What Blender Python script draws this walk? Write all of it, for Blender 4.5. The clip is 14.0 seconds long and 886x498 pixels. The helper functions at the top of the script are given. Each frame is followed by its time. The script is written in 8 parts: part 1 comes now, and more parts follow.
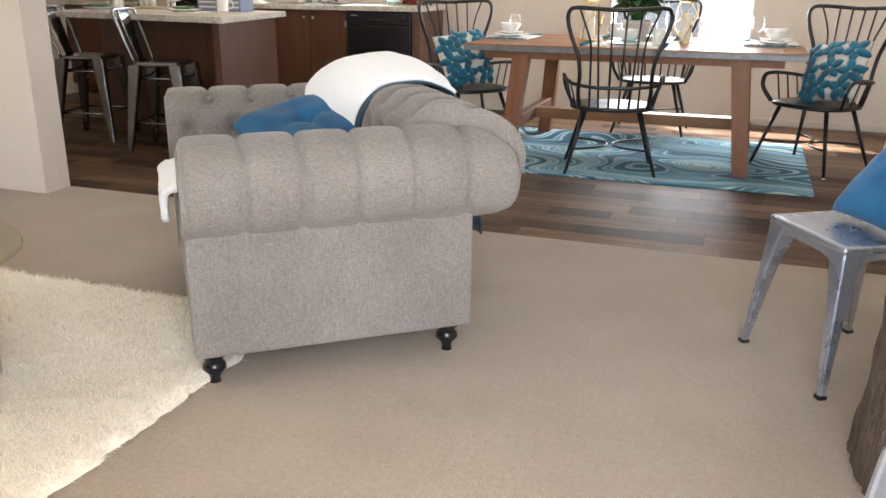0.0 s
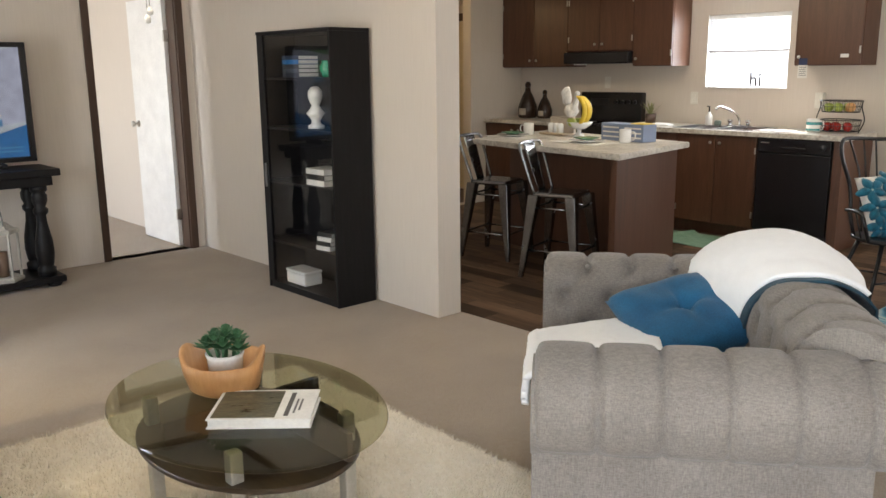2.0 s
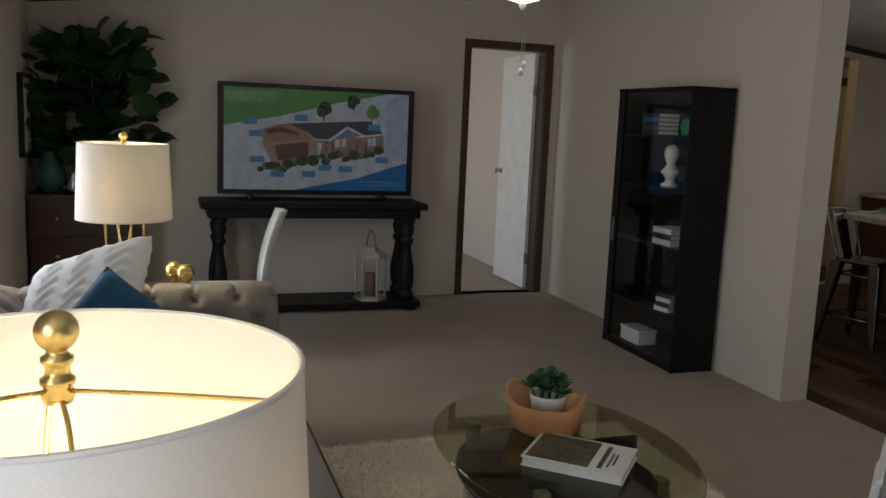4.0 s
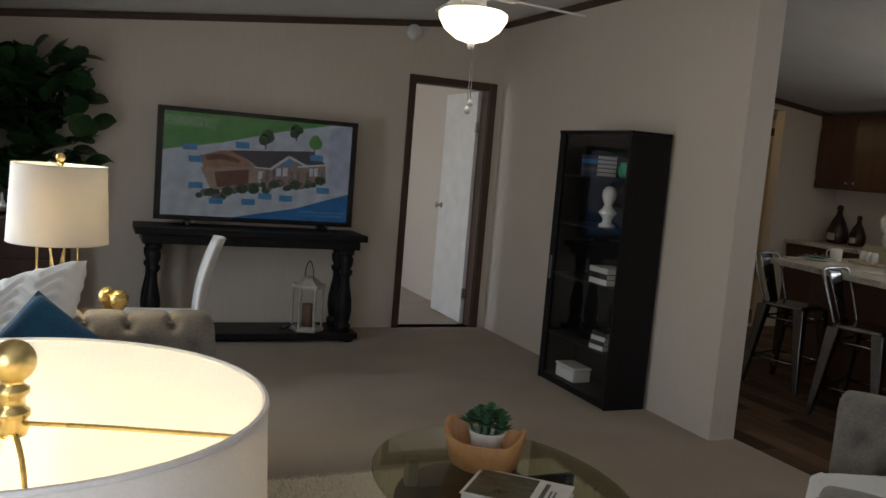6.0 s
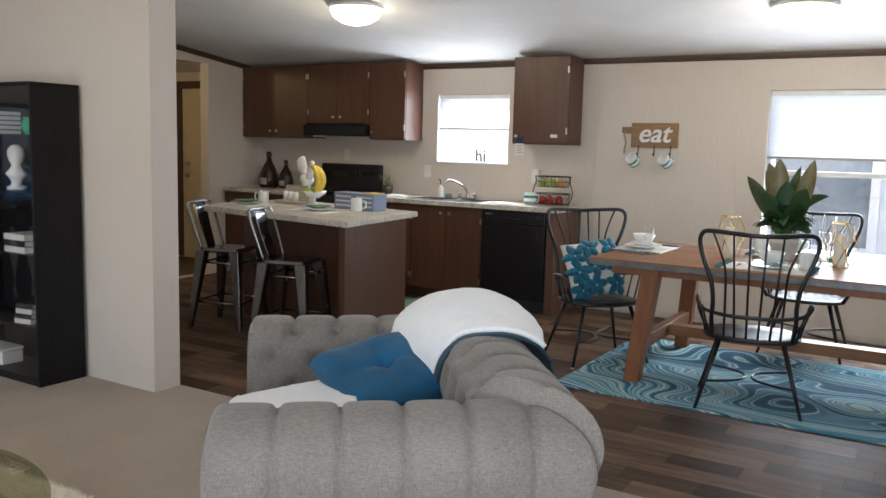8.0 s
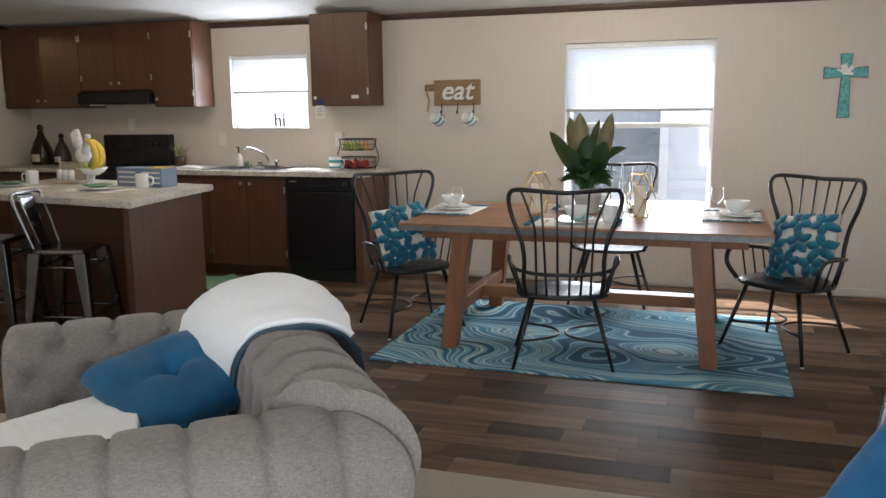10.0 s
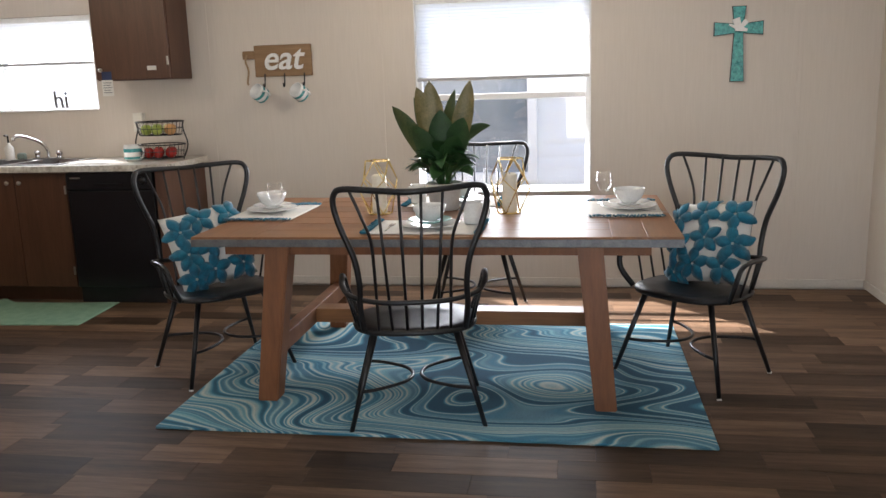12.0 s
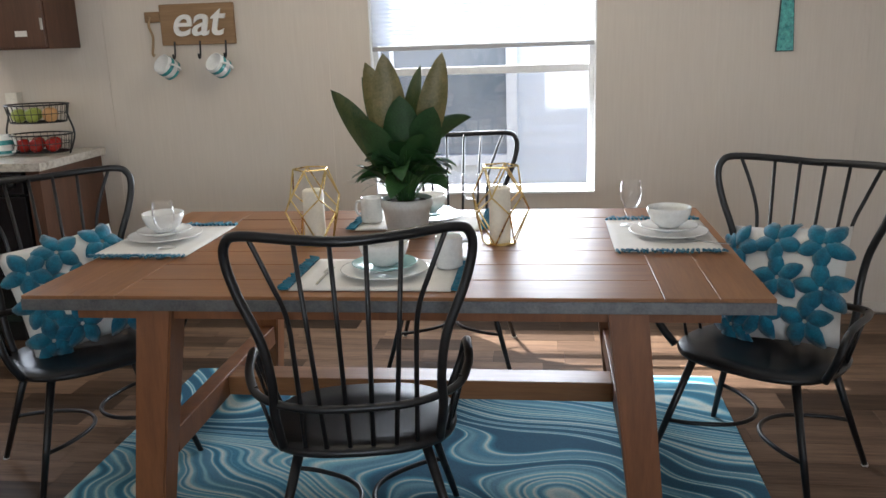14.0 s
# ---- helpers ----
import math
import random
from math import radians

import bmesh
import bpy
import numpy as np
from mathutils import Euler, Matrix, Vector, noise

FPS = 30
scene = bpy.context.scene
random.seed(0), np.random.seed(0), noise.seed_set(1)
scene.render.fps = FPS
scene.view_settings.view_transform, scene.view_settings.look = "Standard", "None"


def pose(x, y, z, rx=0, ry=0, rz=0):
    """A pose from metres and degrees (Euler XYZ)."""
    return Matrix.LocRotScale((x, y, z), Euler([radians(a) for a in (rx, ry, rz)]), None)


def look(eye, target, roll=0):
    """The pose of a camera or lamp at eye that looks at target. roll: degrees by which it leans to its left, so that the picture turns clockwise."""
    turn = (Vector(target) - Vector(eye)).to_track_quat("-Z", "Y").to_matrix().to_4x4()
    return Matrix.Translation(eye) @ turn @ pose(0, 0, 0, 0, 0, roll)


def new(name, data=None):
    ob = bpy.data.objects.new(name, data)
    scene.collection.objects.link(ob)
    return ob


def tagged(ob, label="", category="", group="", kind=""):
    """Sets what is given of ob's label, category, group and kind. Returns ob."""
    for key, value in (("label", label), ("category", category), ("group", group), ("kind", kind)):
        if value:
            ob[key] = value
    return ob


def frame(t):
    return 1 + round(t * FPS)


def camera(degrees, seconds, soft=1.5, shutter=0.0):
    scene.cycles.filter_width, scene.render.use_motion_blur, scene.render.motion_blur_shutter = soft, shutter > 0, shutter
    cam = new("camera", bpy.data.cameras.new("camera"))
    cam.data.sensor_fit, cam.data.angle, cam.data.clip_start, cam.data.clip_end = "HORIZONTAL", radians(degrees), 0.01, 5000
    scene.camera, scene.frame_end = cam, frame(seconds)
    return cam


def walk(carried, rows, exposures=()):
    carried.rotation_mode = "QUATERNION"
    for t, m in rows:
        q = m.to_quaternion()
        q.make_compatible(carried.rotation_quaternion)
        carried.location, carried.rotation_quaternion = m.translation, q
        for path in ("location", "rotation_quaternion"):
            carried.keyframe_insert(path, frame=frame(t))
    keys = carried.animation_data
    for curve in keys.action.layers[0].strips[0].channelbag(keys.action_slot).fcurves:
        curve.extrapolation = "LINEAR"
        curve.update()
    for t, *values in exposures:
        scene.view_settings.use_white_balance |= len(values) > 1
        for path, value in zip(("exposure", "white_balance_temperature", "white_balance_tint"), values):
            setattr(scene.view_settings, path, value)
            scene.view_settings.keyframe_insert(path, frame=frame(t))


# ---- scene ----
cam = camera(56.2, 14.0)
PATH = [
    (0, (3.62, -3.492, 1.163), (2.976, -1.703, 0.542), 0.4),
    (0.5, (3.739, -3.193, 1.308), (2.929, -1.427, 0.833), -0.2),
    (1, (3.717, -3.164, 1.425), (2.777, -1.47, 0.929), 0.4),
    (1.5, (3.608, -3.201, 1.444), (2.465, -1.615, 1.025), 0.7),
    (2, (3.545, -3.216, 1.46), (2.105, -1.894, 1.037), -0.6),
    (2.5, (3.557, -3.189, 1.487), (1.856, -2.206, 1.107), -1.7),
    (3, (3.558, -3.165, 1.449), (1.741, -2.41, 1.095), -0.5),
    (5.5, (3.552, -3.289, 1.438), (1.671, -2.65, 1.209), 4.4),
    (6, (3.555, -3.24, 1.446), (1.728, -2.457, 1.233), 4.7),
    (6.5, (3.592, -3.183, 1.443), (1.837, -2.247, 1.238), 1.5),
    (7, (3.602, -3.152, 1.427), (2.097, -1.851, 1.222), 1.7),
    (7.5, (3.655, -3.099, 1.426), (2.428, -1.535, 1.2), 1.2),
    (8, (3.707, -3.06, 1.412), (2.684, -1.359, 1.169), 1.5),
    (10.5, (3.591, -2.572, 1.438), (3.067, -0.676, 1.079), -1.2),
    (11, (3.558, -2.273, 1.397), (3.153, -0.352, 1.013), -1.4),
    (11.5, (3.57, -1.908, 1.415), (3.248, 0.026, 1.018), -1.7),
    (12, (3.52, -1.543, 1.403), (3.2, 0.39, 1.002), -1.8),
    (12.5, (3.509, -1.216, 1.42), (3.184, 0.713, 1.002), -2.2),
    (13, (3.553, -0.892, 1.43), (3.29, 1.04, 0.987), -1.8),
    (13.5, (3.467, -0.611, 1.446), (3.265, 1.32, 0.969), -1.4),
    (14, (3.35, -0.32, 1.428), (3.104, 1.605, 0.944), -1.9),
]
EXPOSURES = [(0.0, 3.05, 6500, 14), (1.5, 2.9, 6600, 14), (2.2, 2.7, 6450, 11), (3.0, 1.92, 6200, 11), (5.3, 0.6, 6450, 11), (5.6, 0.62, 6450, 11), (6.0, 1.05, 6300, 11), (6.5, 2.0, 6250, 11), (7.0, 2.55, 6150, 11), (7.5, 2.72, 6000, 11), (8.0, 2.48, 6000, 11), (10.5, 2.32, 6150, 11), (11.0, 2.36, 6200, 11), (11.5, 2.38, 6300, 14), (12.0, 2.36, 6300, 14), (12.5, 1.72, 6200, 11), (13.0, 1.78, 6080, 11), (14.0, 2.2, 6000, 11)]
walk(cam, [(t, look(e, g, r)) for t, e, g, r in PATH], EXPOSURES)

# ---- world, sun, window light ----
world = bpy.data.worlds.new("world")
scene.world = world
world.use_nodes = True
wn = world.node_tree
sky = wn.nodes.new("ShaderNodeTexSky")
sky.sky_type = 'NISHITA'
sky.sun_disc = False
sky.sun_elevation = radians(50)
sky.sun_rotation = radians(-44)
wn.links.new(sky.outputs[0], wn.nodes["Background"].inputs[0])
wn.nodes["Background"].inputs[1].default_value = 0.15

sun = new("sun", bpy.data.lights.new("sun", 'SUN'))
sun.data.energy = 5.0
sun.data.angle = radians(0.5)
sun.data.color = (1.0, 0.95, 0.88)
sun.matrix_world = look((0.0, 1.8, 3.0), (1.75, 0.0, 0.0))


def window_light(x, y, z, w, h, inward, watts, color=(0.93, 0.97, 1.0)):
    """Sky light in a window's opening."""
    a = new("window_light", bpy.data.lights.new("window_light", 'AREA'))
    a.data.shape, a.data.size, a.data.size_y = 'RECTANGLE', w, h
    a.data.energy, a.data.color = watts, color
    a.matrix_world = look((x, y, z), (x + inward[0], y + inward[1], z + inward[2]))
    return a


window_light(3.02, 4.05, 1.02, 1.1, 0.72, (0, -1, -0.15), 10)
window_light(-0.25, 4.05, 1.6, 0.75, 0.62, (0, -1, -0.1), 4.5)
window_light(-0.42, -4.16, 1.2, 1.0, 1.4, (0, 1, -0.1), 8)
# next room: added behind an unseen opening to brighten it
window_light(-4.3, -4.2, 1.3, 1.1, 1.3, (0, 1, -0.1), 13)
window_light(4.2, -4.16, 1.2, 1.7, 1.6, (0, 1, -0.1), 15)


def bulb(name, x, y, z, watts, color, radius=0.05):
    b = new(name, bpy.data.lights.new(name, 'POINT'))
    b.data.energy, b.data.color, b.data.shadow_soft_size = watts, color, radius
    b.location = (x, y, z)
    return b


WARM = (1.0, 0.84, 0.50)

# ---- materials ----


def material(name):
    m = bpy.data.materials.new(name)
    m.use_nodes = True
    nt = m.node_tree
    return m, nt, nt.nodes["Principled BSDF"]


def node(nt, kind, **values):
    n = nt.nodes.new(kind)
    for k, v in values.items():
        n.inputs[k.replace("_", " ")].default_value = v
    return n


def coords(nt, scale=(1, 1, 1), kind="Object", rot=(0, 0, 0)):
    tc = nt.nodes.new("ShaderNodeTexCoord")
    mp = nt.nodes.new("ShaderNodeMapping")
    mp.inputs["Scale"].default_value = scale
    mp.inputs["Rotation"].default_value = rot
    nt.links.new(tc.outputs[kind], mp.inputs["Vector"])
    return mp.outputs["Vector"]


def ramp(nt, fac, stops):
    r = nt.nodes.new("ShaderNodeValToRGB")
    els = r.color_ramp.elements
    while len(els) < len(stops):
        els.new(0.5)
    for e, (p, c) in zip(els, stops):
        e.position = p
        e.color = (*c, 1)
    nt.links.new(fac, r.inputs[0])
    return r.outputs[0]


def mix(nt, fac, a, b, mode='MIX'):
    n = nt.nodes.new("ShaderNodeMix")
    n.data_type, n.blend_type = 'RGBA', mode
    for sock, v in ((n.inputs[0], fac), (n.inputs[6], a), (n.inputs[7], b)):
        if isinstance(v, (int, float)):
            sock.default_value = v
        elif isinstance(v, tuple):
            sock.default_value = (*v, 1)
        else:
            nt.links.new(v, sock)
    return n.outputs[2]


def bump(nt, bsdf, height, strength=0.3, distance=0.01):
    b = nt.nodes.new("ShaderNodeBump")
    b.inputs["Strength"].default_value = strength
    b.inputs["Distance"].default_value = distance
    nt.links.new(height, b.inputs["Height"])
    nt.links.new(b.outputs[0], bsdf.inputs["Normal"])


def surface(name, c1, c2, scale=8.0, fine=120.0, rough=0.6, metal=0.0, relief=0.2, stretch=(1, 1, 1), sheen=0.0, coat=0.0,
            depth=0.004, rough_var=0.1):
    """Two-scale mottled surface: broad drift and fine grain between c1 and c2."""
    m, nt, b = material(name)
    v = coords(nt, stretch)
    big = node(nt, "ShaderNodeTexNoise", Scale=scale, Detail=4.0, Roughness=0.55)
    small = node(nt, "ShaderNodeTexNoise", Scale=fine, Detail=3.0, Roughness=0.6)
    nt.links.new(v, big.inputs["Vector"])
    nt.links.new(v, small.inputs["Vector"])
    f = mix(nt, 0.45, big.outputs["Fac"], small.outputs["Fac"])
    col = ramp(nt, f, [(0.35, c1), (0.65, c2)])
    nt.links.new(col, b.inputs["Base Color"])
    mr = nt.nodes.new("ShaderNodeMapRange")
    mr.inputs["To Min"].default_value = max(0.02, rough - rough_var)
    mr.inputs["To Max"].default_value = min(1.0, rough + rough_var)
    nt.links.new(big.outputs["Fac"], mr.inputs["Value"])
    nt.links.new(mr.outputs[0], b.inputs["Roughness"])
    b.inputs["Metallic"].default_value = metal
    b.inputs["Sheen Weight"].default_value = sheen
    b.inputs["Coat Weight"].default_value = coat
    if relief:
        bump(nt, b, small.outputs["Fac"], relief, depth)
    return m


def wood(name, dark, light, along=0, rough=0.5, scale=1.0, per_object=True, relief=0.15, spread=0.35, specular=0.5):
    """Wood grain that runs along an axis; each piece drifts by Object Info's Random."""
    m, nt, b = material(name)
    st = [14 * scale, 14 * scale, 14 * scale]
    st[along] = 1.1 * scale
    v = coords(nt, st)
    info = nt.nodes.new("ShaderNodeObjectInfo")
    add = nt.nodes.new("ShaderNodeVectorMath")
    add.operation = 'ADD'
    mul = nt.nodes.new("ShaderNodeMath")
    mul.operation = 'MULTIPLY'
    mul.inputs[1].default_value = 37.0 if per_object else 0.0
    nt.links.new(info.outputs["Random"], mul.inputs[0])
    nt.links.new(v, add.inputs[0])
    nt.links.new(mul.outputs[0], add.inputs[1])
    n1 = node(nt, "ShaderNodeTexNoise", Scale=1.6, Detail=6.0, Roughness=0.6, Distortion=0.6)
    n2 = node(nt, "ShaderNodeTexNoise", Scale=9.0, Detail=4.0, Roughness=0.7)
    nt.links.new(add.outputs[0], n1.inputs["Vector"])
    nt.links.new(add.outputs[0], n2.inputs["Vector"])
    f = mix(nt, 0.4, n1.outputs["Fac"], n2.outputs["Fac"])
    col = ramp(nt, f, [(0.3, dark), (0.7, light)])
    if per_object:
        hs = nt.nodes.new("ShaderNodeHueSaturation")
        mr = nt.nodes.new("ShaderNodeMapRange")
        mr.inputs["To Min"].default_value = 1.0 - spread
        mr.inputs["To Max"].default_value = 1.0 + spread
        nt.links.new(info.outputs["Random"], mr.inputs["Value"])
        nt.links.new(mr.outputs[0], hs.inputs["Value"])
        nt.links.new(col, hs.inputs["Color"])
        col = hs.outputs[0]
    nt.links.new(col, b.inputs["Base Color"])
    b.inputs["Roughness"].default_value = rough
    b.inputs["Specular IOR Level"].default_value = specular
    bump(nt, b, n2.outputs["Fac"], relief, 0.002)
    return m


def plain(name, color, rough=0.5, metal=0.0, coat=0.0):
    return surface(name, tuple(c * 0.9 for c in color), tuple(min(1, c * 1.08) for c in color), 6, 90, rough, metal, 0.05, coat=coat)


def glass(name, color=(1, 1, 1), gloss=1.0):
    """Thin clear glass: see-through with a mirror gloss that grows at grazing angles."""
    m, nt, b = material(name)
    nt.nodes.remove(b)
    tr = nt.nodes.new("ShaderNodeBsdfTransparent")
    tr.inputs["Color"].default_value = (*color, 1)
    gl = nt.nodes.new("ShaderNodeBsdfGlossy")
    gl.inputs["Roughness"].default_value = 0.02
    fr = nt.nodes.new("ShaderNodeLayerWeight")
    po = nt.nodes.new("ShaderNodeMath")
    po.operation = 'POWER'
    po.inputs[1].default_value = 4.0
    nt.links.new(fr.outputs["Facing"], po.inputs[0])
    mu = nt.nodes.new("ShaderNodeMath")
    mu.operation = 'MULTIPLY_ADD'
    mu.inputs[1].default_value = 0.75 * gloss
    mu.inputs[2].default_value = 0.04 * gloss
    nt.links.new(po.outputs[0], mu.inputs[0])
    mx = nt.nodes.new("ShaderNodeMixShader")
    nt.links.new(mu.outputs[0], mx.inputs[0])
    nt.links.new(tr.outputs[0], mx.inputs[1])
    nt.links.new(gl.outputs[0], mx.inputs[2])
    nt.links.new(mx.outputs[0], nt.nodes["Material Output"].inputs["Surface"])
    return m


def glow(name, color, strength):
    m, nt, b = material(name)
    b.inputs["Base Color"].default_value = (0.9, 0.88, 0.82, 1)
    b.inputs["Emission Color"].default_value = (*color, 1)
    b.inputs["Emission Strength"].default_value = strength
    return m


def wall_paper():
    """Vinyl-covered gypsum: pale greige with faint vertical streaks."""
    m, nt, b = material("vinyl_wall")
    v = coords(nt, (60, 60, 2.5), "Object")
    n1 = node(nt, "ShaderNodeTexNoise", Scale=2.0, Detail=4.0)
    nt.links.new(v, n1.inputs["Vector"])
    n2 = node(nt, "ShaderNodeTexNoise", Scale=1.1, Detail=2.0)
    nt.links.new(coords(nt), n2.inputs["Vector"])
    f = mix(nt, 0.35, n1.outputs["Fac"], n2.outputs["Fac"])
    nt.links.new(ramp(nt, f, [(0.35, (0.615, 0.55, 0.48)), (0.65, (0.655, 0.59, 0.518))]), b.inputs["Base Color"])
    b.inputs["Roughness"].default_value = 0.62
    bump(nt, b, n1.outputs["Fac"], 0.12, 0.002)
    return m


def carpet_mat(name, c1, c2, scale=260):
    m, nt, b = material(name)
    v = coords(nt)
    n1 = node(nt, "ShaderNodeTexVoronoi", Scale=scale)
    n2 = node(nt, "ShaderNodeTexNoise", Scale=2.2, Detail=3.0)
    n3 = node(nt, "ShaderNodeTexNoise", Scale=60.0, Detail=3.0)
    for n in (n1, n2, n3):
        nt.links.new(v, n.inputs["Vector"])
    f = mix(nt, 0.5, n2.outputs["Fac"], n3.outputs["Fac"])
    nt.links.new(ramp(nt, f, [(0.36, c1), (0.64, c2)]), b.inputs["Base Color"])
    b.inputs["Roughness"].default_value = 0.95
    b.inputs["Sheen Weight"].default_value = 0.25
    bump(nt, b, mix(nt, 0.5, n1.outputs["Distance"], n3.outputs["Fac"]), 0.6, 0.008)
    return m


def swirl_rug():
    """Marbled bands of teal, petrol and cream, like poured paint: uneven stripes along a bent flow."""
    m, nt, b = material("swirl_rug")
    v = coords(nt, (0.8, 1.35, 1), rot=(0, 0, 0.3))
    n0 = node(nt, "ShaderNodeTexNoise", Scale=1.0, Detail=1.0, Roughness=0.3, Distortion=0.6)
    nt.links.new(v, n0.inputs["Vector"])
    sep = nt.nodes.new("ShaderNodeSeparateXYZ")
    nt.links.new(v, sep.inputs[0])

    def times_plus(x, k, y):
        q = nt.nodes.new("ShaderNodeMath")
        q.operation = 'MULTIPLY_ADD'
        q.inputs[1].default_value = k
        nt.links.new(x, q.inputs[0])
        if isinstance(y, float):
            q.inputs[2].default_value = y
        else:
            nt.links.new(y, q.inputs[2])
        return q.outputs[0]
    flow = times_plus(n0.outputs["Fac"], 20.0, times_plus(sep.outputs[1], 6.5, times_plus(sep.outputs[0], 4.0, 3.0)))
    bands = node(nt, "ShaderNodeTexNoise", Scale=1.0, Detail=1.5, Roughness=0.55)
    bands.noise_dimensions = '1D'
    nt.links.new(flow, bands.inputs["W"])
    teal, deep, pale, cream, slate = (0.045, 0.195, 0.28), (0.014, 0.082, 0.135), (0.18, 0.385, 0.44), (0.53, 0.56, 0.49), (0.10, 0.22, 0.285)
    col = ramp(nt, bands.outputs["Fac"], [(0.28, deep), (0.34, teal), (0.39, pale), (0.41, cream), (0.445, pale), (0.46, teal), (0.495, slate), (0.515, pale),
                                          (0.54, cream), (0.575, pale), (0.60, teal), (0.68, deep)])
    n3 = node(nt, "ShaderNodeTexNoise", Scale=220.0, Detail=2.0)
    nt.links.new(coords(nt), n3.inputs["Vector"])
    col = mix(nt, 0.25, col, ramp(nt, n3.outputs["Fac"], [(0.3, (0.2, 0.2, 0.2)), (0.7, (0.9, 0.9, 0.9))]), 'OVERLAY')
    nt.links.new(col, b.inputs["Base Color"])
    b.inputs["Roughness"].default_value = 0.92
    bump(nt, b, mix(nt, 0.6, bands.outputs["Fac"], n3.outputs["Fac"]), 0.35, 0.006)
    return m


def linen(name, dark, light):
    """Slubbed weave: short level threads crossed by upright ones over a faint drift."""
    m, nt, b = material(name)
    weft = node(nt, "ShaderNodeTexNoise", Scale=1.0, Detail=3.0, Roughness=0.6)
    warp = node(nt, "ShaderNodeTexNoise", Scale=1.0, Detail=3.0, Roughness=0.6)
    drift = node(nt, "ShaderNodeTexNoise", Scale=5.0, Detail=3.0)
    nt.links.new(coords(nt, (70, 70, 330)), weft.inputs["Vector"])
    nt.links.new(coords(nt, (330, 330, 60)), warp.inputs["Vector"])
    nt.links.new(coords(nt), drift.inputs["Vector"])
    threads = mix(nt, 0.5, weft.outputs["Fac"], warp.outputs["Fac"])
    f = mix(nt, 0.2, threads, drift.outputs["Fac"])
    nt.links.new(ramp(nt, f, [(0.38, dark), (0.62, light)]), b.inputs["Base Color"])
    b.inputs["Roughness"].default_value = 0.9
    b.inputs["Sheen Weight"].default_value = 0.2
    bump(nt, b, threads, 0.5, 0.003)
    return m


def laminate_top():
    m, nt, b = material("laminate_top")
    v = coords(nt)
    n1 = node(nt, "ShaderNodeTexNoise", Scale=9.0, Detail=6.0, Roughness=0.65, Distortion=0.8)
    n2 = node(nt, "ShaderNodeTexNoise", Scale=45.0, Detail=4.0)
    nt.links.new(v, n1.inputs["Vector"])
    nt.links.new(v, n2.inputs["Vector"])
    f = mix(nt, 0.4, n1.outputs["Fac"], n2.outputs["Fac"])
    nt.links.new(ramp(nt, f, [(0.33, (0.24, 0.20, 0.16)), (0.48, (0.52, 0.48, 0.42)), (0.66, (0.70, 0.67, 0.60))]), b.inputs["Base Color"])
    b.inputs["Roughness"].default_value = 0.32
    return m


M_WALL = wall_paper()
M_CEIL = surface("ceiling_white", (0.74, 0.74, 0.73), (0.83, 0.83, 0.82), 3, 70, 0.75, relief=0.5, depth=0.004)
M_CARPET = carpet_mat("beige_carpet", (0.295, 0.23, 0.166), (0.372, 0.295, 0.22))
M_SHAG = carpet_mat("cream_shag", (0.78, 0.70, 0.57), (0.90, 0.84, 0.73), 90)
M_SWIRL = swirl_rug()
M_PLANK = wood("vinyl_plank", (0.034, 0.02, 0.0125), (0.155, 0.096, 0.06), 0, 0.52, 0.8, spread=0.65, specular=0.1)
M_CAB = wood("walnut_cabinet", (0.062, 0.026, 0.014), (0.125, 0.055, 0.03), 2, 0.4, 1.0, spread=0.08)
M_TRIM = wood("dark_trim", (0.05, 0.028, 0.018), (0.09, 0.05, 0.032), 2, 0.45, 1.0, spread=0.05)
M_TABLE = wood("honey_plank", (0.15, 0.058, 0.019), (0.295, 0.132, 0.049), 0, 0.42, 0.8, spread=0.16)
M_TLEG = wood("honey_leg", (0.14, 0.046, 0.013), (0.255, 0.094, 0.029), 2, 0.5, 0.8, spread=0.12)
M_BLACKWOOD = wood("black_wood", (0.006, 0.006, 0.007), (0.015, 0.014, 0.015), 2, 0.45, 1.4, spread=0.1, specular=0.2)
M_TOP = laminate_top()
M_BLACK = plain("black_gloss", (0.010, 0.010, 0.012), 0.22)
M_BLACKM = surface("black_metal", (0.008, 0.008, 0.009), (0.02, 0.019, 0.02), 14, 200, 0.36, 0.15, 0.05)
M_STEEL = surface("galvanised_steel", (0.30, 0.31, 0.32), (0.46, 0.47, 0.49), 9, 80, 0.3, 1.0, 0.04)
M_GUN = surface("gunmetal_steel", (0.20, 0.205, 0.215), (0.34, 0.345, 0.36), 9, 80, 0.24, 1.0, 0.03)
M_STEELDK = surface("edge_steel", (0.12, 0.12, 0.125), (0.2, 0.2, 0.2), 20, 150, 0.45, 0.8, 0.1)
M_FABRIC = linen("grey_linen", (0.15, 0.131, 0.114), (0.275, 0.244, 0.216))
M_WHITEFUR = surface("white_plush", (0.90, 0.895, 0.885), (0.95, 0.945, 0.935), 25, 260, 0.95, 0, 0.2, sheen=0.5, depth=0.006)
M_BLUE = surface("blue_velvet", (0.004, 0.065, 0.155), (0.010, 0.13, 0.265), 9, 200, 0.8, 0, 0.3, sheen=0.12)
M_WHITE = plain("white_paint", (0.78, 0.77, 0.75), 0.45)
M_CERAMIC = plain("white_ceramic", (0.80, 0.80, 0.78), 0.15, coat=0.3)
M_GLASS = glass("clear_glass")
M_SMOKE = glass("smoked_glass", (0.80, 0.80, 0.68))
M_GOLD = surface("brass", (0.62, 0.45, 0.16), (0.80, 0.62, 0.28), 12, 120, 0.28, 1.0, 0.03)

# ---- building helpers ----


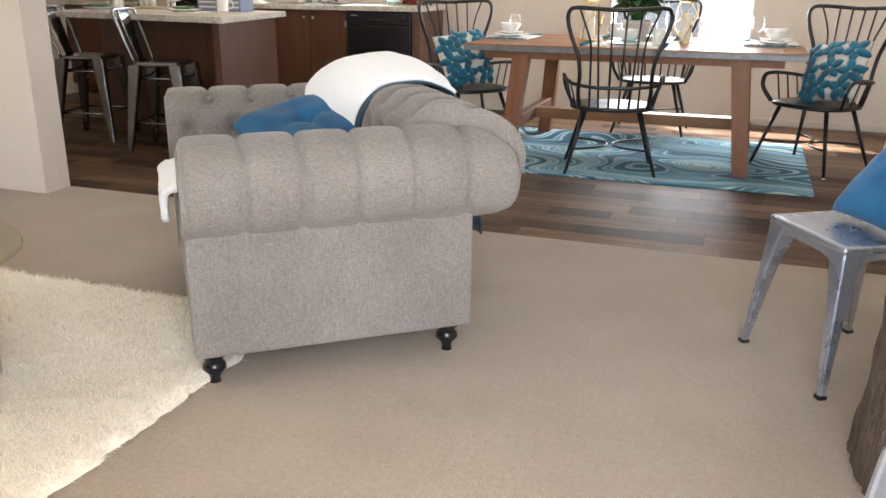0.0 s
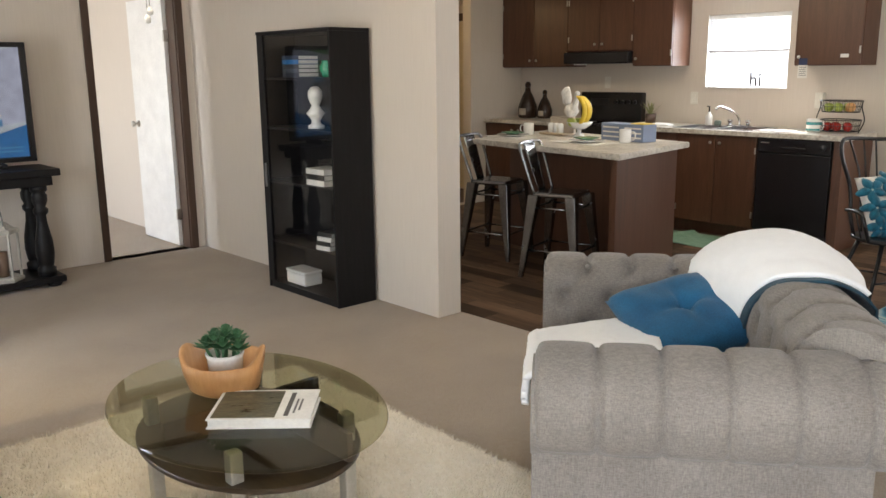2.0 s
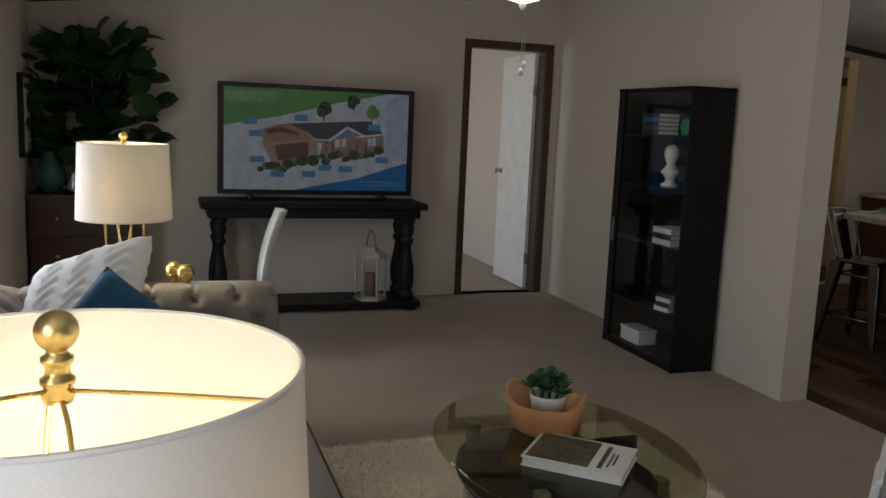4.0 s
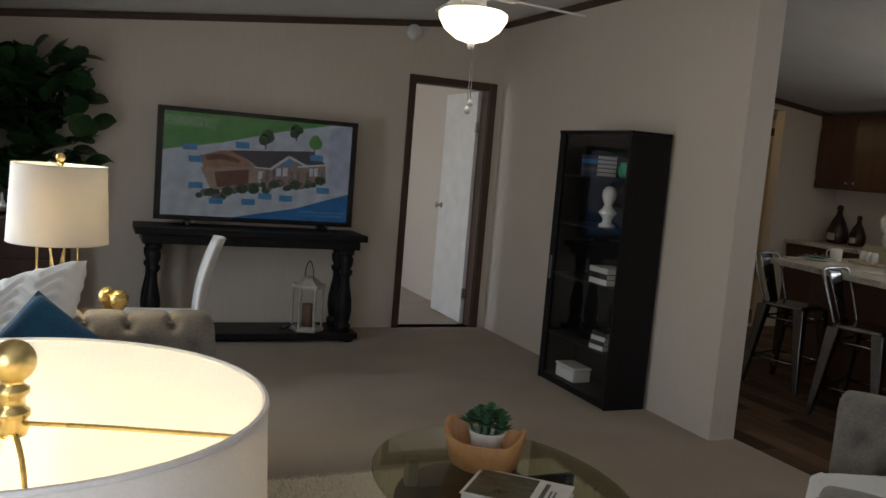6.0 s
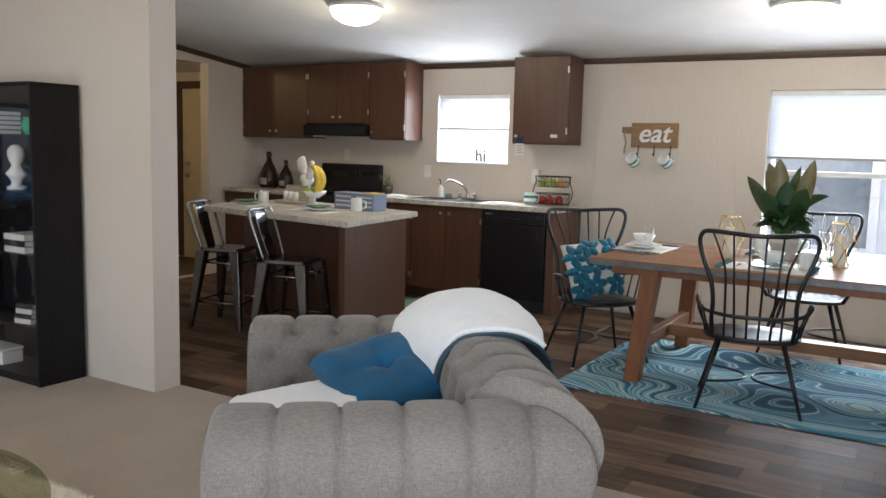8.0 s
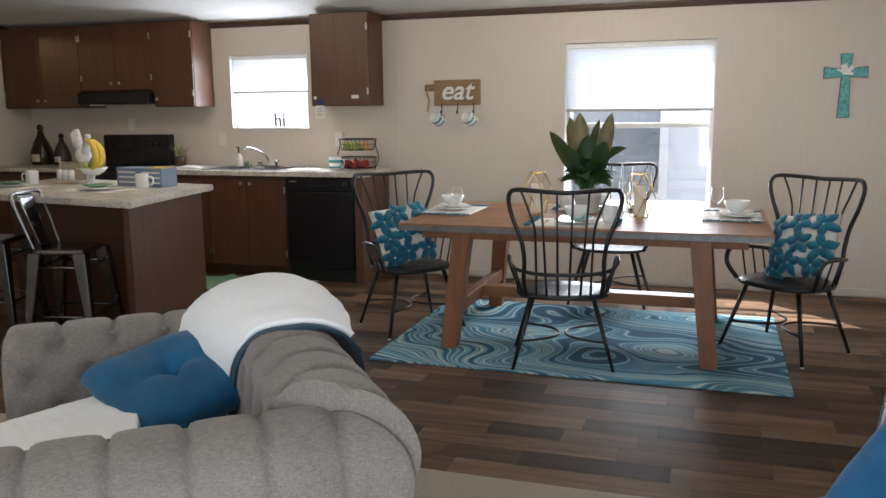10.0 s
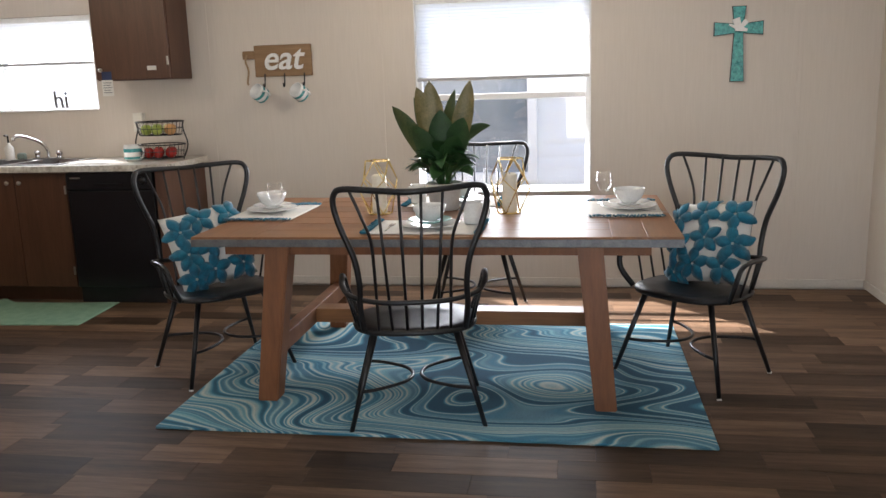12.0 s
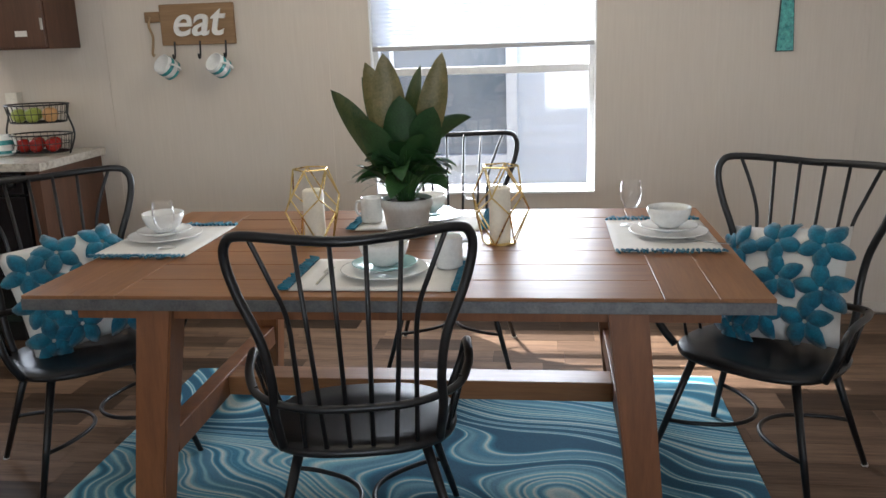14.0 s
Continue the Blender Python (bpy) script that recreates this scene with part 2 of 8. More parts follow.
def part(name, bm, mat, parent=None, label="", smooth=False):
    me = bpy.data.meshes.new(name)
    if smooth:
        for f in bm.faces:
            f.smooth = True
    bm.normal_update()
    bm.to_mesh(me)
    bm.free()
    for m in (mat if isinstance(mat, (list, tuple)) else [mat]):
        me.materials.append(m)
    ob = new(name, me)
    if parent is not None:
        ob.parent = parent
    if label:
        ob["label"] = label
    return ob


def thing(name, x, y, z, rz=0, label="", category="", group=""):
    e = new(name)
    e.empty_display_size = 0.1
    e.matrix_basis = pose(x, y, z, 0, 0, rz)
    return tagged(e, label, category, group)


def box(bm, x0, x1, y0, y1, z0, z1, bevel=0.0, seg=2):
    made = bmesh.ops.create_cube(bm, size=1.0)["verts"]
    for v in made:
        v.co = Vector((x0 + (v.co.x + 0.5) * (x1 - x0), y0 + (v.co.y + 0.5) * (y1 - y0), z0 + (v.co.z + 0.5) * (z1 - z0)))
    if bevel:
        edges = list({e for v in made for e in v.link_edges})
        bmesh.ops.bevel(bm, geom=edges, offset=bevel, segments=seg, affect='EDGES', profile=0.5)
    return bm


def boxes(*dims, bevel=0.0, seg=2):
    bm = bmesh.new()
    for d in dims:
        box(bm, *d, bevel=bevel, seg=seg)
    return bm


def cyl(bm, p, q, r0, r1=None, n=12, caps=True):
    """A tapered rod from p to q."""
    p, q = Vector(p), Vector(q)
    r1 = r0 if r1 is None else r1
    d = (q - p).normalized()
    a = d.orthogonal().normalized()
    b = d.cross(a)
    ring = [[bm.verts.new(c + (a * math.cos(i * math.tau / n) + b * math.sin(i * math.tau / n)) * r) for i in range(n)]
            for c, r in ((p, r0), (q, r1))]
    for i in range(n):
        bm.faces.new((ring[0][i], ring[0][(i + 1) % n], ring[1][(i + 1) % n], ring[1][i]))
    if caps:
        bm.faces.new(ring[0][::-1])
        bm.faces.new(ring[1])
    return bm


def tube(bm, pts, r, n=8, closed=False, flat=1.0):
    """A bent rod through pts. r: one radius or one for each point."""
    pts = [Vector(p) for p in pts]
    k = len(pts)
    rings = []
    up = None
    for i, p in enumerate(pts):
        d = (pts[(i + 1) % k] - pts[i - 1]) if closed or 0 < i < k - 1 else (pts[1] - pts[0] if i == 0 else pts[-1] - pts[-2])
        d.normalize()
        if up is None:
            up = d.orthogonal().normalized()
        up = (up - d * up.dot(d)).normalized()
        s = d.cross(up)
        rr = r[i] if isinstance(r, (list, tuple)) else r
        rings.append([bm.verts.new(p + up * math.cos(j * math.tau / n) * rr + s * math.sin(j * math.tau / n) * rr * flat) for j in range(n)])
    for i in range(k if closed else k - 1):
        a, b = rings[i], rings[(i + 1) % k]
        for j in range(n):
            bm.faces.new((a[j], a[(j + 1) % n], b[(j + 1) % n], b[j]))
    if not closed:
        bm.faces.new(rings[0][::-1])
        bm.faces.new(rings[-1])
    return bm


def spline(ctrl, steps=6, closed=False):
    """Catmull-Rom points through ctrl."""
    c = [Vector(p) for p in ctrl]
    n = len(c)
    out = []
    for i in range(n if closed else n - 1):
        p0 = c[i - 1] if closed or i > 0 else c[0]
        p1, p2 = c[i], c[(i + 1) % n]
        p3 = c[(i + 2) % n] if closed or i + 2 < n else c[-1]
        for s in range(steps):
            t = s / steps
            out.append(0.5 * ((2 * p1) + (p2 - p0) * t + (2 * p0 - 5 * p1 + 4 * p2 - p3) * t * t + (3 * p1 - p0 - 3 * p2 + p3) * t ** 3))
    if not closed:
        out.append(c[-1])
    return out


def lathe(bm, profile, n=24, cx=0, cy=0):
    """A turned body: profile of (radius, height), bottom to top."""
    rings = []
    for r, z in profile:
        if r < 1e-5:
            rings.append([bm.verts.new((cx, cy, z))])
        else:
            rings.append([bm.verts.new((cx + r * math.cos(i * math.tau / n), cy + r * math.sin(i * math.tau / n), z)) for i in range(n)])
    for a, b in zip(rings, rings[1:]):
        for i in range(n):
            j = (i + 1) % n
            if len(a) == 1 and len(b) == 1:
                continue
            if len(a) == 1:
                bm.faces.new((a[0], b[j], b[i]))
            elif len(b) == 1:
                bm.faces.new((a[i], a[j], b[0]))
            else:
                bm.faces.new((a[i], a[j], b[j], b[i]))
    bmesh.ops.recalc_face_normals(bm, faces=bm.faces)
    return bm


def thicken(bm, t):
    """Give an open sheet a back side, t behind its faces."""
    bm.normal_update()
    old, rim = bm.faces[:], [e for e in bm.edges if len(e.link_faces) == 1]
    twin = {v: bm.verts.new(v.co - v.normal * abs(t)) for v in bm.verts[:]}
    for f in old:
        bm.faces.new([twin[v] for v in reversed(f.verts)])
    for e in rim:
        loop = e.link_loops[0]
        a, b = loop.vert, loop.link_loop_next.vert
        bm.faces.new((b, a, twin[a], twin[b]))


def sheet(fn, nu, nv, thick=0.0):
    """A surface fn(u, v) over the unit square, u and v from 0 to 1; thick gives it a back side."""
    bm = bmesh.new()
    g = [[bm.verts.new(fn(i / nu, j / nv)) for j in range(nv + 1)] for i in range(nu + 1)]
    for i in range(nu):
        for j in range(nv):
            bm.faces.new((g[i][j], g[i + 1][j], g[i + 1][j + 1], g[i][j + 1]))
    if thick:
        thicken(bm, thick)
    return bm


def structure(name, bm, mat, label="", smooth=False):
    return tagged(part(name, bm, mat, None, label, smooth), kind="structure")


# ---- the setting ----
XL, XR, YB, YF = -2.97, 5.35, 4.01, -4.08


def ceil_z(y):
    return 2.67 - 0.113 * abs(y - 0.09)


def wall_with_holes(name, axis, at, thick, a0, a1, z0, z1, holes, label):
    """A wall in the plane axis = at with openings (a0, a1, z0, z1) cut through."""
    bm = bmesh.new()
    cuts = sorted({a0, a1, *[h[0] for h in holes], *[h[1] for h in holes]})
    for lo, hi in zip(cuts, cuts[1:]):
        spans = [(z0, z1)]
        for h in holes:
            if h[0] < hi and h[1] > lo:
                spans = [(s0, s1) for c0, c1 in spans for s0, s1 in ((c0, min(c1, h[2])), (max(c0, h[3]), c1)) if s1 - s0 > 1e-4]
        for s0, s1 in spans:
            if axis == "y":
                box(bm, lo, hi, min(at, at + thick), max(at, at + thick), s0, s1)
            else:
                box(bm, min(at, at + thick), max(at, at + thick), lo, hi, s0, s1)
    bmesh.ops.remove_doubles(bm, verts=bm.verts, dist=1e-5)
    return structure(name, bm, M_WALL, label)


WIN_D = (2.45, 3.605, 0.64, 1.93)
WIN_K = (-0.645, 0.145, 1.262, 1.925)
WIN_F1 = (-0.95, 0.10, 0.25, 1.98)
WIN_F2 = (3.3, 5.0, 0.35, 2.0)
DOOR_T = (-0.82, -0.12, 0.0, 2.08)
DOOR_K = (2.2, 3.2, 0.0, 2.22)
wall_with_holes("wall_north", "y", YB, 0.14, XL - 0.12, XR + 0.12, -0.05, 2.75, [WIN_D, WIN_K], "pale greige vinyl wall behind kitchen and dining table")
wall_with_holes("wall_south", "y", YF, -0.14, XL - 0.12, XR + 0.12, -0.05, 2.75, [WIN_F1, WIN_F2], "pale greige vinyl wall with front windows")
wall_with_holes("wall_west", "x", XL, -0.12, YF, YB, -0.05, 2.75, [DOOR_T, DOOR_K], "greige vinyl wall behind the television")
wall_with_holes("wall_east", "x", XR, 0.12, YF, YB, -0.05, 2.75, [], "greige vinyl end wall of the dining room")
structure("wall_partition", boxes((XL, 0.0, 0.0, 0.18, 0.0, 2.72)), M_WALL, "greige partition stub between living room and kitchen")

# ceiling: two slopes that meet over the partition
bm = bmesh.new()
for ya, yb in ((YF - 0.14, 0.09), (0.09, YB + 0.14)):
    vs = [bm.verts.new((x, y, ceil_z(y) + dz)) for dz in (0, 0.08) for x, y in ((XL - 2.6, ya), (XR + 0.12, ya), (XR + 0.12, yb), (XL - 2.6, yb))]
    for q in ((3, 2, 1, 0), (4, 5, 6, 7), (0, 1, 5, 4), (1, 2, 6, 5), (2, 3, 7, 6), (3, 0, 4, 7)):
        bm.faces.new([vs[i] for i in q])
structure("ceiling", bm, M_CEIL, "white textured sloping ceiling")

# floors
structure("carpet", boxes((XL - 2.6, XR, YF, 0.19, -0.05, 0.0)), M_CARPET, "beige cut-pile carpet")
vinyl = structure("floor", boxes((XL - 2.6, XR, 0.19, YB, -0.05, -0.012)), M_TRIM, "dark wood-look plank floor")

# low baseboard and seams of the wall panels
M_BASE = plain("cream_base", (0.62, 0.57, 0.50), 0.5)
structure("baseboard_north", boxes((0.94, XR - 0.012, YB - 0.012, YB - 0.001, 0.0, 0.055), bevel=0.003), M_BASE, "low cream baseboard")
structure("baseboard_east", boxes((XR - 0.012, XR - 0.001, 0.2, YB - 0.001, 0.0, 0.055), bevel=0.003), M_BASE, "low cream baseboard")
for name, x in (("trim_seam_a", 4.88), ("trim_seam_b", 2.22), ("trim_seam_c", 1.0)):
    structure(name, boxes((x - 0.012, x + 0.012, YB - 0.004, YB - 0.0005, 0.056, ceil_z(YB) - 0.056), bevel=0.001, seg=1), M_WALL, "narrow wall panel seam strip")

# crown trim
def crown(name, p, q, inward):
    bm = bmesh.new()
    p, q, n = Vector(p), Vector(q), Vector(inward)
    prof = [(0, 0), (0.018, 0), (0.018, -0.02), (0.010, -0.045), (0, -0.05)]
    ra = [bm.verts.new(p + n * a + Vector((0, 0, b - 0.004))) for a, b in prof]
    rb = [bm.verts.new(q + n * a + Vector((0, 0, b - 0.004))) for a, b in prof]
    for i in range(len(prof)):
        j = (i + 1) % len(prof)
        bm.faces.new((ra[i], ra[j], rb[j], rb[i]))
    bm.faces.new(ra[::-1])
    bm.faces.new(rb)
    bmesh.ops.recalc_face_normals(bm, faces=bm.faces)
    structure(name, bm, M_TRIM, "dark brown ceiling trim")


crown("trim_north", (XL, YB - 0.002, ceil_z(YB)), (XR, YB - 0.002, ceil_z(YB)), (0, -1, 0))
crown("trim_south", (XL, YF + 0.002, ceil_z(YF)), (XR, YF + 0.002, ceil_z(YF)), (0, 1, 0))
crown("trim_west_living", (XL + 0.002, YF + 0.02, ceil_z(YF + 0.02)), (XL + 0.002, 0.0, ceil_z(0)), (1, 0, 0))
crown("trim_west_kitchen", (XL + 0.002, 0.19, ceil_z(0.19)), (XL + 0.002, YB - 0.02, ceil_z(YB - 0.02)), (1, 0, 0))
crown("trim_partition_south", (XL + 0.02, -0.002, ceil_z(0)), (0.0, -0.002, ceil_z(0)), (0, -1, 0))
crown("trim_east_a", (XR - 0.002, YF + 0.02, ceil_z(YF)), (XR - 0.002, 0.09, ceil_z(0.09)), (-1, 0, 0))
crown("trim_east_b", (XR - 0.002, 0.09, ceil_z(0.09)), (XR - 0.002, YB - 0.02, ceil_z(YB)), (-1, 0, 0))

# ---- more materials ----
M_TEAL = surface("teal_felt", (0.0, 0.06, 0.115), (0.004, 0.19, 0.29), 22, 200, 0.85, 0, 0.4, sheen=0.3)
M_CLOTH = surface("white_cotton", (0.68, 0.66, 0.62), (0.80, 0.78, 0.74), 10, 500, 0.9, 0, 0.4)
M_AQUA = plain("aqua_glaze", (0.36, 0.58, 0.57), 0.2, coat=0.3)
M_WAX = plain("ivory_wax", (0.80, 0.75, 0.64), 0.5)
M_LEAF = surface("dark_leaf", (0.012, 0.04, 0.012), (0.03, 0.085, 0.024), 18, 140, 0.38, 0, 0.2)
M_LEAF2 = surface("bronze_leaf", (0.10, 0.10, 0.028), (0.24, 0.19, 0.075), 16, 120, 0.4, 0, 0.2)
M_LEAF3 = surface("mottled_leaf", (0.02, 0.055, 0.014), (0.085, 0.10, 0.03), 30, 160, 0.42, 0, 0.3, stretch=(1, 1, 0.5))
M_FERN = surface("fern_leaf", (0.02, 0.07, 0.02), (0.05, 0.14, 0.035), 18, 120, 0.5, 0, 0.1)
M_POT = surface("pale_clay", (0.55, 0.55, 0.53), (0.68, 0.68, 0.66), 14, 120, 0.7, 0, 0.3)
M_SOIL = surface("potting_soil", (0.02, 0.014, 0.01), (0.05, 0.035, 0.025), 40, 200, 0.95, 0, 0.9)
M_BURLAP = wood("board_brown", (0.20, 0.115, 0.055), (0.32, 0.20, 0.105), 0, 0.7, 1.2, spread=0.05)
M_PLASTIC = plain("white_plastic", (0.75, 0.74, 0.70), 0.4)
M_CHROME = surface("chrome", (0.55, 0.56, 0.57), (0.70, 0.70, 0.71), 8, 60, 0.12, 1.0, 0.0)
M_TURQ = surface("turquoise_enamel", (0.015, 0.15, 0.16), (0.11, 0.55, 0.50), 45, 150, 0.3, 0, 0.3)


M_MAT = surface("ivory_mat", (0.66, 0.64, 0.60), (0.78, 0.76, 0.72), 10, 300, 0.9, 0, 0.2)


def leaf(bm, base, heading, rise, length, width, droop=0.4, n=7, fold=0.25, twist=0, belly=0.85):
    """A pointed leaf: heading in degrees round z, rise in degrees; droop bends it down, twist turns it about its rib."""
    h = radians(heading)
    out = Vector((math.cos(h), math.sin(h), 0))
    flat = Vector((-math.sin(h), math.cos(h), 0))
    p = Vector(base)
    a = radians(rise)
    ct, st = math.cos(radians(twist)), math.sin(radians(twist))
    rows = []
    for i in range(n + 1):
        t = i / n
        w = width * 0.5 * (math.sin(math.pi * min(1.0, t ** belly * 0.93 + 0.07)) ** 0.75)
        up = out * -math.sin(a) + Vector((0, 0, 1)) * math.cos(a)
        side, nrm = flat * ct + up * st, up * ct - flat * st
        if i in (0, n):
            rows.append([bm.verts.new(p)])
        else:
            rows.append([bm.verts.new(p - side * w + nrm * w * fold), bm.verts.new(p), bm.verts.new(p + side * w + nrm * w * fold)])
        p = p + (out * math.cos(a) + Vector((0, 0, 1)) * math.sin(a)) * (length / n)
        a -= droop / n
    for r, s in zip(rows, rows[1:]):
        if len(r) == 1:
            bm.faces.new((r[0], s[0], s[1]))
            bm.faces.new((r[0], s[1], s[2]))
        elif len(s) == 1:
            bm.faces.new((r[0], s[0], r[1]))
            bm.faces.new((r[1], s[0], r[2]))
        else:
            bm.faces.new((r[0], s[0], s[1], r[1]))
            bm.faces.new((r[1], s[1], s[2], r[2]))
    return bm


def puff(w, h, t, n=14, power=0.42, sag=0.0):
    """A filled cushion of width w (x), height h (z) and thickness t (y)."""
    bm = bmesh.new()
    for sgn in (-1, 1):
        g = []
        for i in range(n + 1):
            row = []
            for j in range(n + 1):
                u, v = 2 * i / n - 1, 2 * j / n - 1
                b = max(0.0, (1 - u ** 4)) ** power * max(0.0, (1 - v ** 4)) ** power
                pin = 1 - 0.05 * (1 - abs(v) ** 2) * abs(u) ** 4
                pin2 = 1 - 0.05 * (1 - abs(u) ** 2) * abs(v) ** 4
                wob = 0.006 * noise.noise(Vector((u * 2.1, v * 2.3, sgn * 3.0)))
                row.append(bm.verts.new((u * w / 2 * pin, sgn * (t / 2 * b + (wob if b > 0.01 else 0)), v * h / 2 * pin2 - sag * u * u)))
            g.append(row)
        for i in range(n):
            for j in range(n):
                q = (g[i][j], g[i + 1][j], g[i + 1][j + 1], g[i][j + 1])
                bm.faces.new(q if sgn < 0 else q[::-1])
    bmesh.ops.remove_doubles(bm, verts=bm.verts, dist=1e-4)
    return bm


# ---- dining area ----
rug = part("area_rug", boxes((-1.14, 1.14, -0.80, 0.80, 0.0, 0.012), bevel=0.004), M_SWIRL)
rug.matrix_basis = pose(2.91, 2.285, 0.0, 0, 0, 0)
tagged(rug, "teal and cream marbled swirl rug under the dining table", "rug")


def dining_table():
    t = thing("dining_table", 2.895, 2.40, 0.012, 0, "honey-brown plank dining table with splayed legs on a swirl rug", "table")
    hx, hy = 1.045, 0.60
    rnd = random.Random(5)
    n = 7
    w = 2 * hy / n
    for i in range(n):
        y0 = -hy + i * w
        part("plank", boxes((-hx + 0.2826, hx - 0.2826, y0 + 0.0012, y0 + w - 0.0012, 0.706, 0.748 - rnd.random() * 0.0012), bevel=0.0018, seg=1), M_TABLE, t)
    for s in (-1, 1):
        for j in range(2):
            a, b = (hx - 0.282 + j * 0.141, hx - 0.282 + j * 0.141 + 0.1404)
            x0, x1 = (a, b) if s > 0 else (-b, -a)
            part("end_board", boxes((x0, x1, -hy, hy, 0.706, 0.748), bevel=0.0008, seg=1), M_TABLE_Y, t)
        part("steel_edge", boxes((-hx, hx, s * hy - (0.004 if s < 0 else 0), s * hy + (0 if s < 0 else 0.004), 0.705, 0.738), bevel=0.001, seg=1), M_STEELDK, t, "dark steel edge strip")
        part("apron", boxes((-hx + 0.12, hx - 0.12, s * (hy - 0.09) - 0.012, s * (hy - 0.09) + 0.012, 0.655, 0.704)), M_TLEG, t)
    for sx in (-1, 1):
        for sy in (-1, 1):
            bm = bmesh.new()
            lo, hi = Vector((sx * 0.745, sy * 0.56, 0)), Vector((sx * 0.675, sy * 0.49, 0.705))
            rings = []
            for c, r in ((lo, 0.046), (hi, 0.054)):
                rings.append([bm.verts.new(c + Vector((a * r, b * r, 0))) for a, b in ((-1, -1), (1, -1), (1, 1), (-1, 1))])
            for i in range(4):
                bm.faces.new((rings[0][i], rings[0][(i + 1) % 4], rings[1][(i + 1) % 4], rings[1][i]))
            bm.faces.new(rings[0][::-1])
            bm.faces.new(rings[1])
            bmesh.ops.bevel(bm, geom=bm.edges[:], offset=0.005, segments=2, affect='EDGES')
            part("leg", bm, M_TLEG, t)
        part("end_stretcher", boxes((sx * 0.71 - 0.03, sx * 0.71 + 0.03, -0.48, 0.48, 0.20, 0.28), bevel=0.004), M_TLEG, t)
    part("stretcher", boxes((-0.68, 0.68, -0.055, 0.055, 0.205, 0.275), bevel=0.004), M_TABLE, t)
    return t


M_TABLE_Y = wood("honey_plank_cross", (0.15, 0.058, 0.019), (0.295, 0.132, 0.049), 1, 0.42, 0.8, spread=0.12)
dining_table()


def windsor(x, y, rz, label):
    """Black metal bow-back armchair; it faces +y before the turn."""
    c = thing("dining_chair", x, y, 0.0, rz, label, "chair", "chairs round the dining table")
    bm = bmesh.new()
    prof = []
    n = 40
    for layer, (k, z) in enumerate(((0.86, 0.392), (0.985, 0.40), (1.0, 0.412), (0.97, 0.42), (0.6, 0.412), (0.25, 0.406))):
        ring = []
        for i in range(n):
            a = math.tau * i / n
            ca, sa = math.cos(a), math.sin(a)
            rx = 0.262 * abs(ca) ** 0.75 * (1 if ca > 0 else -1)
            ry = (0.225 if sa > 0 else 0.215) * abs(sa) ** 0.75 * (1 if sa > 0 else -1)
            ring.append(bm.verts.new((rx * k, ry * k, z)))
        prof.append(ring)
    for a, b in zip(prof, prof[1:]):
        for i in range(n):
            bm.faces.new((a[i], a[(i + 1) % n], b[(i + 1) % n], b[i]))
    bm.faces.new(prof[0][::-1])
    bm.faces.new(prof[-1])
    part("seat", bm, M_BLACKM, c, smooth=True)
    for sx in (-1, 1):
        for sy in (-1, 1):
            bm = cyl(bmesh.new(), (sx * 0.165, sy * 0.135, 0.40), (sx * 0.275, sy * 0.232, 0.0), 0.0145, 0.0095, 10)
            leg = part("leg", bm, M_BLACKM, c, smooth=True)
            part("foot_cap", cyl(bmesh.new(), (sx * 0.2735, sy * 0.2305, 0.006), (sx * 0.2755, sy * 0.2325, -0.001), 0.011, 0.011, 10), M_PLASTIC, leg)
        # bowed stretcher between front and rear leg
        z = 0.165
        fx, fy = 0.233, 0.195
        pts = spline([(sx * fx, fy, z), (sx * 0.15, 0.165, z), (sx * 0.05, 0.09, z), (sx * 0.018, 0, z), (sx * 0.05, -0.09, z), (sx * 0.15, -0.165, z), (sx * fx, -fy, z)], 5)
        part("stretcher_bow", tube(bmesh.new(), pts, 0.0075, 8), M_BLACKM, c, smooth=True)
    half = [(0.205, -0.155, 0.41), (0.215, -0.19, 0.52), (0.212, -0.214, 0.62), (0.228, -0.225, 0.73), (0.274, -0.224, 0.85), (0.296, -0.224, 0.935), (0.29, -0.232, 0.984), (0.252, -0.254, 1.005), (0.11, -0.303, 1.0)]
    ctrl = half + [(0, -0.316, 0.995)] + [(-a, b, d) for a, b, d in half[::-1]]
    part("back_bow", tube(bmesh.new(), spline(ctrl, 6), 0.0125, 10), M_BLACKM, c, smooth=True)
    for xb, xt in ((-0.09, -0.125), (-0.03, -0.042), (0.03, 0.042), (0.09, 0.125)):
        part("spindle", cyl(bmesh.new(), (xb, -0.185, 0.41), (xt, -0.308 + 1.1 * (abs(xt) - 0.04) * abs(xt), 0.998), 0.0065, 0.006, 8), M_BLACKM, c, smooth=True)
    for s in (-1, 1):
        pts = spline([(s * 0.145, -0.175, 0.41), (s * 0.15, -0.225, 0.66), (s * 0.158, -0.252, 0.80), (s * 0.19, -0.266, 0.90), (s * 0.232, -0.262, 1.003)], 5)
        part("curved_spindle", tube(bmesh.new(), pts, 0.0065, 8), M_BLACKM, c, smooth=True)
        for yy, xx in ((0.04, 0.25), (-0.05, 0.245), (-0.12, 0.225)):
            part("arm_spindle", cyl(bmesh.new(), (s * xx, yy, 0.41), (s * (xx + 0.042), yy - 0.012, 0.578), 0.0055, 0.0055, 8), M_BLACKM, c, smooth=True)
    half = [(0.248, 0.125, 0.412), (0.292, 0.165, 0.50), (0.306, 0.14, 0.572), (0.305, 0.06, 0.586), (0.293, -0.06, 0.577), (0.25, -0.165, 0.56), (0.14, -0.218, 0.546)]
    ctrl = half + [(0, -0.228, 0.543)] + [(-a, b, d) for a, b, d in half[::-1]]
    part("arm_bow", tube(bmesh.new(), spline(ctrl, 6), 0.0135, 10, flat=0.8), M_BLACKM, c, smooth=True)
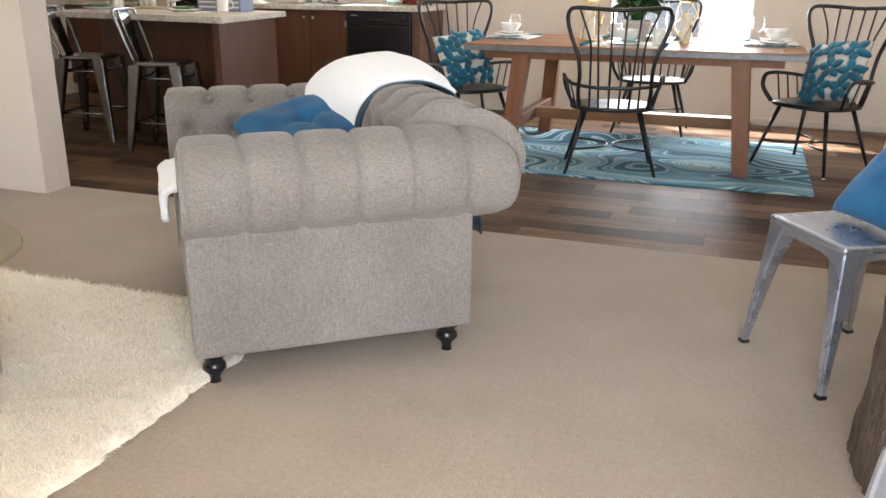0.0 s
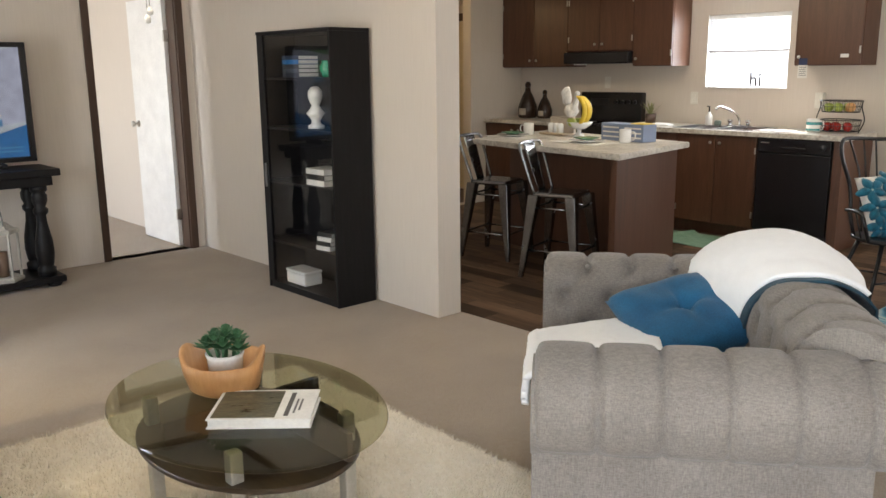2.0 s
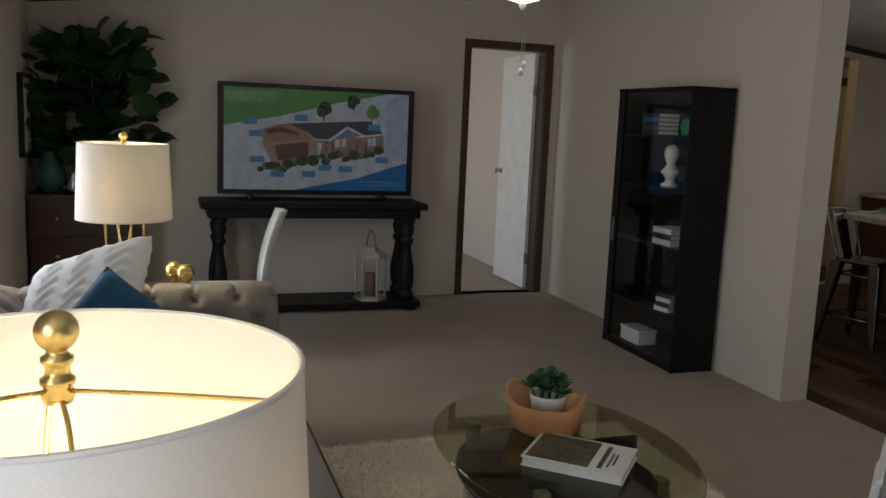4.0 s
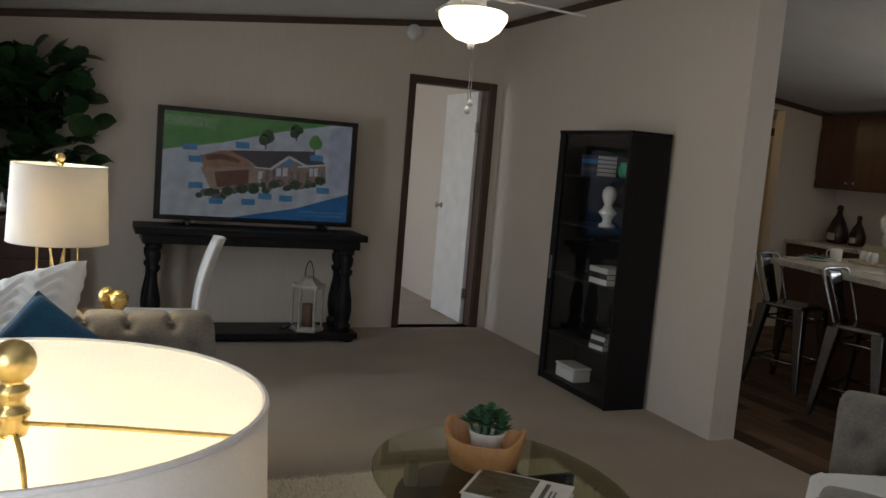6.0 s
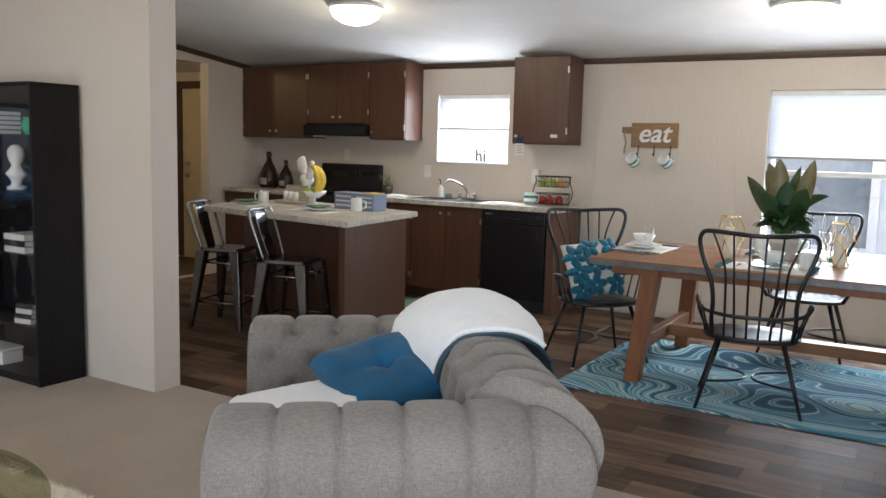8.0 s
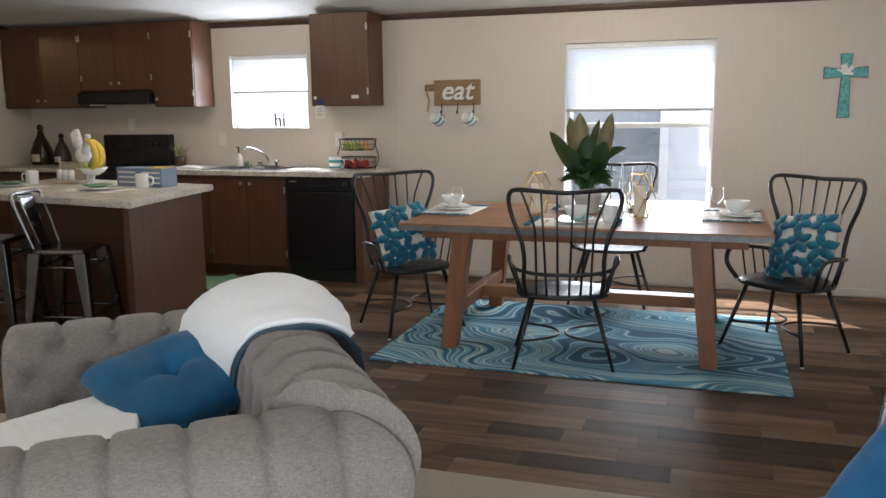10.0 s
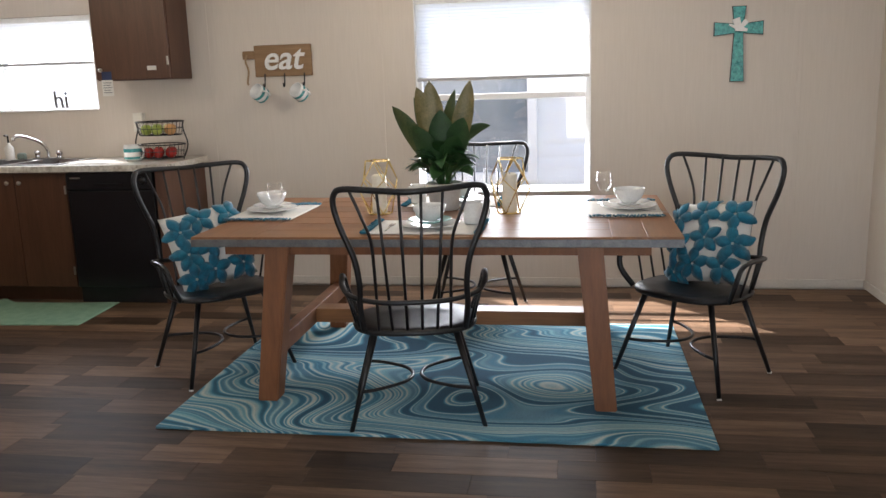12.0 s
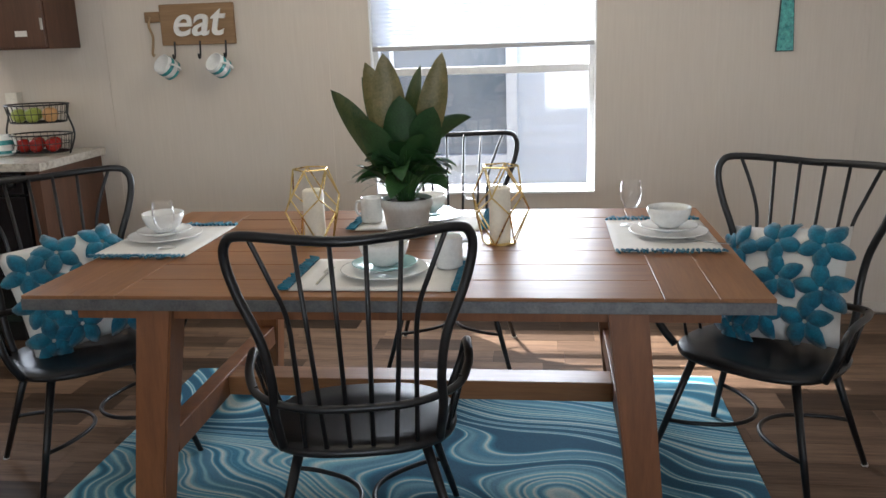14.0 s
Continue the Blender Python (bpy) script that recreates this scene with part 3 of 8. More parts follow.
    return c


windsor(2.84, 1.785, 11, "black metal bow-back armchair tucked against the long table side")
windsor(4.055, 2.345, 142, "black metal armchair at the table end, with flowered pillow")
windsor(1.745, 2.27, -133, "black metal armchair beside the kitchen, with flowered pillow")
windsor(2.92, 3.34, 180, "black metal bow-back armchair on the window side of the table")


def flower_pillow(x, y, rz, tilt, label, seed):
    p = thing("throw_pillow", x, y, 0.421, rz, label, "pillow", "flowered pillows")
    R = pose(0, 0, 0.0, -tilt, 7, 0)
    size = 0.40
    body = part("cushion", puff(size, size, 0.13), M_CLOTH, p, smooth=True)
    body.matrix_basis = R @ pose(0, 0, size / 2)
    rnd = random.Random(seed)
    spots = [(-0.13, 0.12), (0.02, 0.14), (0.15, 0.10), (-0.14, -0.01), (0.0, 0.0), (0.13, -0.03), (-0.11, -0.14), (0.03, -0.13), (0.15, -0.15)]
    for k, (fx, fz) in enumerate(spots):
        fx += rnd.uniform(-0.015, 0.015)
        fz += rnd.uniform(-0.012, 0.012)
        bm = bmesh.new()
        turn = rnd.random() * 6
        for q in range(5):
            a = turn + q * math.tau / 5
            L, W = 0.076 + rnd.random() * 0.01, 0.056
            rows = []
            for i in range(6):
                t = i / 5
                w = W * 0.5 * math.sin(math.pi * (0.12 + 0.85 * t)) ** 0.7
                row = []
                for j in (-1, 0, 1):
                    lx, lz = 0.006 + t * L, j * w
                    px, pz = fx + lx * math.cos(a) - lz * math.sin(a), fz + lx * math.sin(a) + lz * math.cos(a)
                    u, v = max(-1, min(1, 2 * px / size)), max(-1, min(1, 2 * pz / size))
                    b = max(0, 1 - u ** 4) ** 0.42 * max(0, 1 - v ** 4) ** 0.42
                    # front of the cushion is its +y side
                    row.append(bm.verts.new((px, 0.065 * b + 0.006 + (0.011 if j == 0 else 0.002) * math.sin(math.pi * t) + 0.003, pz)))
                rows.append(row)
            for r, s in zip(rows, rows[1:]):
                for j in (0, 1):
                    bm.faces.new((r[j], r[j + 1], s[j + 1], s[j]))
        thicken(bm, 0.004)
        f = part("flower", bm, M_TEAL, p, "teal felt flower" if k == 0 else "", smooth=True)
        f.matrix_basis = R @ pose(0, 0, size / 2)
    return p


flower_pillow(4.115, 2.40, 142, -24, "white pillow with teal felt flowers on a chair", 3)
flower_pillow(1.735, 2.33, -133, -24, "white pillow with teal felt flowers on a chair", 8)


def placemat(x, y, rz):
    m = thing("placemat", x, y, 0.7635, rz, "white cotton placemat with teal tassel ends", "placemat", "placemats")

    def wave(u, v):
        px, py = (u - 0.5) * 0.46, (v - 0.5) * 0.34
        return (px, py, 0.001 + 0.0015 * noise.noise(Vector((px * 9, py * 9, x))))
    part("cloth", sheet(wave, 16, 12, -0.003), M_MAT, m, smooth=True)
    rnd = random.Random(int(x * 100))
    for s in (-1, 1):
        bm = bmesh.new()
        for i in range(22):
            py = -0.165 + i * 0.0157
            k = Vector((s * 0.232, py, 0.005))
            for q in range(3):
                tip = k + Vector((s * rnd.uniform(0.02, 0.034), rnd.uniform(-0.012, 0.012), rnd.uniform(-0.003, 0.007)))
                cyl(bm, k, tip, 0.0055, 0.003, 5)
        part("tassel_fringe", bm, M_TEAL, m, "teal yarn tassels")
    return m


placemat(2.86, 2.02, 0)
placemat(1.99, 2.46, 90)
placemat(3.74, 2.52, 90)
placemat(2.88, 2.78, 0)


def dish(name, x, y, z, profile, mat, label, category, group=""):
    ob = part(name, lathe(bmesh.new(), profile, 32), mat, smooth=True)
    ob.matrix_basis = pose(x, y, z)
    return tagged(ob, label, category, group)


PLATE = [(0, 0.0), (0.07, 0.0), (0.075, 0.004), (0.13, 0.014), (0.132, 0.017), (0.128, 0.017), (0.075, 0.008), (0, 0.007)]
SMALL = [(a * 0.74, b) for a, b in PLATE]
BOWL = [(0, 0.0), (0.035, 0.0), (0.037, 0.004), (0.058, 0.02), (0.072, 0.05), (0.074, 0.068), (0.071, 0.068), (0.067, 0.05), (0.05, 0.02), (0, 0.010)]


def mug(name, x, y, z, rz, mats, label, r=0.042, h=0.095, group=""):
    m = thing(name, x, y, z, rz, label, "mug", group)
    part("body", lathe(bmesh.new(), [(0, 0), (r * 0.9, 0), (r, 0.006), (r, h - 0.002), (r - 0.001, h), (r - 0.004, h - 0.002), (r - 0.005, 0.01), (0, 0.008)], 24), mats, m, smooth=True)
    pts = spline([(r - 0.003, 0, h * 0.8), (r + 0.022, 0, h * 0.78), (r + 0.03, 0, h * 0.5), (r + 0.02, 0, h * 0.26), (r - 0.003, 0, h * 0.22)], 5)
    part("handle", tube(bmesh.new(), pts, 0.0055, 8), mats, m, smooth=True)
    return m


def wine_glass(x, y, z):
    g = thing("wine_glass", x, y, z, 0, "clear stemmed water glass on a placemat", "glass", "water glasses")
    part("foot", lathe(bmesh.new(), [(0, 0), (0.033, 0), (0.033, 0.003), (0.006, 0.008), (0, 0.008)], 20), M_GLASS, g, smooth=True)
    part("stem", lathe(bmesh.new(), [(0.006, 0.009), (0.0045, 0.04), (0.007, 0.062)], 12), M_GLASS, g, smooth=True)
    part("cup", lathe(bmesh.new(), [(0, 0.063), (0.02, 0.066), (0.034, 0.09), (0.038, 0.12), (0.034, 0.162), (0.0325, 0.162), (0.036, 0.12), (0.032, 0.092), (0.018, 0.07), (0, 0.068)], 24), M_GLASS, g, smooth=True)
    return g


ZT = 0.768
for x, y, c in ((2.875, 2.02, M_AQUA), (1.975, 2.48, M_CERAMIC), (3.765, 2.51, M_CERAMIC), (2.90, 2.79, M_AQUA)):
    dish("dinner_plate", x, y, ZT, PLATE, M_CERAMIC, "round white dinner plate on a placemat", "plate", "dinner plates")
    dish("salad_plate", x, y, ZT + 0.0175, SMALL, c, "small glazed salad plate on a dinner plate", "plate", "salad plates")
    dish("bowl", x, y, ZT + 0.027, BOWL, M_CERAMIC, "white ceramic bowl on stacked plates", "bowl", "bowls")
mug("mug", 3.06, 2.09, ZT, 10, M_CERAMIC, "plain white mug on a placemat", group="white mugs")
mug("mug", 2.69, 2.74, ZT, 160, M_CERAMIC, "plain white mug behind the plant pot", group="white mugs")
wine_glass(2.05, 2.33, ZT)
wine_glass(3.65, 2.64, ZT)
wine_glass(3.06, 2.85, ZT)


def fork(x, y, rz):
    bm = bmesh.new()
    box(bm, -0.004, 0.004, -0.09, 0.03, 0, 0.002, bevel=0.0008, seg=1)
    box(bm, -0.011, 0.011, 0.03, 0.05, 0.001, 0.003, bevel=0.0008, seg=1)
    for i in range(4):
        box(bm, -0.011 + i * 0.0062, -0.0078 + i * 0.0062, 0.05, 0.09, 0.001, 0.003)
    f = part("fork", bm, M_CHROME)
    f.matrix_basis = pose(x, y, ZT, 0, 0, rz)
    tagged(f, "polished steel fork on a placemat", "fork", "forks")


fork(3.86, 2.40, 60)
fork(2.70, 1.98, 0)


def candle_lantern(x, y, rz):
    c = thing("candle_lantern", x, y, 0.7605, rz, "faceted brass wire lantern holding an ivory candle", "lantern", "candle lanterns")
    lv = [(0.058, 0.003, 0), (0.098, 0.115, 0.5), (0.09, 0.17, 0), (0.062, 0.262, 0.5)]
    n = 5
    P = [[Vector((r * math.cos((i + o) * math.tau / n), r * math.sin((i + o) * math.tau / n), z)) for i in range(n)] for r, z, o in lv]
    edges = []
    for i in range(n):
        edges += [(P[0][i], P[0][(i + 1) % n]), (P[3][i], P[3][(i + 1) % n]), (P[0][i], P[1][i]), (P[0][i], P[1][i - 1]), (P[1][i], P[2][i]),
                  (P[1][i], P[2][(i + 1) % n]), (P[2][i], P[3][i]), (P[2][i], P[3][i - 1])]
    bm = bmesh.new()
    for a, b in edges:
        cyl(bm, a, b, 0.0028, 0.0028, 6)
    part("wire_frame", bm, M_GOLD, c)
    part("base", lathe(bmesh.new(), [(0, 0), (0.056, 0), (0.056, 0.004), (0, 0.004)], 10), M_GOLD, c)
    can = part("candle", lathe(bmesh.new(), [(0, 0.0045), (0.036, 0.0045), (0.0365, 0.02), (0.036, 0.185), (0.03, 0.192), (0.02, 0.184), (0, 0.182)], 24), M_WAX, c, smooth=True)
    part("wick", cyl(bmesh.new(), (0, 0, 0.182), (0.002, 0, 0.197), 0.001, 0.001, 6), M_BLACKM, can)


candle_lantern(2.555, 2.42, 10)
candle_lantern(3.197, 2.425, 40)

pot = thing("potted_plant", 2.86, 2.545, 0.7605, 0, "large-leaved green plant in a pale round pot on the table", "plant")
part("pot", lathe(bmesh.new(), [(0, 0), (0.066, 0), (0.07, 0.005), (0.085, 0.10), (0.092, 0.105), (0.094, 0.135), (0.088, 0.137), (0.083, 0.12), (0, 0.115)], 32), M_POT, pot, smooth=True)
part("soil", lathe(bmesh.new(), [(0.084, 0.121), (0.05, 0.126), (0, 0.128)], 20), M_SOIL, pot, smooth=True)
rnd = random.Random(21)
TALL = ((184, 60, 0.41, 0.105, 0.05, M_LEAF3, 66, 0.17), (168, 64, 0.40, 0.075, -0.35, M_LEAF, 60, 0.18), (190, 80, 0.40, 0.105, 0.10, M_LEAF2, 74, 0.22), (215, 87, 0.42, 0.115, 0.05, M_LEAF2, 66, 0.22),
        (352, 73, 0.45, 0.10, -0.10, M_LEAF2, -72, 0.20), (8, 78, 0.30, 0.07, 1.3, M_LEAF, -66, 0.22), (272, 86, 0.32, 0.135, 0.10, M_LEAF, 4, 0.18), (325, 74, 0.30, 0.12, 0.20, M_LEAF, -50, 0.18),
        (60, 82, 0.40, 0.12, 0.10, M_LEAF3, -20, 0.20), (120, 78, 0.38, 0.12, 0.15, M_LEAF, 25, 0.18), (222, 70, 0.30, 0.11, 0.25, M_LEAF, 38, 0.16), (300, 66, 0.26, 0.11, 0.35, M_LEAF, -22, 0.16))
for hd, rise, L, W, dr, m, tw, z0 in TALL:
    c, q = math.cos(radians(hd)), math.sin(radians(hd))
    lf_ = part("leaf", leaf(bmesh.new(), (0.035 * c, 0.035 * q, z0), hd, rise, L, W, dr, 14, 0.35, tw, 1.3), m, pot, smooth=True)
    part("stalk", cyl(bmesh.new(), (0.02 * c, 0.02 * q, 0.11), (0.036 * c, 0.036 * q, z0 + 0.006), 0.0045, 0.0035, 6), M_LEAF, lf_, smooth=True)
for i in range(38):
    hd = i * 360 / 38 * 3 + rnd.uniform(-9, 9)
    z0, r0 = rnd.uniform(0.17, 0.27), rnd.uniform(0.03, 0.07)
    c, q = math.cos(radians(hd)), math.sin(radians(hd))
    lf_ = part("leaf", leaf(bmesh.new(), (r0 * c, r0 * q, z0), hd, rnd.uniform(5, 58), rnd.uniform(0.11, 0.17), rnd.uniform(0.06, 0.09), rnd.uniform(0.6, 1.5), 8, 0.3, rnd.uniform(-35, 35)), (M_LEAF, M_FERN, M_LEAF)[i % 3], pot, smooth=True)
    part("stalk", cyl(bmesh.new(), (0.3 * r0 * c, 0.3 * r0 * q, 0.11), (r0 * c, r0 * q, z0 + 0.003), 0.003, 0.002, 5), M_LEAF, lf_, smooth=True)
bm = bmesh.new()
for i in range(60):
    hd = rnd.uniform(0, 360)
    leaf(bm, (0.03 * math.cos(radians(hd)), 0.03 * math.sin(radians(hd)), 0.125), hd, rnd.uniform(45, 75), rnd.uniform(0.18, 0.30), 0.006, rnd.uniform(0.6, 1.6), 6, 0.1)
tagged(part("fern_fronds", bm, M_FERN, pot, "thin feathery fronds"), kind="stuff")

# ---- windows ----
M_FRAME = plain("window_vinyl", (0.80, 0.80, 0.79), 0.4)
M_BLIND = plain("blind_slat", (0.82, 0.82, 0.80), 0.5)
M_SASH = plain("grey_sash", (0.42, 0.42, 0.42), 0.45)
M_PANE = glass("window_pane")
M_SCREEN = glass("insect_screen", (0.78, 0.78, 0.78), 0.0)


def window(name, x0, x1, z0, z1, y, out, meet, label, screen=False):
    """A single-hung window in an opening of a wall at y; out is +1 or -1, meet the height of the meeting rail."""
    w = tagged(new(name), label, kind="structure")
    yo0, yo1 = sorted((y + out * 0.05, y + out * 0.11))
    f = 0.035
    for nm, d in (("jamb", (x0, x0 + f, yo0, yo1, z0, z1)), ("jamb", (x1 - f, x1, yo0, yo1, z0, z1)), ("sill", (x0 + f, x1 - f, yo0, yo1, z0, z0 + f)),
                  ("head", (x0 + f, x1 - f, yo0, yo1, z1 - f, z1)), ("meeting_rail", (x0 + f, x1 - f, yo0 + 0.01, yo1 - 0.01, meet - 0.02, meet + 0.02))):
        part(nm, boxes(d, bevel=0.004), M_FRAME, w)
    for a, b in ((z0 + f, meet - 0.02), (meet + 0.02, z1 - f)):
        p = part("pane", boxes((x0 + f, x1 - f, y + out * 0.082 - 0.002, y + out * 0.082 + 0.002, a, b)), M_PANE, w)
        p.visible_shadow = False
    if screen:
        # added to dim sun through the lower sash and narrow its floor patch
        part("insect_screen", boxes((x0 + f, x1 - f, y + out * 0.1 - 0.0005, y + out * 0.1 + 0.0005, z0 + f, meet - 0.02)), M_SCREEN, w, "fine grey insect screen added to dim the sun")
    # lining of the opening
    t = 0.006
    for nm, d in (("reveal", (x0 + 0.0005, x0 + t, *sorted((y + out * 0.002, y + out * 0.05)), z0, z1)), ("reveal", (x1 - t, x1 - 0.0005, *sorted((y + out * 0.002, y + out * 0.05)), z0, z1)),
                  ("stool", (x0 + t, x1 - t, *sorted((y - out * 0.012, y + out * 0.05)), z0 + 0.0005, z0 + 0.012))):
        part(nm, boxes(d), M_FRAME, w)
    return w


def blind(x0, x1, z0, z1, y, label, tilt=62):
    """A lowered slat blind that hangs in a window from z1 to z0."""
    b = thing("window_blind", (x0 + x1) / 2, y, z1, 0, label, "blind", "window blinds")
    hw = (x1 - x0) / 2
    part("head_rail", boxes((-hw, hw, -0.018, 0.018, -0.035, 0.0), bevel=0.003), M_BLIND, b)
    part("bottom_rail", boxes((-hw, hw, -0.014, 0.014, z0 - z1, z0 - z1 + 0.022), bevel=0.003), M_SASH, b, "grey bottom rail")
    n = int((z1 - z0 - 0.06) / 0.0205)
    me = None
    for i in range(n):
        if me is None:
            s = part("slat", sheet(lambda u, v: ((u - 0.5) * 2 * hw * 0.995, (v - 0.5) * 0.025, 0.0025 * math.sin(math.pi * v)), 2, 4, 0.0008), M_SLAT, b)
            me = s.data
        else:
            s = new("slat", me)
            s.parent = b
        s.matrix_basis = pose(0, 0, -0.045 - i * 0.0205, tilt, 0, 0)
    for sx in (-0.6, 0.6):
        part("ladder_cord", cyl(bmesh.new(), (sx * hw, -0.013, -0.03), (sx * hw, -0.013, z0 - z1 + 0.02), 0.0008, 0.0008, 5), M_BLIND, b)
    return b


M_SLAT, nt, b_ = material("translucent_slat")
b_.inputs["Base Color"].default_value = (0.86, 0.86, 0.85, 1)
b_.inputs["Roughness"].default_value = 0.5
tr = nt.nodes.new("ShaderNodeBsdfTranslucent")
tr.inputs["Color"].default_value = (0.95, 0.95, 0.95, 1)
mx = nt.nodes.new("ShaderNodeMixShader")
mx.inputs[0].default_value = 0.86
nt.links.new(b_.outputs[0], mx.inputs[1])
nt.links.new(tr.outputs[0], mx.inputs[2])
nt.links.new(mx.outputs[0], nt.nodes["Material Output"].inputs["Surface"])

window("window_1", *WIN_D, YB, 1, 1.28, "white single-hung dining window with half-lowered blind", True)
window("window_2", *WIN_K, YB, 1, 1.59, "white single-hung kitchen window over the sink")
window("window_3", *WIN_F1, YF, -1, 1.2, "tall front living-room window with white frame")
window("window_4", *WIN_F2, YF, -1, 1.2, "wide front window behind the seating")
blind(WIN_D[0] + 0.01, WIN_D[1] - 0.01, 1.39, 1.925, YB + 0.028, "white slat blind lowered halfway in the dining window")
blind(WIN_K[0] + 0.01, WIN_K[1] - 0.01, 1.585, 1.92, YB + 0.028, "white slat blind lowered over the kitchen window")
blind(WIN_F1[0] + 0.01, WIN_F1[1] - 0.01, 1.35, 1.975, YF - 0.028, "white slat blind in the living-room window", -62)

# ---- outside ----
M_SIDING = surface("grey_siding", (0.72, 0.75, 0.78), (0.79, 0.81, 0.84), 3, 90, 0.6, 0, 0.2)
M_GROUND = surface("dry_lawn", (0.20, 0.18, 0.12), (0.32, 0.29, 0.20), 1.2, 40, 0.95, 0, 0.6)
g = structure("ground", boxes((-400, 400, -400, 400, -0.75, -0.6)), M_GROUND, "dry pale lawn outside")
# dark pane with the sky's reflection put into its colour as grey
M_SKYPANE = plain("sky_grey_pane", (0.22, 0.25, 0.28), 0.08)
M_SHINGLE = surface("roof_shingle", (0.10, 0.09, 0.085), (0.17, 0.16, 0.15), 5, 60, 0.9, 0, 0.6)
M_WTRIM = plain("outside_trim", (0.82, 0.82, 0.82), 0.5)


def neighbour():
    h = thing("neighbour_house", 3.0, 7.4, -0.6, 0, "grey-sided neighbouring house with white-trimmed windows", "house")
    part("wall", boxes((-6, 6, 0.02, 4.5, 0, 2.9)), M_SIDING, h)
    n = 20
    me = None
    for i in range(n):
        if me is None:
            bm = bmesh.new()
            prof = [(0, 0), (-0.018, 0.0), (-0.004, 0.148), (0, 0.148)]
            ra = [bm.verts.new((-6, a + 0.02, b)) for a, b in prof]
            rb = [bm.verts.new((6, a + 0.02, b)) for a, b in prof]
            for k in range(4):
                bm.faces.new((ra[k], ra[(k + 1) % 4], rb[(k + 1) % 4], rb[k]))
            bmesh.ops.recalc_face_normals(bm, faces=bm.faces)
            s = part("siding_board", bm, M_SIDING, h)
            me = s.data
        else:
            s = new("siding_board", me)
            s.parent = h
        s.location.z = 0.02 + i * 0.145
    for cx, cw, z0, z1 in ((-0.68, 1.35, 1.0, 2.0), (-3.6, 1.0, 1.0, 2.0)):
        w = new("window")
        w.parent = h
        x0, x1 = cx - cw / 2, cx + cw / 2
        for nm, d in (("frame", (x0 - 0.1, x0, -0.05, 0.04, z0 - 0.1, z1 + 0.1)), ("frame", (x1, x1 + 0.1, -0.05, 0.04, z0 - 0.1, z1 + 0.1)), ("sill", (x0, x1, -0.06, 0.04, z0 - 0.1, z0)),
                      ("frame", (x0, x1, -0.05, 0.04, z1, z1 + 0.12)), ("frame", (cx - 0.55 * cw / 2 - 0.02, cx - 0.55 * cw / 2 + 0.02, -0.03, 0.02, z0, z1))):
            part(nm, boxes(d, bevel=0.005), M_WTRIM, w)
        part("pane", boxes((x0, x1, -0.004, 0.012, z0, z1)), M_SKYPANE, w, "dark pane greyed for the sky it reflects")
    bm = bmesh.new()
    vs = [bm.verts.new(p) for p in ((-6.4, -0.35, 2.85), (6.4, -0.35, 2.85), (6.4, 2.3, 3.5), (-6.4, 2.3, 3.5), (6.4, 4.9, 2.85), (-6.4, 4.9, 2.85))]
    bm.faces.new((vs[0], vs[1], vs[2], vs[3]))
    bm.faces.new((vs[3], vs[2], vs[4], vs[5]))
    thicken(bm, 0.1)
    part("roof", bm, M_SHINGLE, h)
    part("fascia", boxes((-6.4, 6.4, -0.38, -0.33, 2.68, 2.86)), M_WTRIM, h)


neighbour()

# ---- kitchen ----
M_HINGE = surface("satin_nickel", (0.42, 0.40, 0.36), (0.58, 0.56, 0.52), 10, 90, 0.3, 1.0, 0.0)


def cabinet(name, x0, x1, yf, yb, z0, z1, doors, label, knobs="low", hinges=(), toe=0.0, group="kitchen cabinets"):
    """A cabinet unit with flat slab doors. doors: widths as shares; knobs low or high."""
    c = thing(name, (x0 + x1) / 2, yf, 0, 0, label, "cabinet", group)
    w = x1 - x0
    part("body", boxes((-w / 2, w / 2, 0.021, yb - yf, z0 + toe, z1)), M_CAB, c)
    if toe:
        part("toe_kick", boxes((-w / 2, w / 2, 0.075, yb - yf, 0.0, toe)), M_CAB, c)
    a = -w / 2
    for k, s in enumerate(doors):
        b = a + s * w
        d = part("door", boxes((a + 0.003, b - 0.003, 0.0, 0.019, z0 + toe + 0.008, z1 - 0.008), bevel=0.003), M_CAB, c)
        inner = b - 0.045 if k % 2 == 0 and len(doors) > 1 else a + 0.045
        zk = z0 + 0.07 if knobs == "low" else z1 - 0.07
        kn = lathe(bmesh.new(), [(0, 0), (0.006, 0), (0.006, 0.008), (0.014, 0.014), (0.014, 0.02), (0.008, 0.025), (0, 0.026)], 14)
        kb = part("knob", kn, M_HINGE, d, "satin nickel knob", smooth=True)
        kb.matrix_basis = pose(inner, 0.0, zk, 90, 0, 0)
        outer = a + 0.012 if inner > (a + b) / 2 else b - 0.012
        for zz in (z0 + toe + 0.12, z1 - 0.12):
            part("hinge", boxes((outer - 0.007, outer + 0.007, -0.004, 0.003, zz - 0.028, zz + 0.028), bevel=0.002), M_HINGE, d, "satin nickel hinge")
        a = b
    return c


CT = 0.885
cabinet("base_cabinet", XL + 0.004, -2.06, 3.42, 4.005, 0.0, CT, [1 / 2, 1 / 2], "dark walnut base cabinet beside the stove", "high", toe=0.1)
cabinet("base_cabinet", -1.27, -0.55, 3.42, 4.005, 0.0, CT, [1 / 2, 1 / 2], "dark walnut base cabinet beside the stove", "high", toe=0.1)
cabinet("base_cabinet", -0.549, 0.205, 3.42, 4.005, 0.0, CT, [1 / 2, 1 / 2], "dark walnut sink cabinet with two slab doors", "high", toe=0.1)
UT = ceil_z(3.69) - 0.004 - 0.036
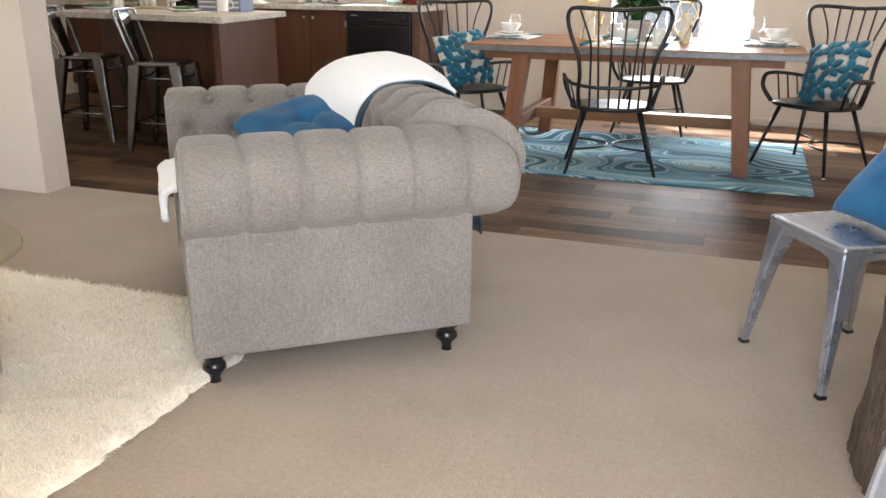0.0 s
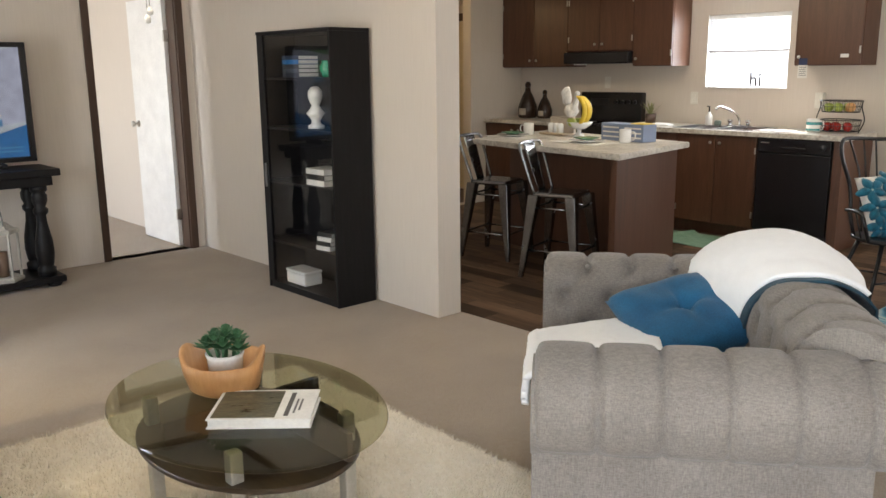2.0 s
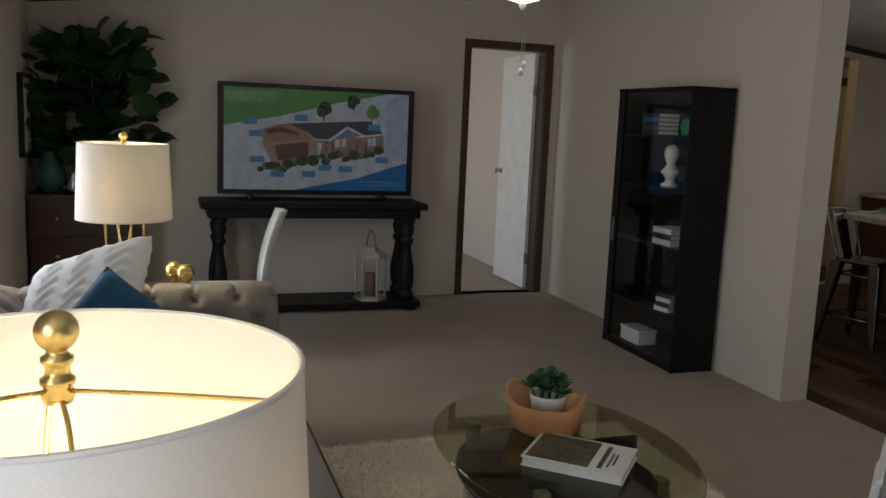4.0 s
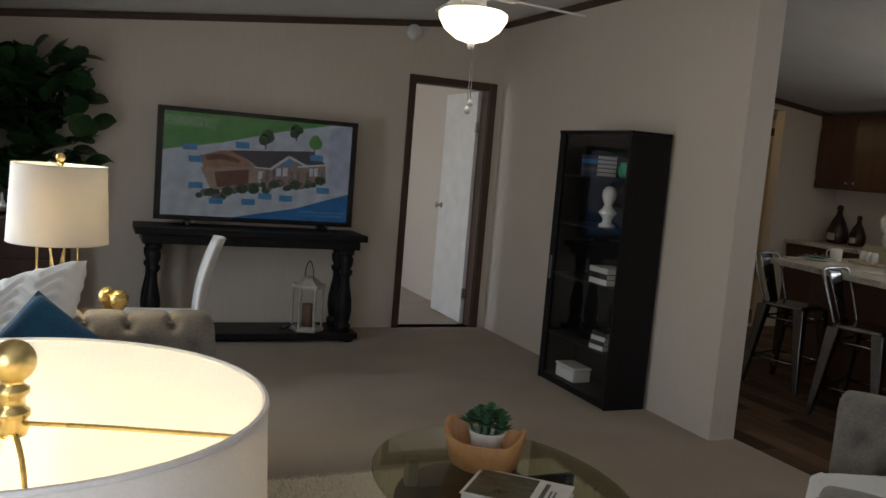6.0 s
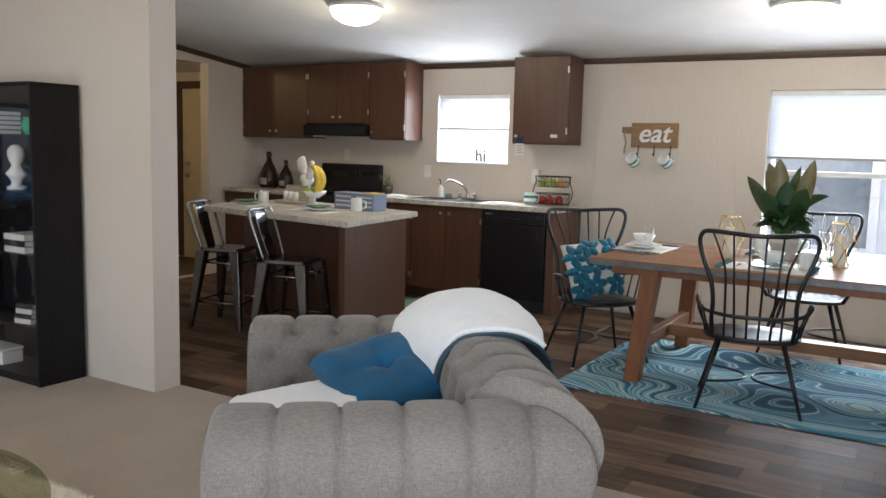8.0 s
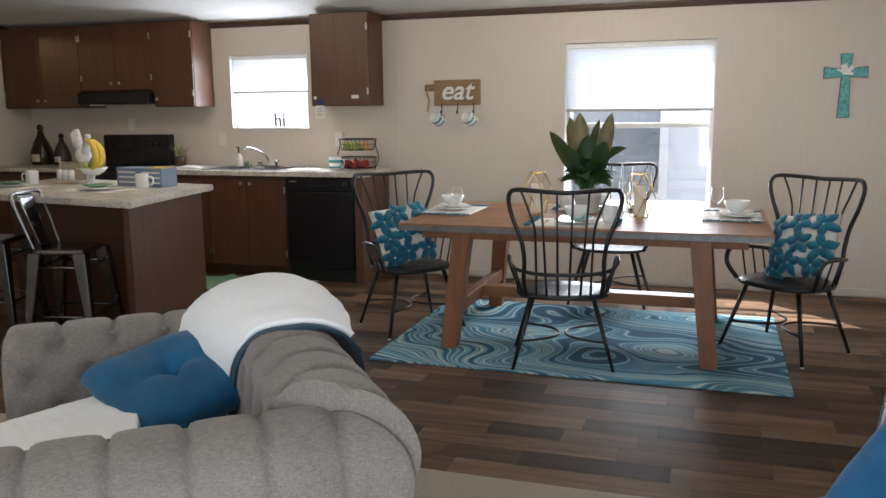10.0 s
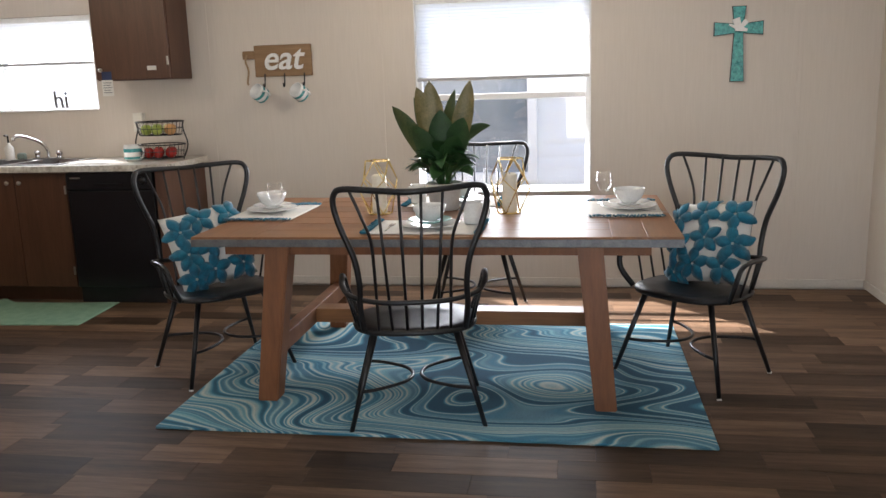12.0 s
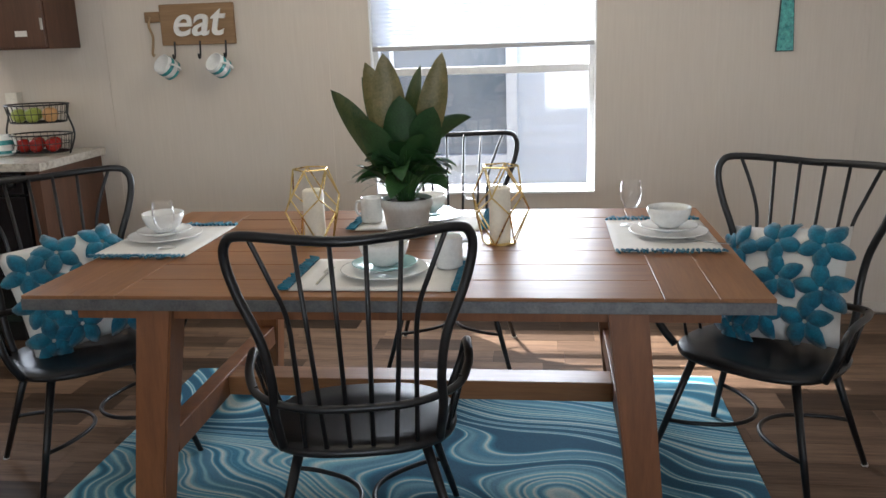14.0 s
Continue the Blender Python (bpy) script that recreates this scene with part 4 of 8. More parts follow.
cabinet("wall_cabinet", XL + 0.004, -2.05, 3.69, 4.005, 1.472, UT, [1 / 2, 1 / 2], "dark walnut wall cabinet with two slab doors", "low")
cabinet("wall_cabinet", -2.049, -1.25, 3.69, 4.005, 1.62, UT, [1 / 2, 1 / 2], "short dark walnut wall cabinet above the range hood", "low")
cabinet("wall_cabinet", -1.249, -0.82, 3.69, 4.005, 1.472, UT, [1], "dark walnut wall cabinet beside the kitchen window", "low")
cabinet("wall_cabinet", 0.34, 0.872, 3.69, 4.005, 1.46, UT, [1], "dark walnut wall cabinet at the end of the counter", "low")

ctop = thing("worktop", 0, 0, 0, 0, "mottled grey-beige laminate worktop along the wall", "worktop")
for x0, x1 in ((XL + 0.003, -2.055), (-1.275, 0.935)):
    if x1 > 0:
        part("slab", boxes((x0, -0.62, 3.385, 4.006, CT + 0.001, 0.925), (-0.62, 0.13, 3.385, 3.47, CT + 0.001, 0.925), (-0.62, 0.13, 3.9, 4.006, CT + 0.001, 0.925), (0.13, x1, 3.385, 4.006, CT + 0.001, 0.925)), M_TOP, ctop)
    else:
        part("slab", boxes((x0, x1, 3.385, 4.006, CT + 0.001, 0.925), bevel=0.005), M_TOP, ctop)
part("end_panel", boxes((0.835, 0.905, 3.42, 4.005, 0.0, CT)), M_CAB, ctop, "dark walnut end panel")

dwash = thing("dishwasher", 0.52, 3.42, 0, 0, "glossy black dishwasher under the worktop", "dishwasher")
part("body", boxes((-0.305, 0.305, 0.02, 0.58, 0.0, CT - 0.004)), M_BLACKM, dwash)
part("door", boxes((-0.303, 0.303, -0.012, 0.018, 0.11, 0.76), bevel=0.006), M_BLACK, dwash)
part("control_panel", boxes((-0.303, 0.303, -0.02, 0.018, 0.765, 0.878), bevel=0.006), M_BLACK, dwash)
part("handle", boxes((-0.1, 0.1, -0.034, -0.02, 0.80, 0.815), bevel=0.004), M_BLACK, dwash)
dk = part("dial", lathe(bmesh.new(), [(0, 0), (0.024, 0), (0.022, 0.014), (0, 0.015)], 20), M_BLACKM, dwash, smooth=True)
dk.matrix_basis = pose(0.24, -0.02, 0.823, 90, 0, 0)
part("badge", boxes((-0.27, -0.2, -0.0225, -0.02, 0.84, 0.848)), M_HINGE, dwash)

stove = thing("stove", -1.662, 3.40, 0, 0, "black electric range with a raised control panel", "stove")
part("body", boxes((-0.38, 0.38, 0.0, 0.6, 0.02, 0.905), bevel=0.006), M_BLACK, stove)
part("oven_door", boxes((-0.37, 0.37, -0.02, -0.001, 0.22, 0.78), bevel=0.006), M_BLACK, stove)
part("door_handle", tube(bmesh.new(), [(-0.3, -0.022, 0.74), (-0.3, -0.05, 0.74), (0.3, -0.05, 0.74), (0.3, -0.022, 0.74)], 0.009), M_BLACKM, stove)
part("back_panel", boxes((-0.38, 0.38, 0.525, 0.605, 0.905, 1.215), bevel=0.012), M_BLACK, stove)
for i, xx in enumerate((0.08, 0.155, 0.23, 0.305)):
    k = part("control_knob", lathe(bmesh.new(), [(0, 0), (0.02, 0), (0.018, 0.02), (0, 0.021)], 16), M_BLACKM, stove, smooth=True)
    k.matrix_basis = pose(xx, 0.524, 1.12, 90, 0, 0)
part("clock_display", boxes((-0.24, -0.02, 0.521, 0.5245, 1.08, 1.15)), M_BLACKM, stove)
for xx, yy, r in ((-0.18, 0.16, 0.1), (0.18, 0.16, 0.08), (-0.18, 0.4, 0.08), (0.18, 0.4, 0.1)):
    bm = bmesh.new()
    for q in range(4):
        tube(bm, [(xx + r * (q + 1) / 4 * math.cos(a * math.tau / 20), yy + r * (q + 1) / 4 * math.sin(a * math.tau / 20), 0.914) for a in range(20)], 0.006, 6, True)
    part("burner_coil", bm, M_BLACKM, stove)
hood = thing("range_hood", -1.65, 3.62, 1.50, 0, "black range hood under the wall cabinets", "hood")
part("shell", boxes((-0.395, 0.395, 0.0, 0.38, 0.0, 0.115), bevel=0.012), M_BLACK, hood)
part("lamp_lens", boxes((-0.30, -0.18, 0.05, 0.12, -0.012, 0.003), bevel=0.003), M_PLASTIC, hood, "white lamp lens")

sink = thing("kitchen_sink", -0.245, 3.685, 0.926, 0, "stainless double sink set into the worktop", "sink")
part("rim", boxes((-0.385, -0.36, -0.225, 0.225, -0.001, 0.006), (0.36, 0.385, -0.225, 0.225, -0.001, 0.006), (-0.36, 0.36, -0.225, -0.2, -0.001, 0.006), (-0.36, 0.36, 0.15, 0.225, -0.001, 0.006), (-0.015, 0.015, -0.2, 0.15, -0.001, 0.006)), M_STEEL, sink)
for s in (-1, 1):
    x0, x1 = (0.015, 0.36) if s > 0 else (-0.36, -0.015)
    bm = bmesh.new()
    box(bm, x0 - 0.002, x1 + 0.002, -0.202, 0.152, -0.17, -0.002)
    top = max(bm.faces, key=lambda f: f.calc_center_median().z)
    bmesh.ops.delete(bm, geom=[top], context='FACES')
    part("basin", bm, M_STEEL, sink)
fau = thing("faucet", -0.205, 3.87, 0.9315, 0, "chrome kitchen faucet with side sprayer behind the sink", "faucet")
part("base_plate", boxes((-0.11, 0.11, -0.025, 0.025, 0, 0.012), bevel=0.005), M_CHROME, fau)
part("spout", tube(bmesh.new(), spline([(0, 0, 0.01), (0, 0, 0.06), (-0.03, -0.03, 0.12), (-0.10, -0.12, 0.17), (-0.13, -0.17, 0.165), (-0.135, -0.175, 0.145)], 5), 0.011, 10), M_CHROME, fau, smooth=True)
for s in (-1, 1):
    part("tap_handle", lathe(bmesh.new(), [(0, 0.01), (0.014, 0.01), (0.016, 0.03), (0.022, 0.035), (0.022, 0.055), (0, 0.06)], 16, s * 0.085), M_CHROME, fau, smooth=True)

soap = thing("soap_bottle", -0.50, 3.86, 0.926, 0, "clear soap bottle with a dark pump by the sink", "bottle")
part("bottle", lathe(bmesh.new(), [(0, 0), (0.03, 0), (0.032, 0.01), (0.032, 0.09), (0.012, 0.115), (0.012, 0.125), (0, 0.125)], 18), M_PLASTIC, soap, smooth=True)
part("pump", tube(bmesh.new(), [(0, 0, 0.125), (0, 0, 0.175), (0, -0.035, 0.178)], 0.007), M_BLACKM, soap)
sp = part("dish_sponge", boxes((-0.03, 0.03, -0.02, 0.02, 0, 0.05), bevel=0.012), surface("sponge_grey", (0.15, 0.2, 0.18), (0.25, 0.3, 0.27), 30, 150, 0.95))
sp.matrix_basis = pose(-0.42, 3.88, 0.926)
tagged(sp, "grey-green dish sponge standing by the faucet", "sponge")
for nm, x, y, w, d, lab in (("folded_towel", -0.86, 3.62, 0.22, 0.16, "folded white towel on the worktop"), ("paper_sheet", 0.30, 3.60, 0.28, 0.2, "white paper lying on the worktop")):
    t = part(nm, sheet(lambda u, v: ((u - 0.5) * w, (v - 0.5) * d, 0.003 + (0.02 if nm[0] == "f" else 0.001) * (1 - abs(2 * u - 1) ** 4) * (1 - abs(2 * v - 1) ** 4) + 0.003 * noise.noise(Vector((u * 5, v * 5, 1)))), 12, 10, -0.002), M_CLOTH, smooth=True)
    t.matrix_basis = pose(x, y, 0.926, 0, 0, 12)
    tagged(t, lab, "towel" if nm[0] == "f" else "paper")
ut = thing("utensil_pot", -1.13, 3.86, 0.926, 0, "dark pot with dried green stems on the worktop", "pot")
part("pot", lathe(bmesh.new(), [(0, 0), (0.05, 0), (0.056, 0.09), (0.05, 0.09), (0.045, 0.02), (0, 0.02)], 18), surface("brown_glaze", (0.05, 0.03, 0.02), (0.1, 0.06, 0.04), 10, 90, 0.3), ut, smooth=True)
bm = bmesh.new()
for i in range(26):
    leaf(bm, (0, 0, 0.05), rnd.uniform(0, 360), rnd.uniform(55, 85), rnd.uniform(0.12, 0.2), 0.012, 0.5, 5)
tagged(part("stems", bm, surface("dry_stem", (0.2, 0.24, 0.1), (0.38, 0.36, 0.18), 20, 90, 0.8), ut), kind="stuff")

M_BOTTLE = plain("dark_bottle", (0.03, 0.016, 0.010), 0.15)
M_LABEL = plain("cream_label", (0.45, 0.40, 0.32), 0.7)
for x, y, k in ((-2.70, 3.82, 1.0), (-2.47, 3.84, 0.78)):
    bt = thing("decanter", x, y, 0.926, 0, "dark brown wide-bodied bottle with cream label", "bottle", "dark bottles")
    part("body", lathe(bmesh.new(), [(0, 0), (0.095 * k, 0), (0.105 * k, 0.02), (0.105 * k, 0.12 * k), (0.07 * k, 0.22 * k), (0.032 * k, 0.29 * k), (0.028 * k, 0.33 * k), (0, 0.33 * k)], 24), M_BOTTLE, bt, smooth=True)
    part("stopper", lathe(bmesh.new(), [(0, 0.33 * k), (0.03 * k, 0.335 * k), (0.034 * k, 0.365 * k), (0.018 * k, 0.39 * k), (0, 0.392 * k)], 16), M_BOTTLE, bt, smooth=True)
    lb = sheet(lambda u, v: (0.1065 * k * math.cos(-1.5 + (u - 0.5) * 0.9), 0.1065 * k * math.sin(-1.5 + (u - 0.5) * 0.9), 0.035 * k + v * 0.07 * k), 8, 1)
    part("label", lb, M_LABEL, bt, "cream paper label")

# fruit baskets
M_APPLE = surface("red_apple", (0.28, 0.012, 0.012), (0.42, 0.04, 0.03), 12, 60, 0.25, 0, 0.05)
M_GREENAP = surface("green_apple", (0.28, 0.36, 0.06), (0.40, 0.46, 0.10), 12, 60, 0.3, 0, 0.05)
M_ORANGE = surface("orange_peel", (0.55, 0.28, 0.10), (0.65, 0.38, 0.16), 12, 120, 0.5, 0, 0.3)


def fruit(x, y, z, r, mat, name, label):
    bm = bmesh.new()
    lathe(bm, [(0, 0.12 * r), (0.45 * r, 0.0), (0.85 * r, 0.35 * r), (r, 0.95 * r), (0.85 * r, 1.5 * r), (0.5 * r, 1.78 * r), (0.18 * r, 1.72 * r), (0, 1.6 * r)], 18)
    f = part(name, bm, mat, smooth=True)
    f.matrix_basis = pose(x, y, z, 0, 0, x * 977)
    cyl_b = cyl(bmesh.new(), (0, 0, 1.6 * r), (0.005, 0.002, 1.95 * r), 0.002, 0.0015, 6)
    part("stem", cyl_b, M_TRIM, f)
    tagged(f, label, "fruit", "fruit in the basket")


fb = thing("fruit_basket", 0.725, 3.76, 0.926, 0, "two-tier black wire fruit basket on the worktop", "basket")
for tier, z in (("lower_basket", 0.012), ("upper_basket", 0.165)):
    bm = bmesh.new()
    for zz, k in ((0.0, 0.88), (0.045, 0.95), (0.09, 1.0)):
        tube(bm, [(0.165 * k * math.cos(a * math.tau / 32), 0.12 * k * math.sin(a * math.tau / 32), z + zz) for a in range(32)], 0.0045 if zz == 0.09 else 0.0022, 6, True)
    for a in range(28):
        c, s = math.cos(a * math.tau / 28), math.sin(a * math.tau / 28)
        cyl(bm, (0.145 * c, 0.106 * s, z), (0.165 * c, 0.12 * s, z + 0.09), 0.0016, 0.0016, 5)
    for q in range(-6, 7):
        yy = q * 0.0165
        xx = 0.145 * math.sqrt(max(0, 1 - (yy / 0.106) ** 2))
        cyl(bm, (-xx, yy, z), (xx, yy, z), 0.0016, 0.0016, 5)
    part(tier, bm, M_BLACKM, fb)
for s in (-1, 1):
    part("post", tube(bmesh.new(), spline([(s * 0.15, 0, 0.0), (s * 0.19, 0, 0.1), (s * 0.165, 0, 0.20), (s * 0.168, 0, 0.255)], 4), 0.005), M_BLACKM, fb)
for i, (dx, dy) in enumerate(((-0.08, -0.04), (0.0, -0.055), (0.08, -0.035), (-0.05, 0.045), (0.045, 0.045))):
    fruit(0.725 + dx, 3.76 + dy, 0.941, 0.037, M_APPLE, "apple", "shiny red apple in the lower wire basket")
for i, (dx, dy) in enumerate(((-0.08, -0.04), (0.0, -0.05), (-0.045, 0.045), (0.04, 0.04))):
    fruit(0.725 + dx, 3.76 + dy, 1.094, 0.038, M_GREENAP, "pear", "green apple in the upper wire basket")
fruit(0.81, 3.735, 1.094, 0.04, M_ORANGE, "orange", "pale orange in the upper wire basket")


def banded_mug(x, y, z, rot, label, big=1.0, cat="mug"):
    m = thing("mug", 0, 0, 0, 0, label, cat, "banded mugs")
    m.matrix_basis = Matrix.Translation((x, y, z)) @ rot
    r, h = 0.047 * big, 0.085 * big
    part("body", lathe(bmesh.new(), [(0, 0), (r * 0.8, 0), (r * 0.95, 0.008), (r * 1.04, h * 0.45), (r, h - 0.002), (r - 0.003, h), (r - 0.006, h - 0.004), (r - 0.006, 0.012), (0, 0.01)], 26), M_CERAMIC, m, smooth=True)
    for a, b in ((0.12, 0.27), (0.55, 0.78)):
        part("band", lathe(bmesh.new(), [(r * 1.035, h * a), (r * 1.052, h * (a + b) / 2), (r * 1.04, h * b)], 26), M_TEALBAND, m, "teal glazed band", smooth=True)
    pts = spline([(r - 0.002, 0, h * 0.82), (r + 0.024, 0, h * 0.8), (r + 0.033, 0, h * 0.5), (r + 0.02, 0, h * 0.22), (r - 0.002, 0, h * 0.2)], 5)
    part("handle", tube(bmesh.new(), pts, 0.006, 8), M_CERAMIC, m, smooth=True)


M_TEALBAND = surface("teal_band", (0.03, 0.22, 0.23), (0.10, 0.36, 0.36), 30, 120, 0.25, 0, 0.05)
banded_mug(0.545, 3.70, 0.926, pose(0, 0, 0, 0, 0, -15), "white jar-shaped mug with teal bands on the worktop", 1.25)

# hand sanitizer-like white dispenser and outlets on the wall
M_COVER = plain("ivory_cover", (0.74, 0.71, 0.64), 0.45)


def outlet(x, z, w=0.075, h=0.118, d=0.008, name="wall_outlet", label="ivory outlet cover on the wall"):
    o = thing(name, x, YB - 0.0005, z, 0, label, "outlet", "outlets")
    part("cover", boxes((-w / 2, w / 2, -d, 0.0, -h / 2, h / 2), bevel=0.003), M_COVER, o)
    for zz in (-0.02, 0.02):
        part("socket", boxes((-0.016, 0.016, -d - 0.002, -d + 0.001, zz - 0.013, zz + 0.013), bevel=0.003), M_COVER, o)


outlet(-0.75, 1.17)
outlet(-1.76, 1.31)
outlet(0.455, 1.17, 0.07, 0.13, 0.05, "wall_dispenser", "white box plugged into the wall outlet")


# ---- the eat board with mugs ----
eat = thing("wall_sign", 1.54, YB - 0.0005, 1.56, 0, "brown cutting-board sign reading eat with three hooks", "sign")
part("board", boxes((-0.20, 0.205, -0.022, 0, -0.105, 0.105), bevel=0.006), M_BURLAP, eat)
part("board_handle", boxes((-0.285, -0.2, -0.02, -0.002, 0.015, 0.07), bevel=0.006), M_BURLAP, eat)
part("rope", tube(bmesh.new(), spline([(-0.25, -0.022, 0.045), (-0.262, -0.024, 0.0), (-0.245, -0.024, -0.06), (-0.257, -0.022, -0.14), (-0.25, -0.02, -0.155)], 5), [0.007] * 20 + [0.011], 8), surface("jute", (0.30, 0.20, 0.11), (0.42, 0.3, 0.18), 40, 200, 0.9, 0, 0.6), eat)
for xx in (-0.13, 0.01, 0.15):
    part("hook", tube(bmesh.new(), spline([(xx, -0.022, -0.085), (xx, -0.026, -0.125), (xx, -0.034, -0.165), (xx, -0.05, -0.172), (xx, -0.058, -0.15)], 4), 0.005, 8), M_BLACKM, eat)


def lettering(name, body, size, mat, parent, m, extrude=0.006, shear=0.0, label=""):
    cu = bpy.data.curves.new(name, 'FONT')
    cu.body, cu.size, cu.extrude, cu.align_x, cu.align_y, cu.shear = body, size, extrude, 'CENTER', 'CENTER', shear
    cu.offset = size * 0.012
    tmp = bpy.data.objects.new(name, cu)
    scene.collection.objects.link(tmp)
    bpy.context.view_layer.update()
    me = bpy.data.meshes.new_from_object(tmp)
    bpy.data.objects.remove(tmp)
    me.materials.append(mat)
    ob = new(name, me)
    ob.parent = parent
    ob.matrix_basis = m
    if label:
        ob["label"] = label
    return ob


lettering("lettering", "eat", 0.225, M_WHITE, eat, pose(0.0, -0.028, 0.012, 90, 0, 0), 0.007, 0.25, "white raised word eat")
for xx in (1.41, 1.69):
    # hung by the handle, mouth towards the room and downwards
    banded_mug(xx + 0.005, YB - 0.075, 1.322, pose(0, 0, 0, 60, 0, -25), "white mug with teal bands hung on a hook", 1.1)

cross = thing("wall_cross", 4.505, YB - 0.0005, 1.655, 0, "turquoise speckled wall cross with white dove and dark edge", "cross")


def flare(bm, ax, ay, x1, y1, w0, w1, y0=-0.016):
    d = Vector((x1 - ax, 0, y1 - ay))
    s = Vector((-d.z, 0, d.x)).normalized()
    a, b = Vector((ax, 0, ay)), Vector((x1, 0, y1))
    q = [a - s * w0, b - s * w1, b + s * w1, a + s * w0]
    f = [bm.verts.new((p.x, y0, p.z)) for p in q] + [bm.verts.new((p.x, 0.0, p.z)) for p in q]
    for i in ((0, 1, 2, 3), (7, 6, 5, 4), (0, 4, 5, 1), (1, 5, 6, 2), (2, 6, 7, 3), (3, 7, 4, 0)):
        bm.faces.new([f[k] for k in i])
    bmesh.ops.recalc_face_normals(bm, faces=bm.faces)


bm = bmesh.new()
for ex, ez in ((0, 0.135), (0.148, 0.0), (-0.148, 0.0), (0, -0.325)):
    flare(bm, 0, 0, ex, ez, 0.028, 0.043, -0.010)
part("backing", bm, M_BLACKM, cross)
bm = bmesh.new()
for ex, ez in ((0, 0.131), (0.143, 0.0), (-0.143, 0.0), (0, -0.320)):
    flare(bm, 0, 0, ex, ez, 0.024, 0.038, -0.017)
part("face", bm, M_TURQ, cross, "turquoise speckled face")
bm = bmesh.new()
flare(bm, -0.02, 0.005, 0.05, -0.012, 0.020, 0.008, -0.024)
flare(bm, 0.0, 0.0, -0.02, 0.06, 0.016, 0.024, -0.0245)
flare(bm, 0.0, 0.0, -0.06, 0.025, 0.014, 0.005, -0.0235)
flare(bm, 0.005, 0.0, 0.045, 0.045, 0.012, 0.016, -0.0242)
part("dove", bm, M_WHITE, cross, "white plaster dove")

# hi letters on the kitchen sill
hi = thing("sill_letters", -0.16, YB + 0.025, WIN_K[2] + 0.0125, 0, "grey metal letters hi on the kitchen window sill", "ornament")
lettering("letter", "hi", 0.17, M_STEELDK, hi, pose(0, 0.0, 0.062, 90, 0, 0), 0.008)
# tag hanging from the end cabinet
tag = thing("hang_tag", 0.42, 3.683, 1.50, 0, "white paper tag with blue header on the cabinet", "tag")
M_NAVY = plain("navy_print", (0.02, 0.035, 0.10), 0.6)
part("header", boxes((-0.035, 0.035, 0.0, 0.002, -0.035, 0.02)), M_NAVY, tag, "navy header")
part("paper", boxes((-0.04, 0.04, 0.0, 0.0015, -0.14, -0.035)), M_CLOTH, tag)
for i in range(5):
    part("print_line", boxes((-0.03, 0.03 - 0.008 * (i % 2), -0.001, 0.0, -0.055 - i * 0.016, -0.051 - i * 0.016)), M_STEELDK, tag)
st = part("cabinet_sticker", boxes((-0.032, 0.032, -0.0015, 0, -0.014, 0.014)), M_CLOTH)
st.matrix_basis = pose(0.745, 3.6895, 1.535)
tagged(st, "small white sticker on the wall cabinet", "sticker")

# ---- island ----
def prism(pts, z0, z1, bevel=0.0):
    bm = bmesh.new()
    lo = [bm.verts.new((a, b, z0)) for a, b in pts]
    hi = [bm.verts.new((a, b, z1)) for a, b in pts]
    n = len(pts)
    for i in range(n):
        bm.faces.new((lo[i], lo[(i + 1) % n], hi[(i + 1) % n], hi[i]))
    bm.faces.new(lo[::-1])
    bm.faces.new(hi)
    bmesh.ops.recalc_face_normals(bm, faces=bm.faces)
    if bevel:
        bmesh.ops.bevel(bm, geom=bm.edges[:], offset=bevel, segments=2, affect='EDGES')
    return bm


isl = thing("kitchen_island", 0.38, 1.24, 0, -9.5, "dark walnut island with mottled laminate top", "island")
part("worktop", prism([(-1.66, 0.0), (0.0, 0.0), (-0.345, 1.07), (-2.0, 1.09)], 0.872, 0.912, 0.006), M_TOP, isl, "mottled laminate top")
part("body", prism([(-1.66, 0.40), (-0.236, 0.40), (-0.425, 0.98), (-1.93, 0.98)], 0.0, 0.872), M_CAB, isl)
part("end_panel", prism([(-0.15, 0.07), (-0.09, 0.07), (-0.385, 0.985), (-0.445, 0.985)], 0.0, 0.871, 0.003), M_CAB, isl)
part("front_panel", boxes((-1.64, -0.21, 0.386, 0.399, 0.0, 0.871), bevel=0.003), M_CAB, isl)


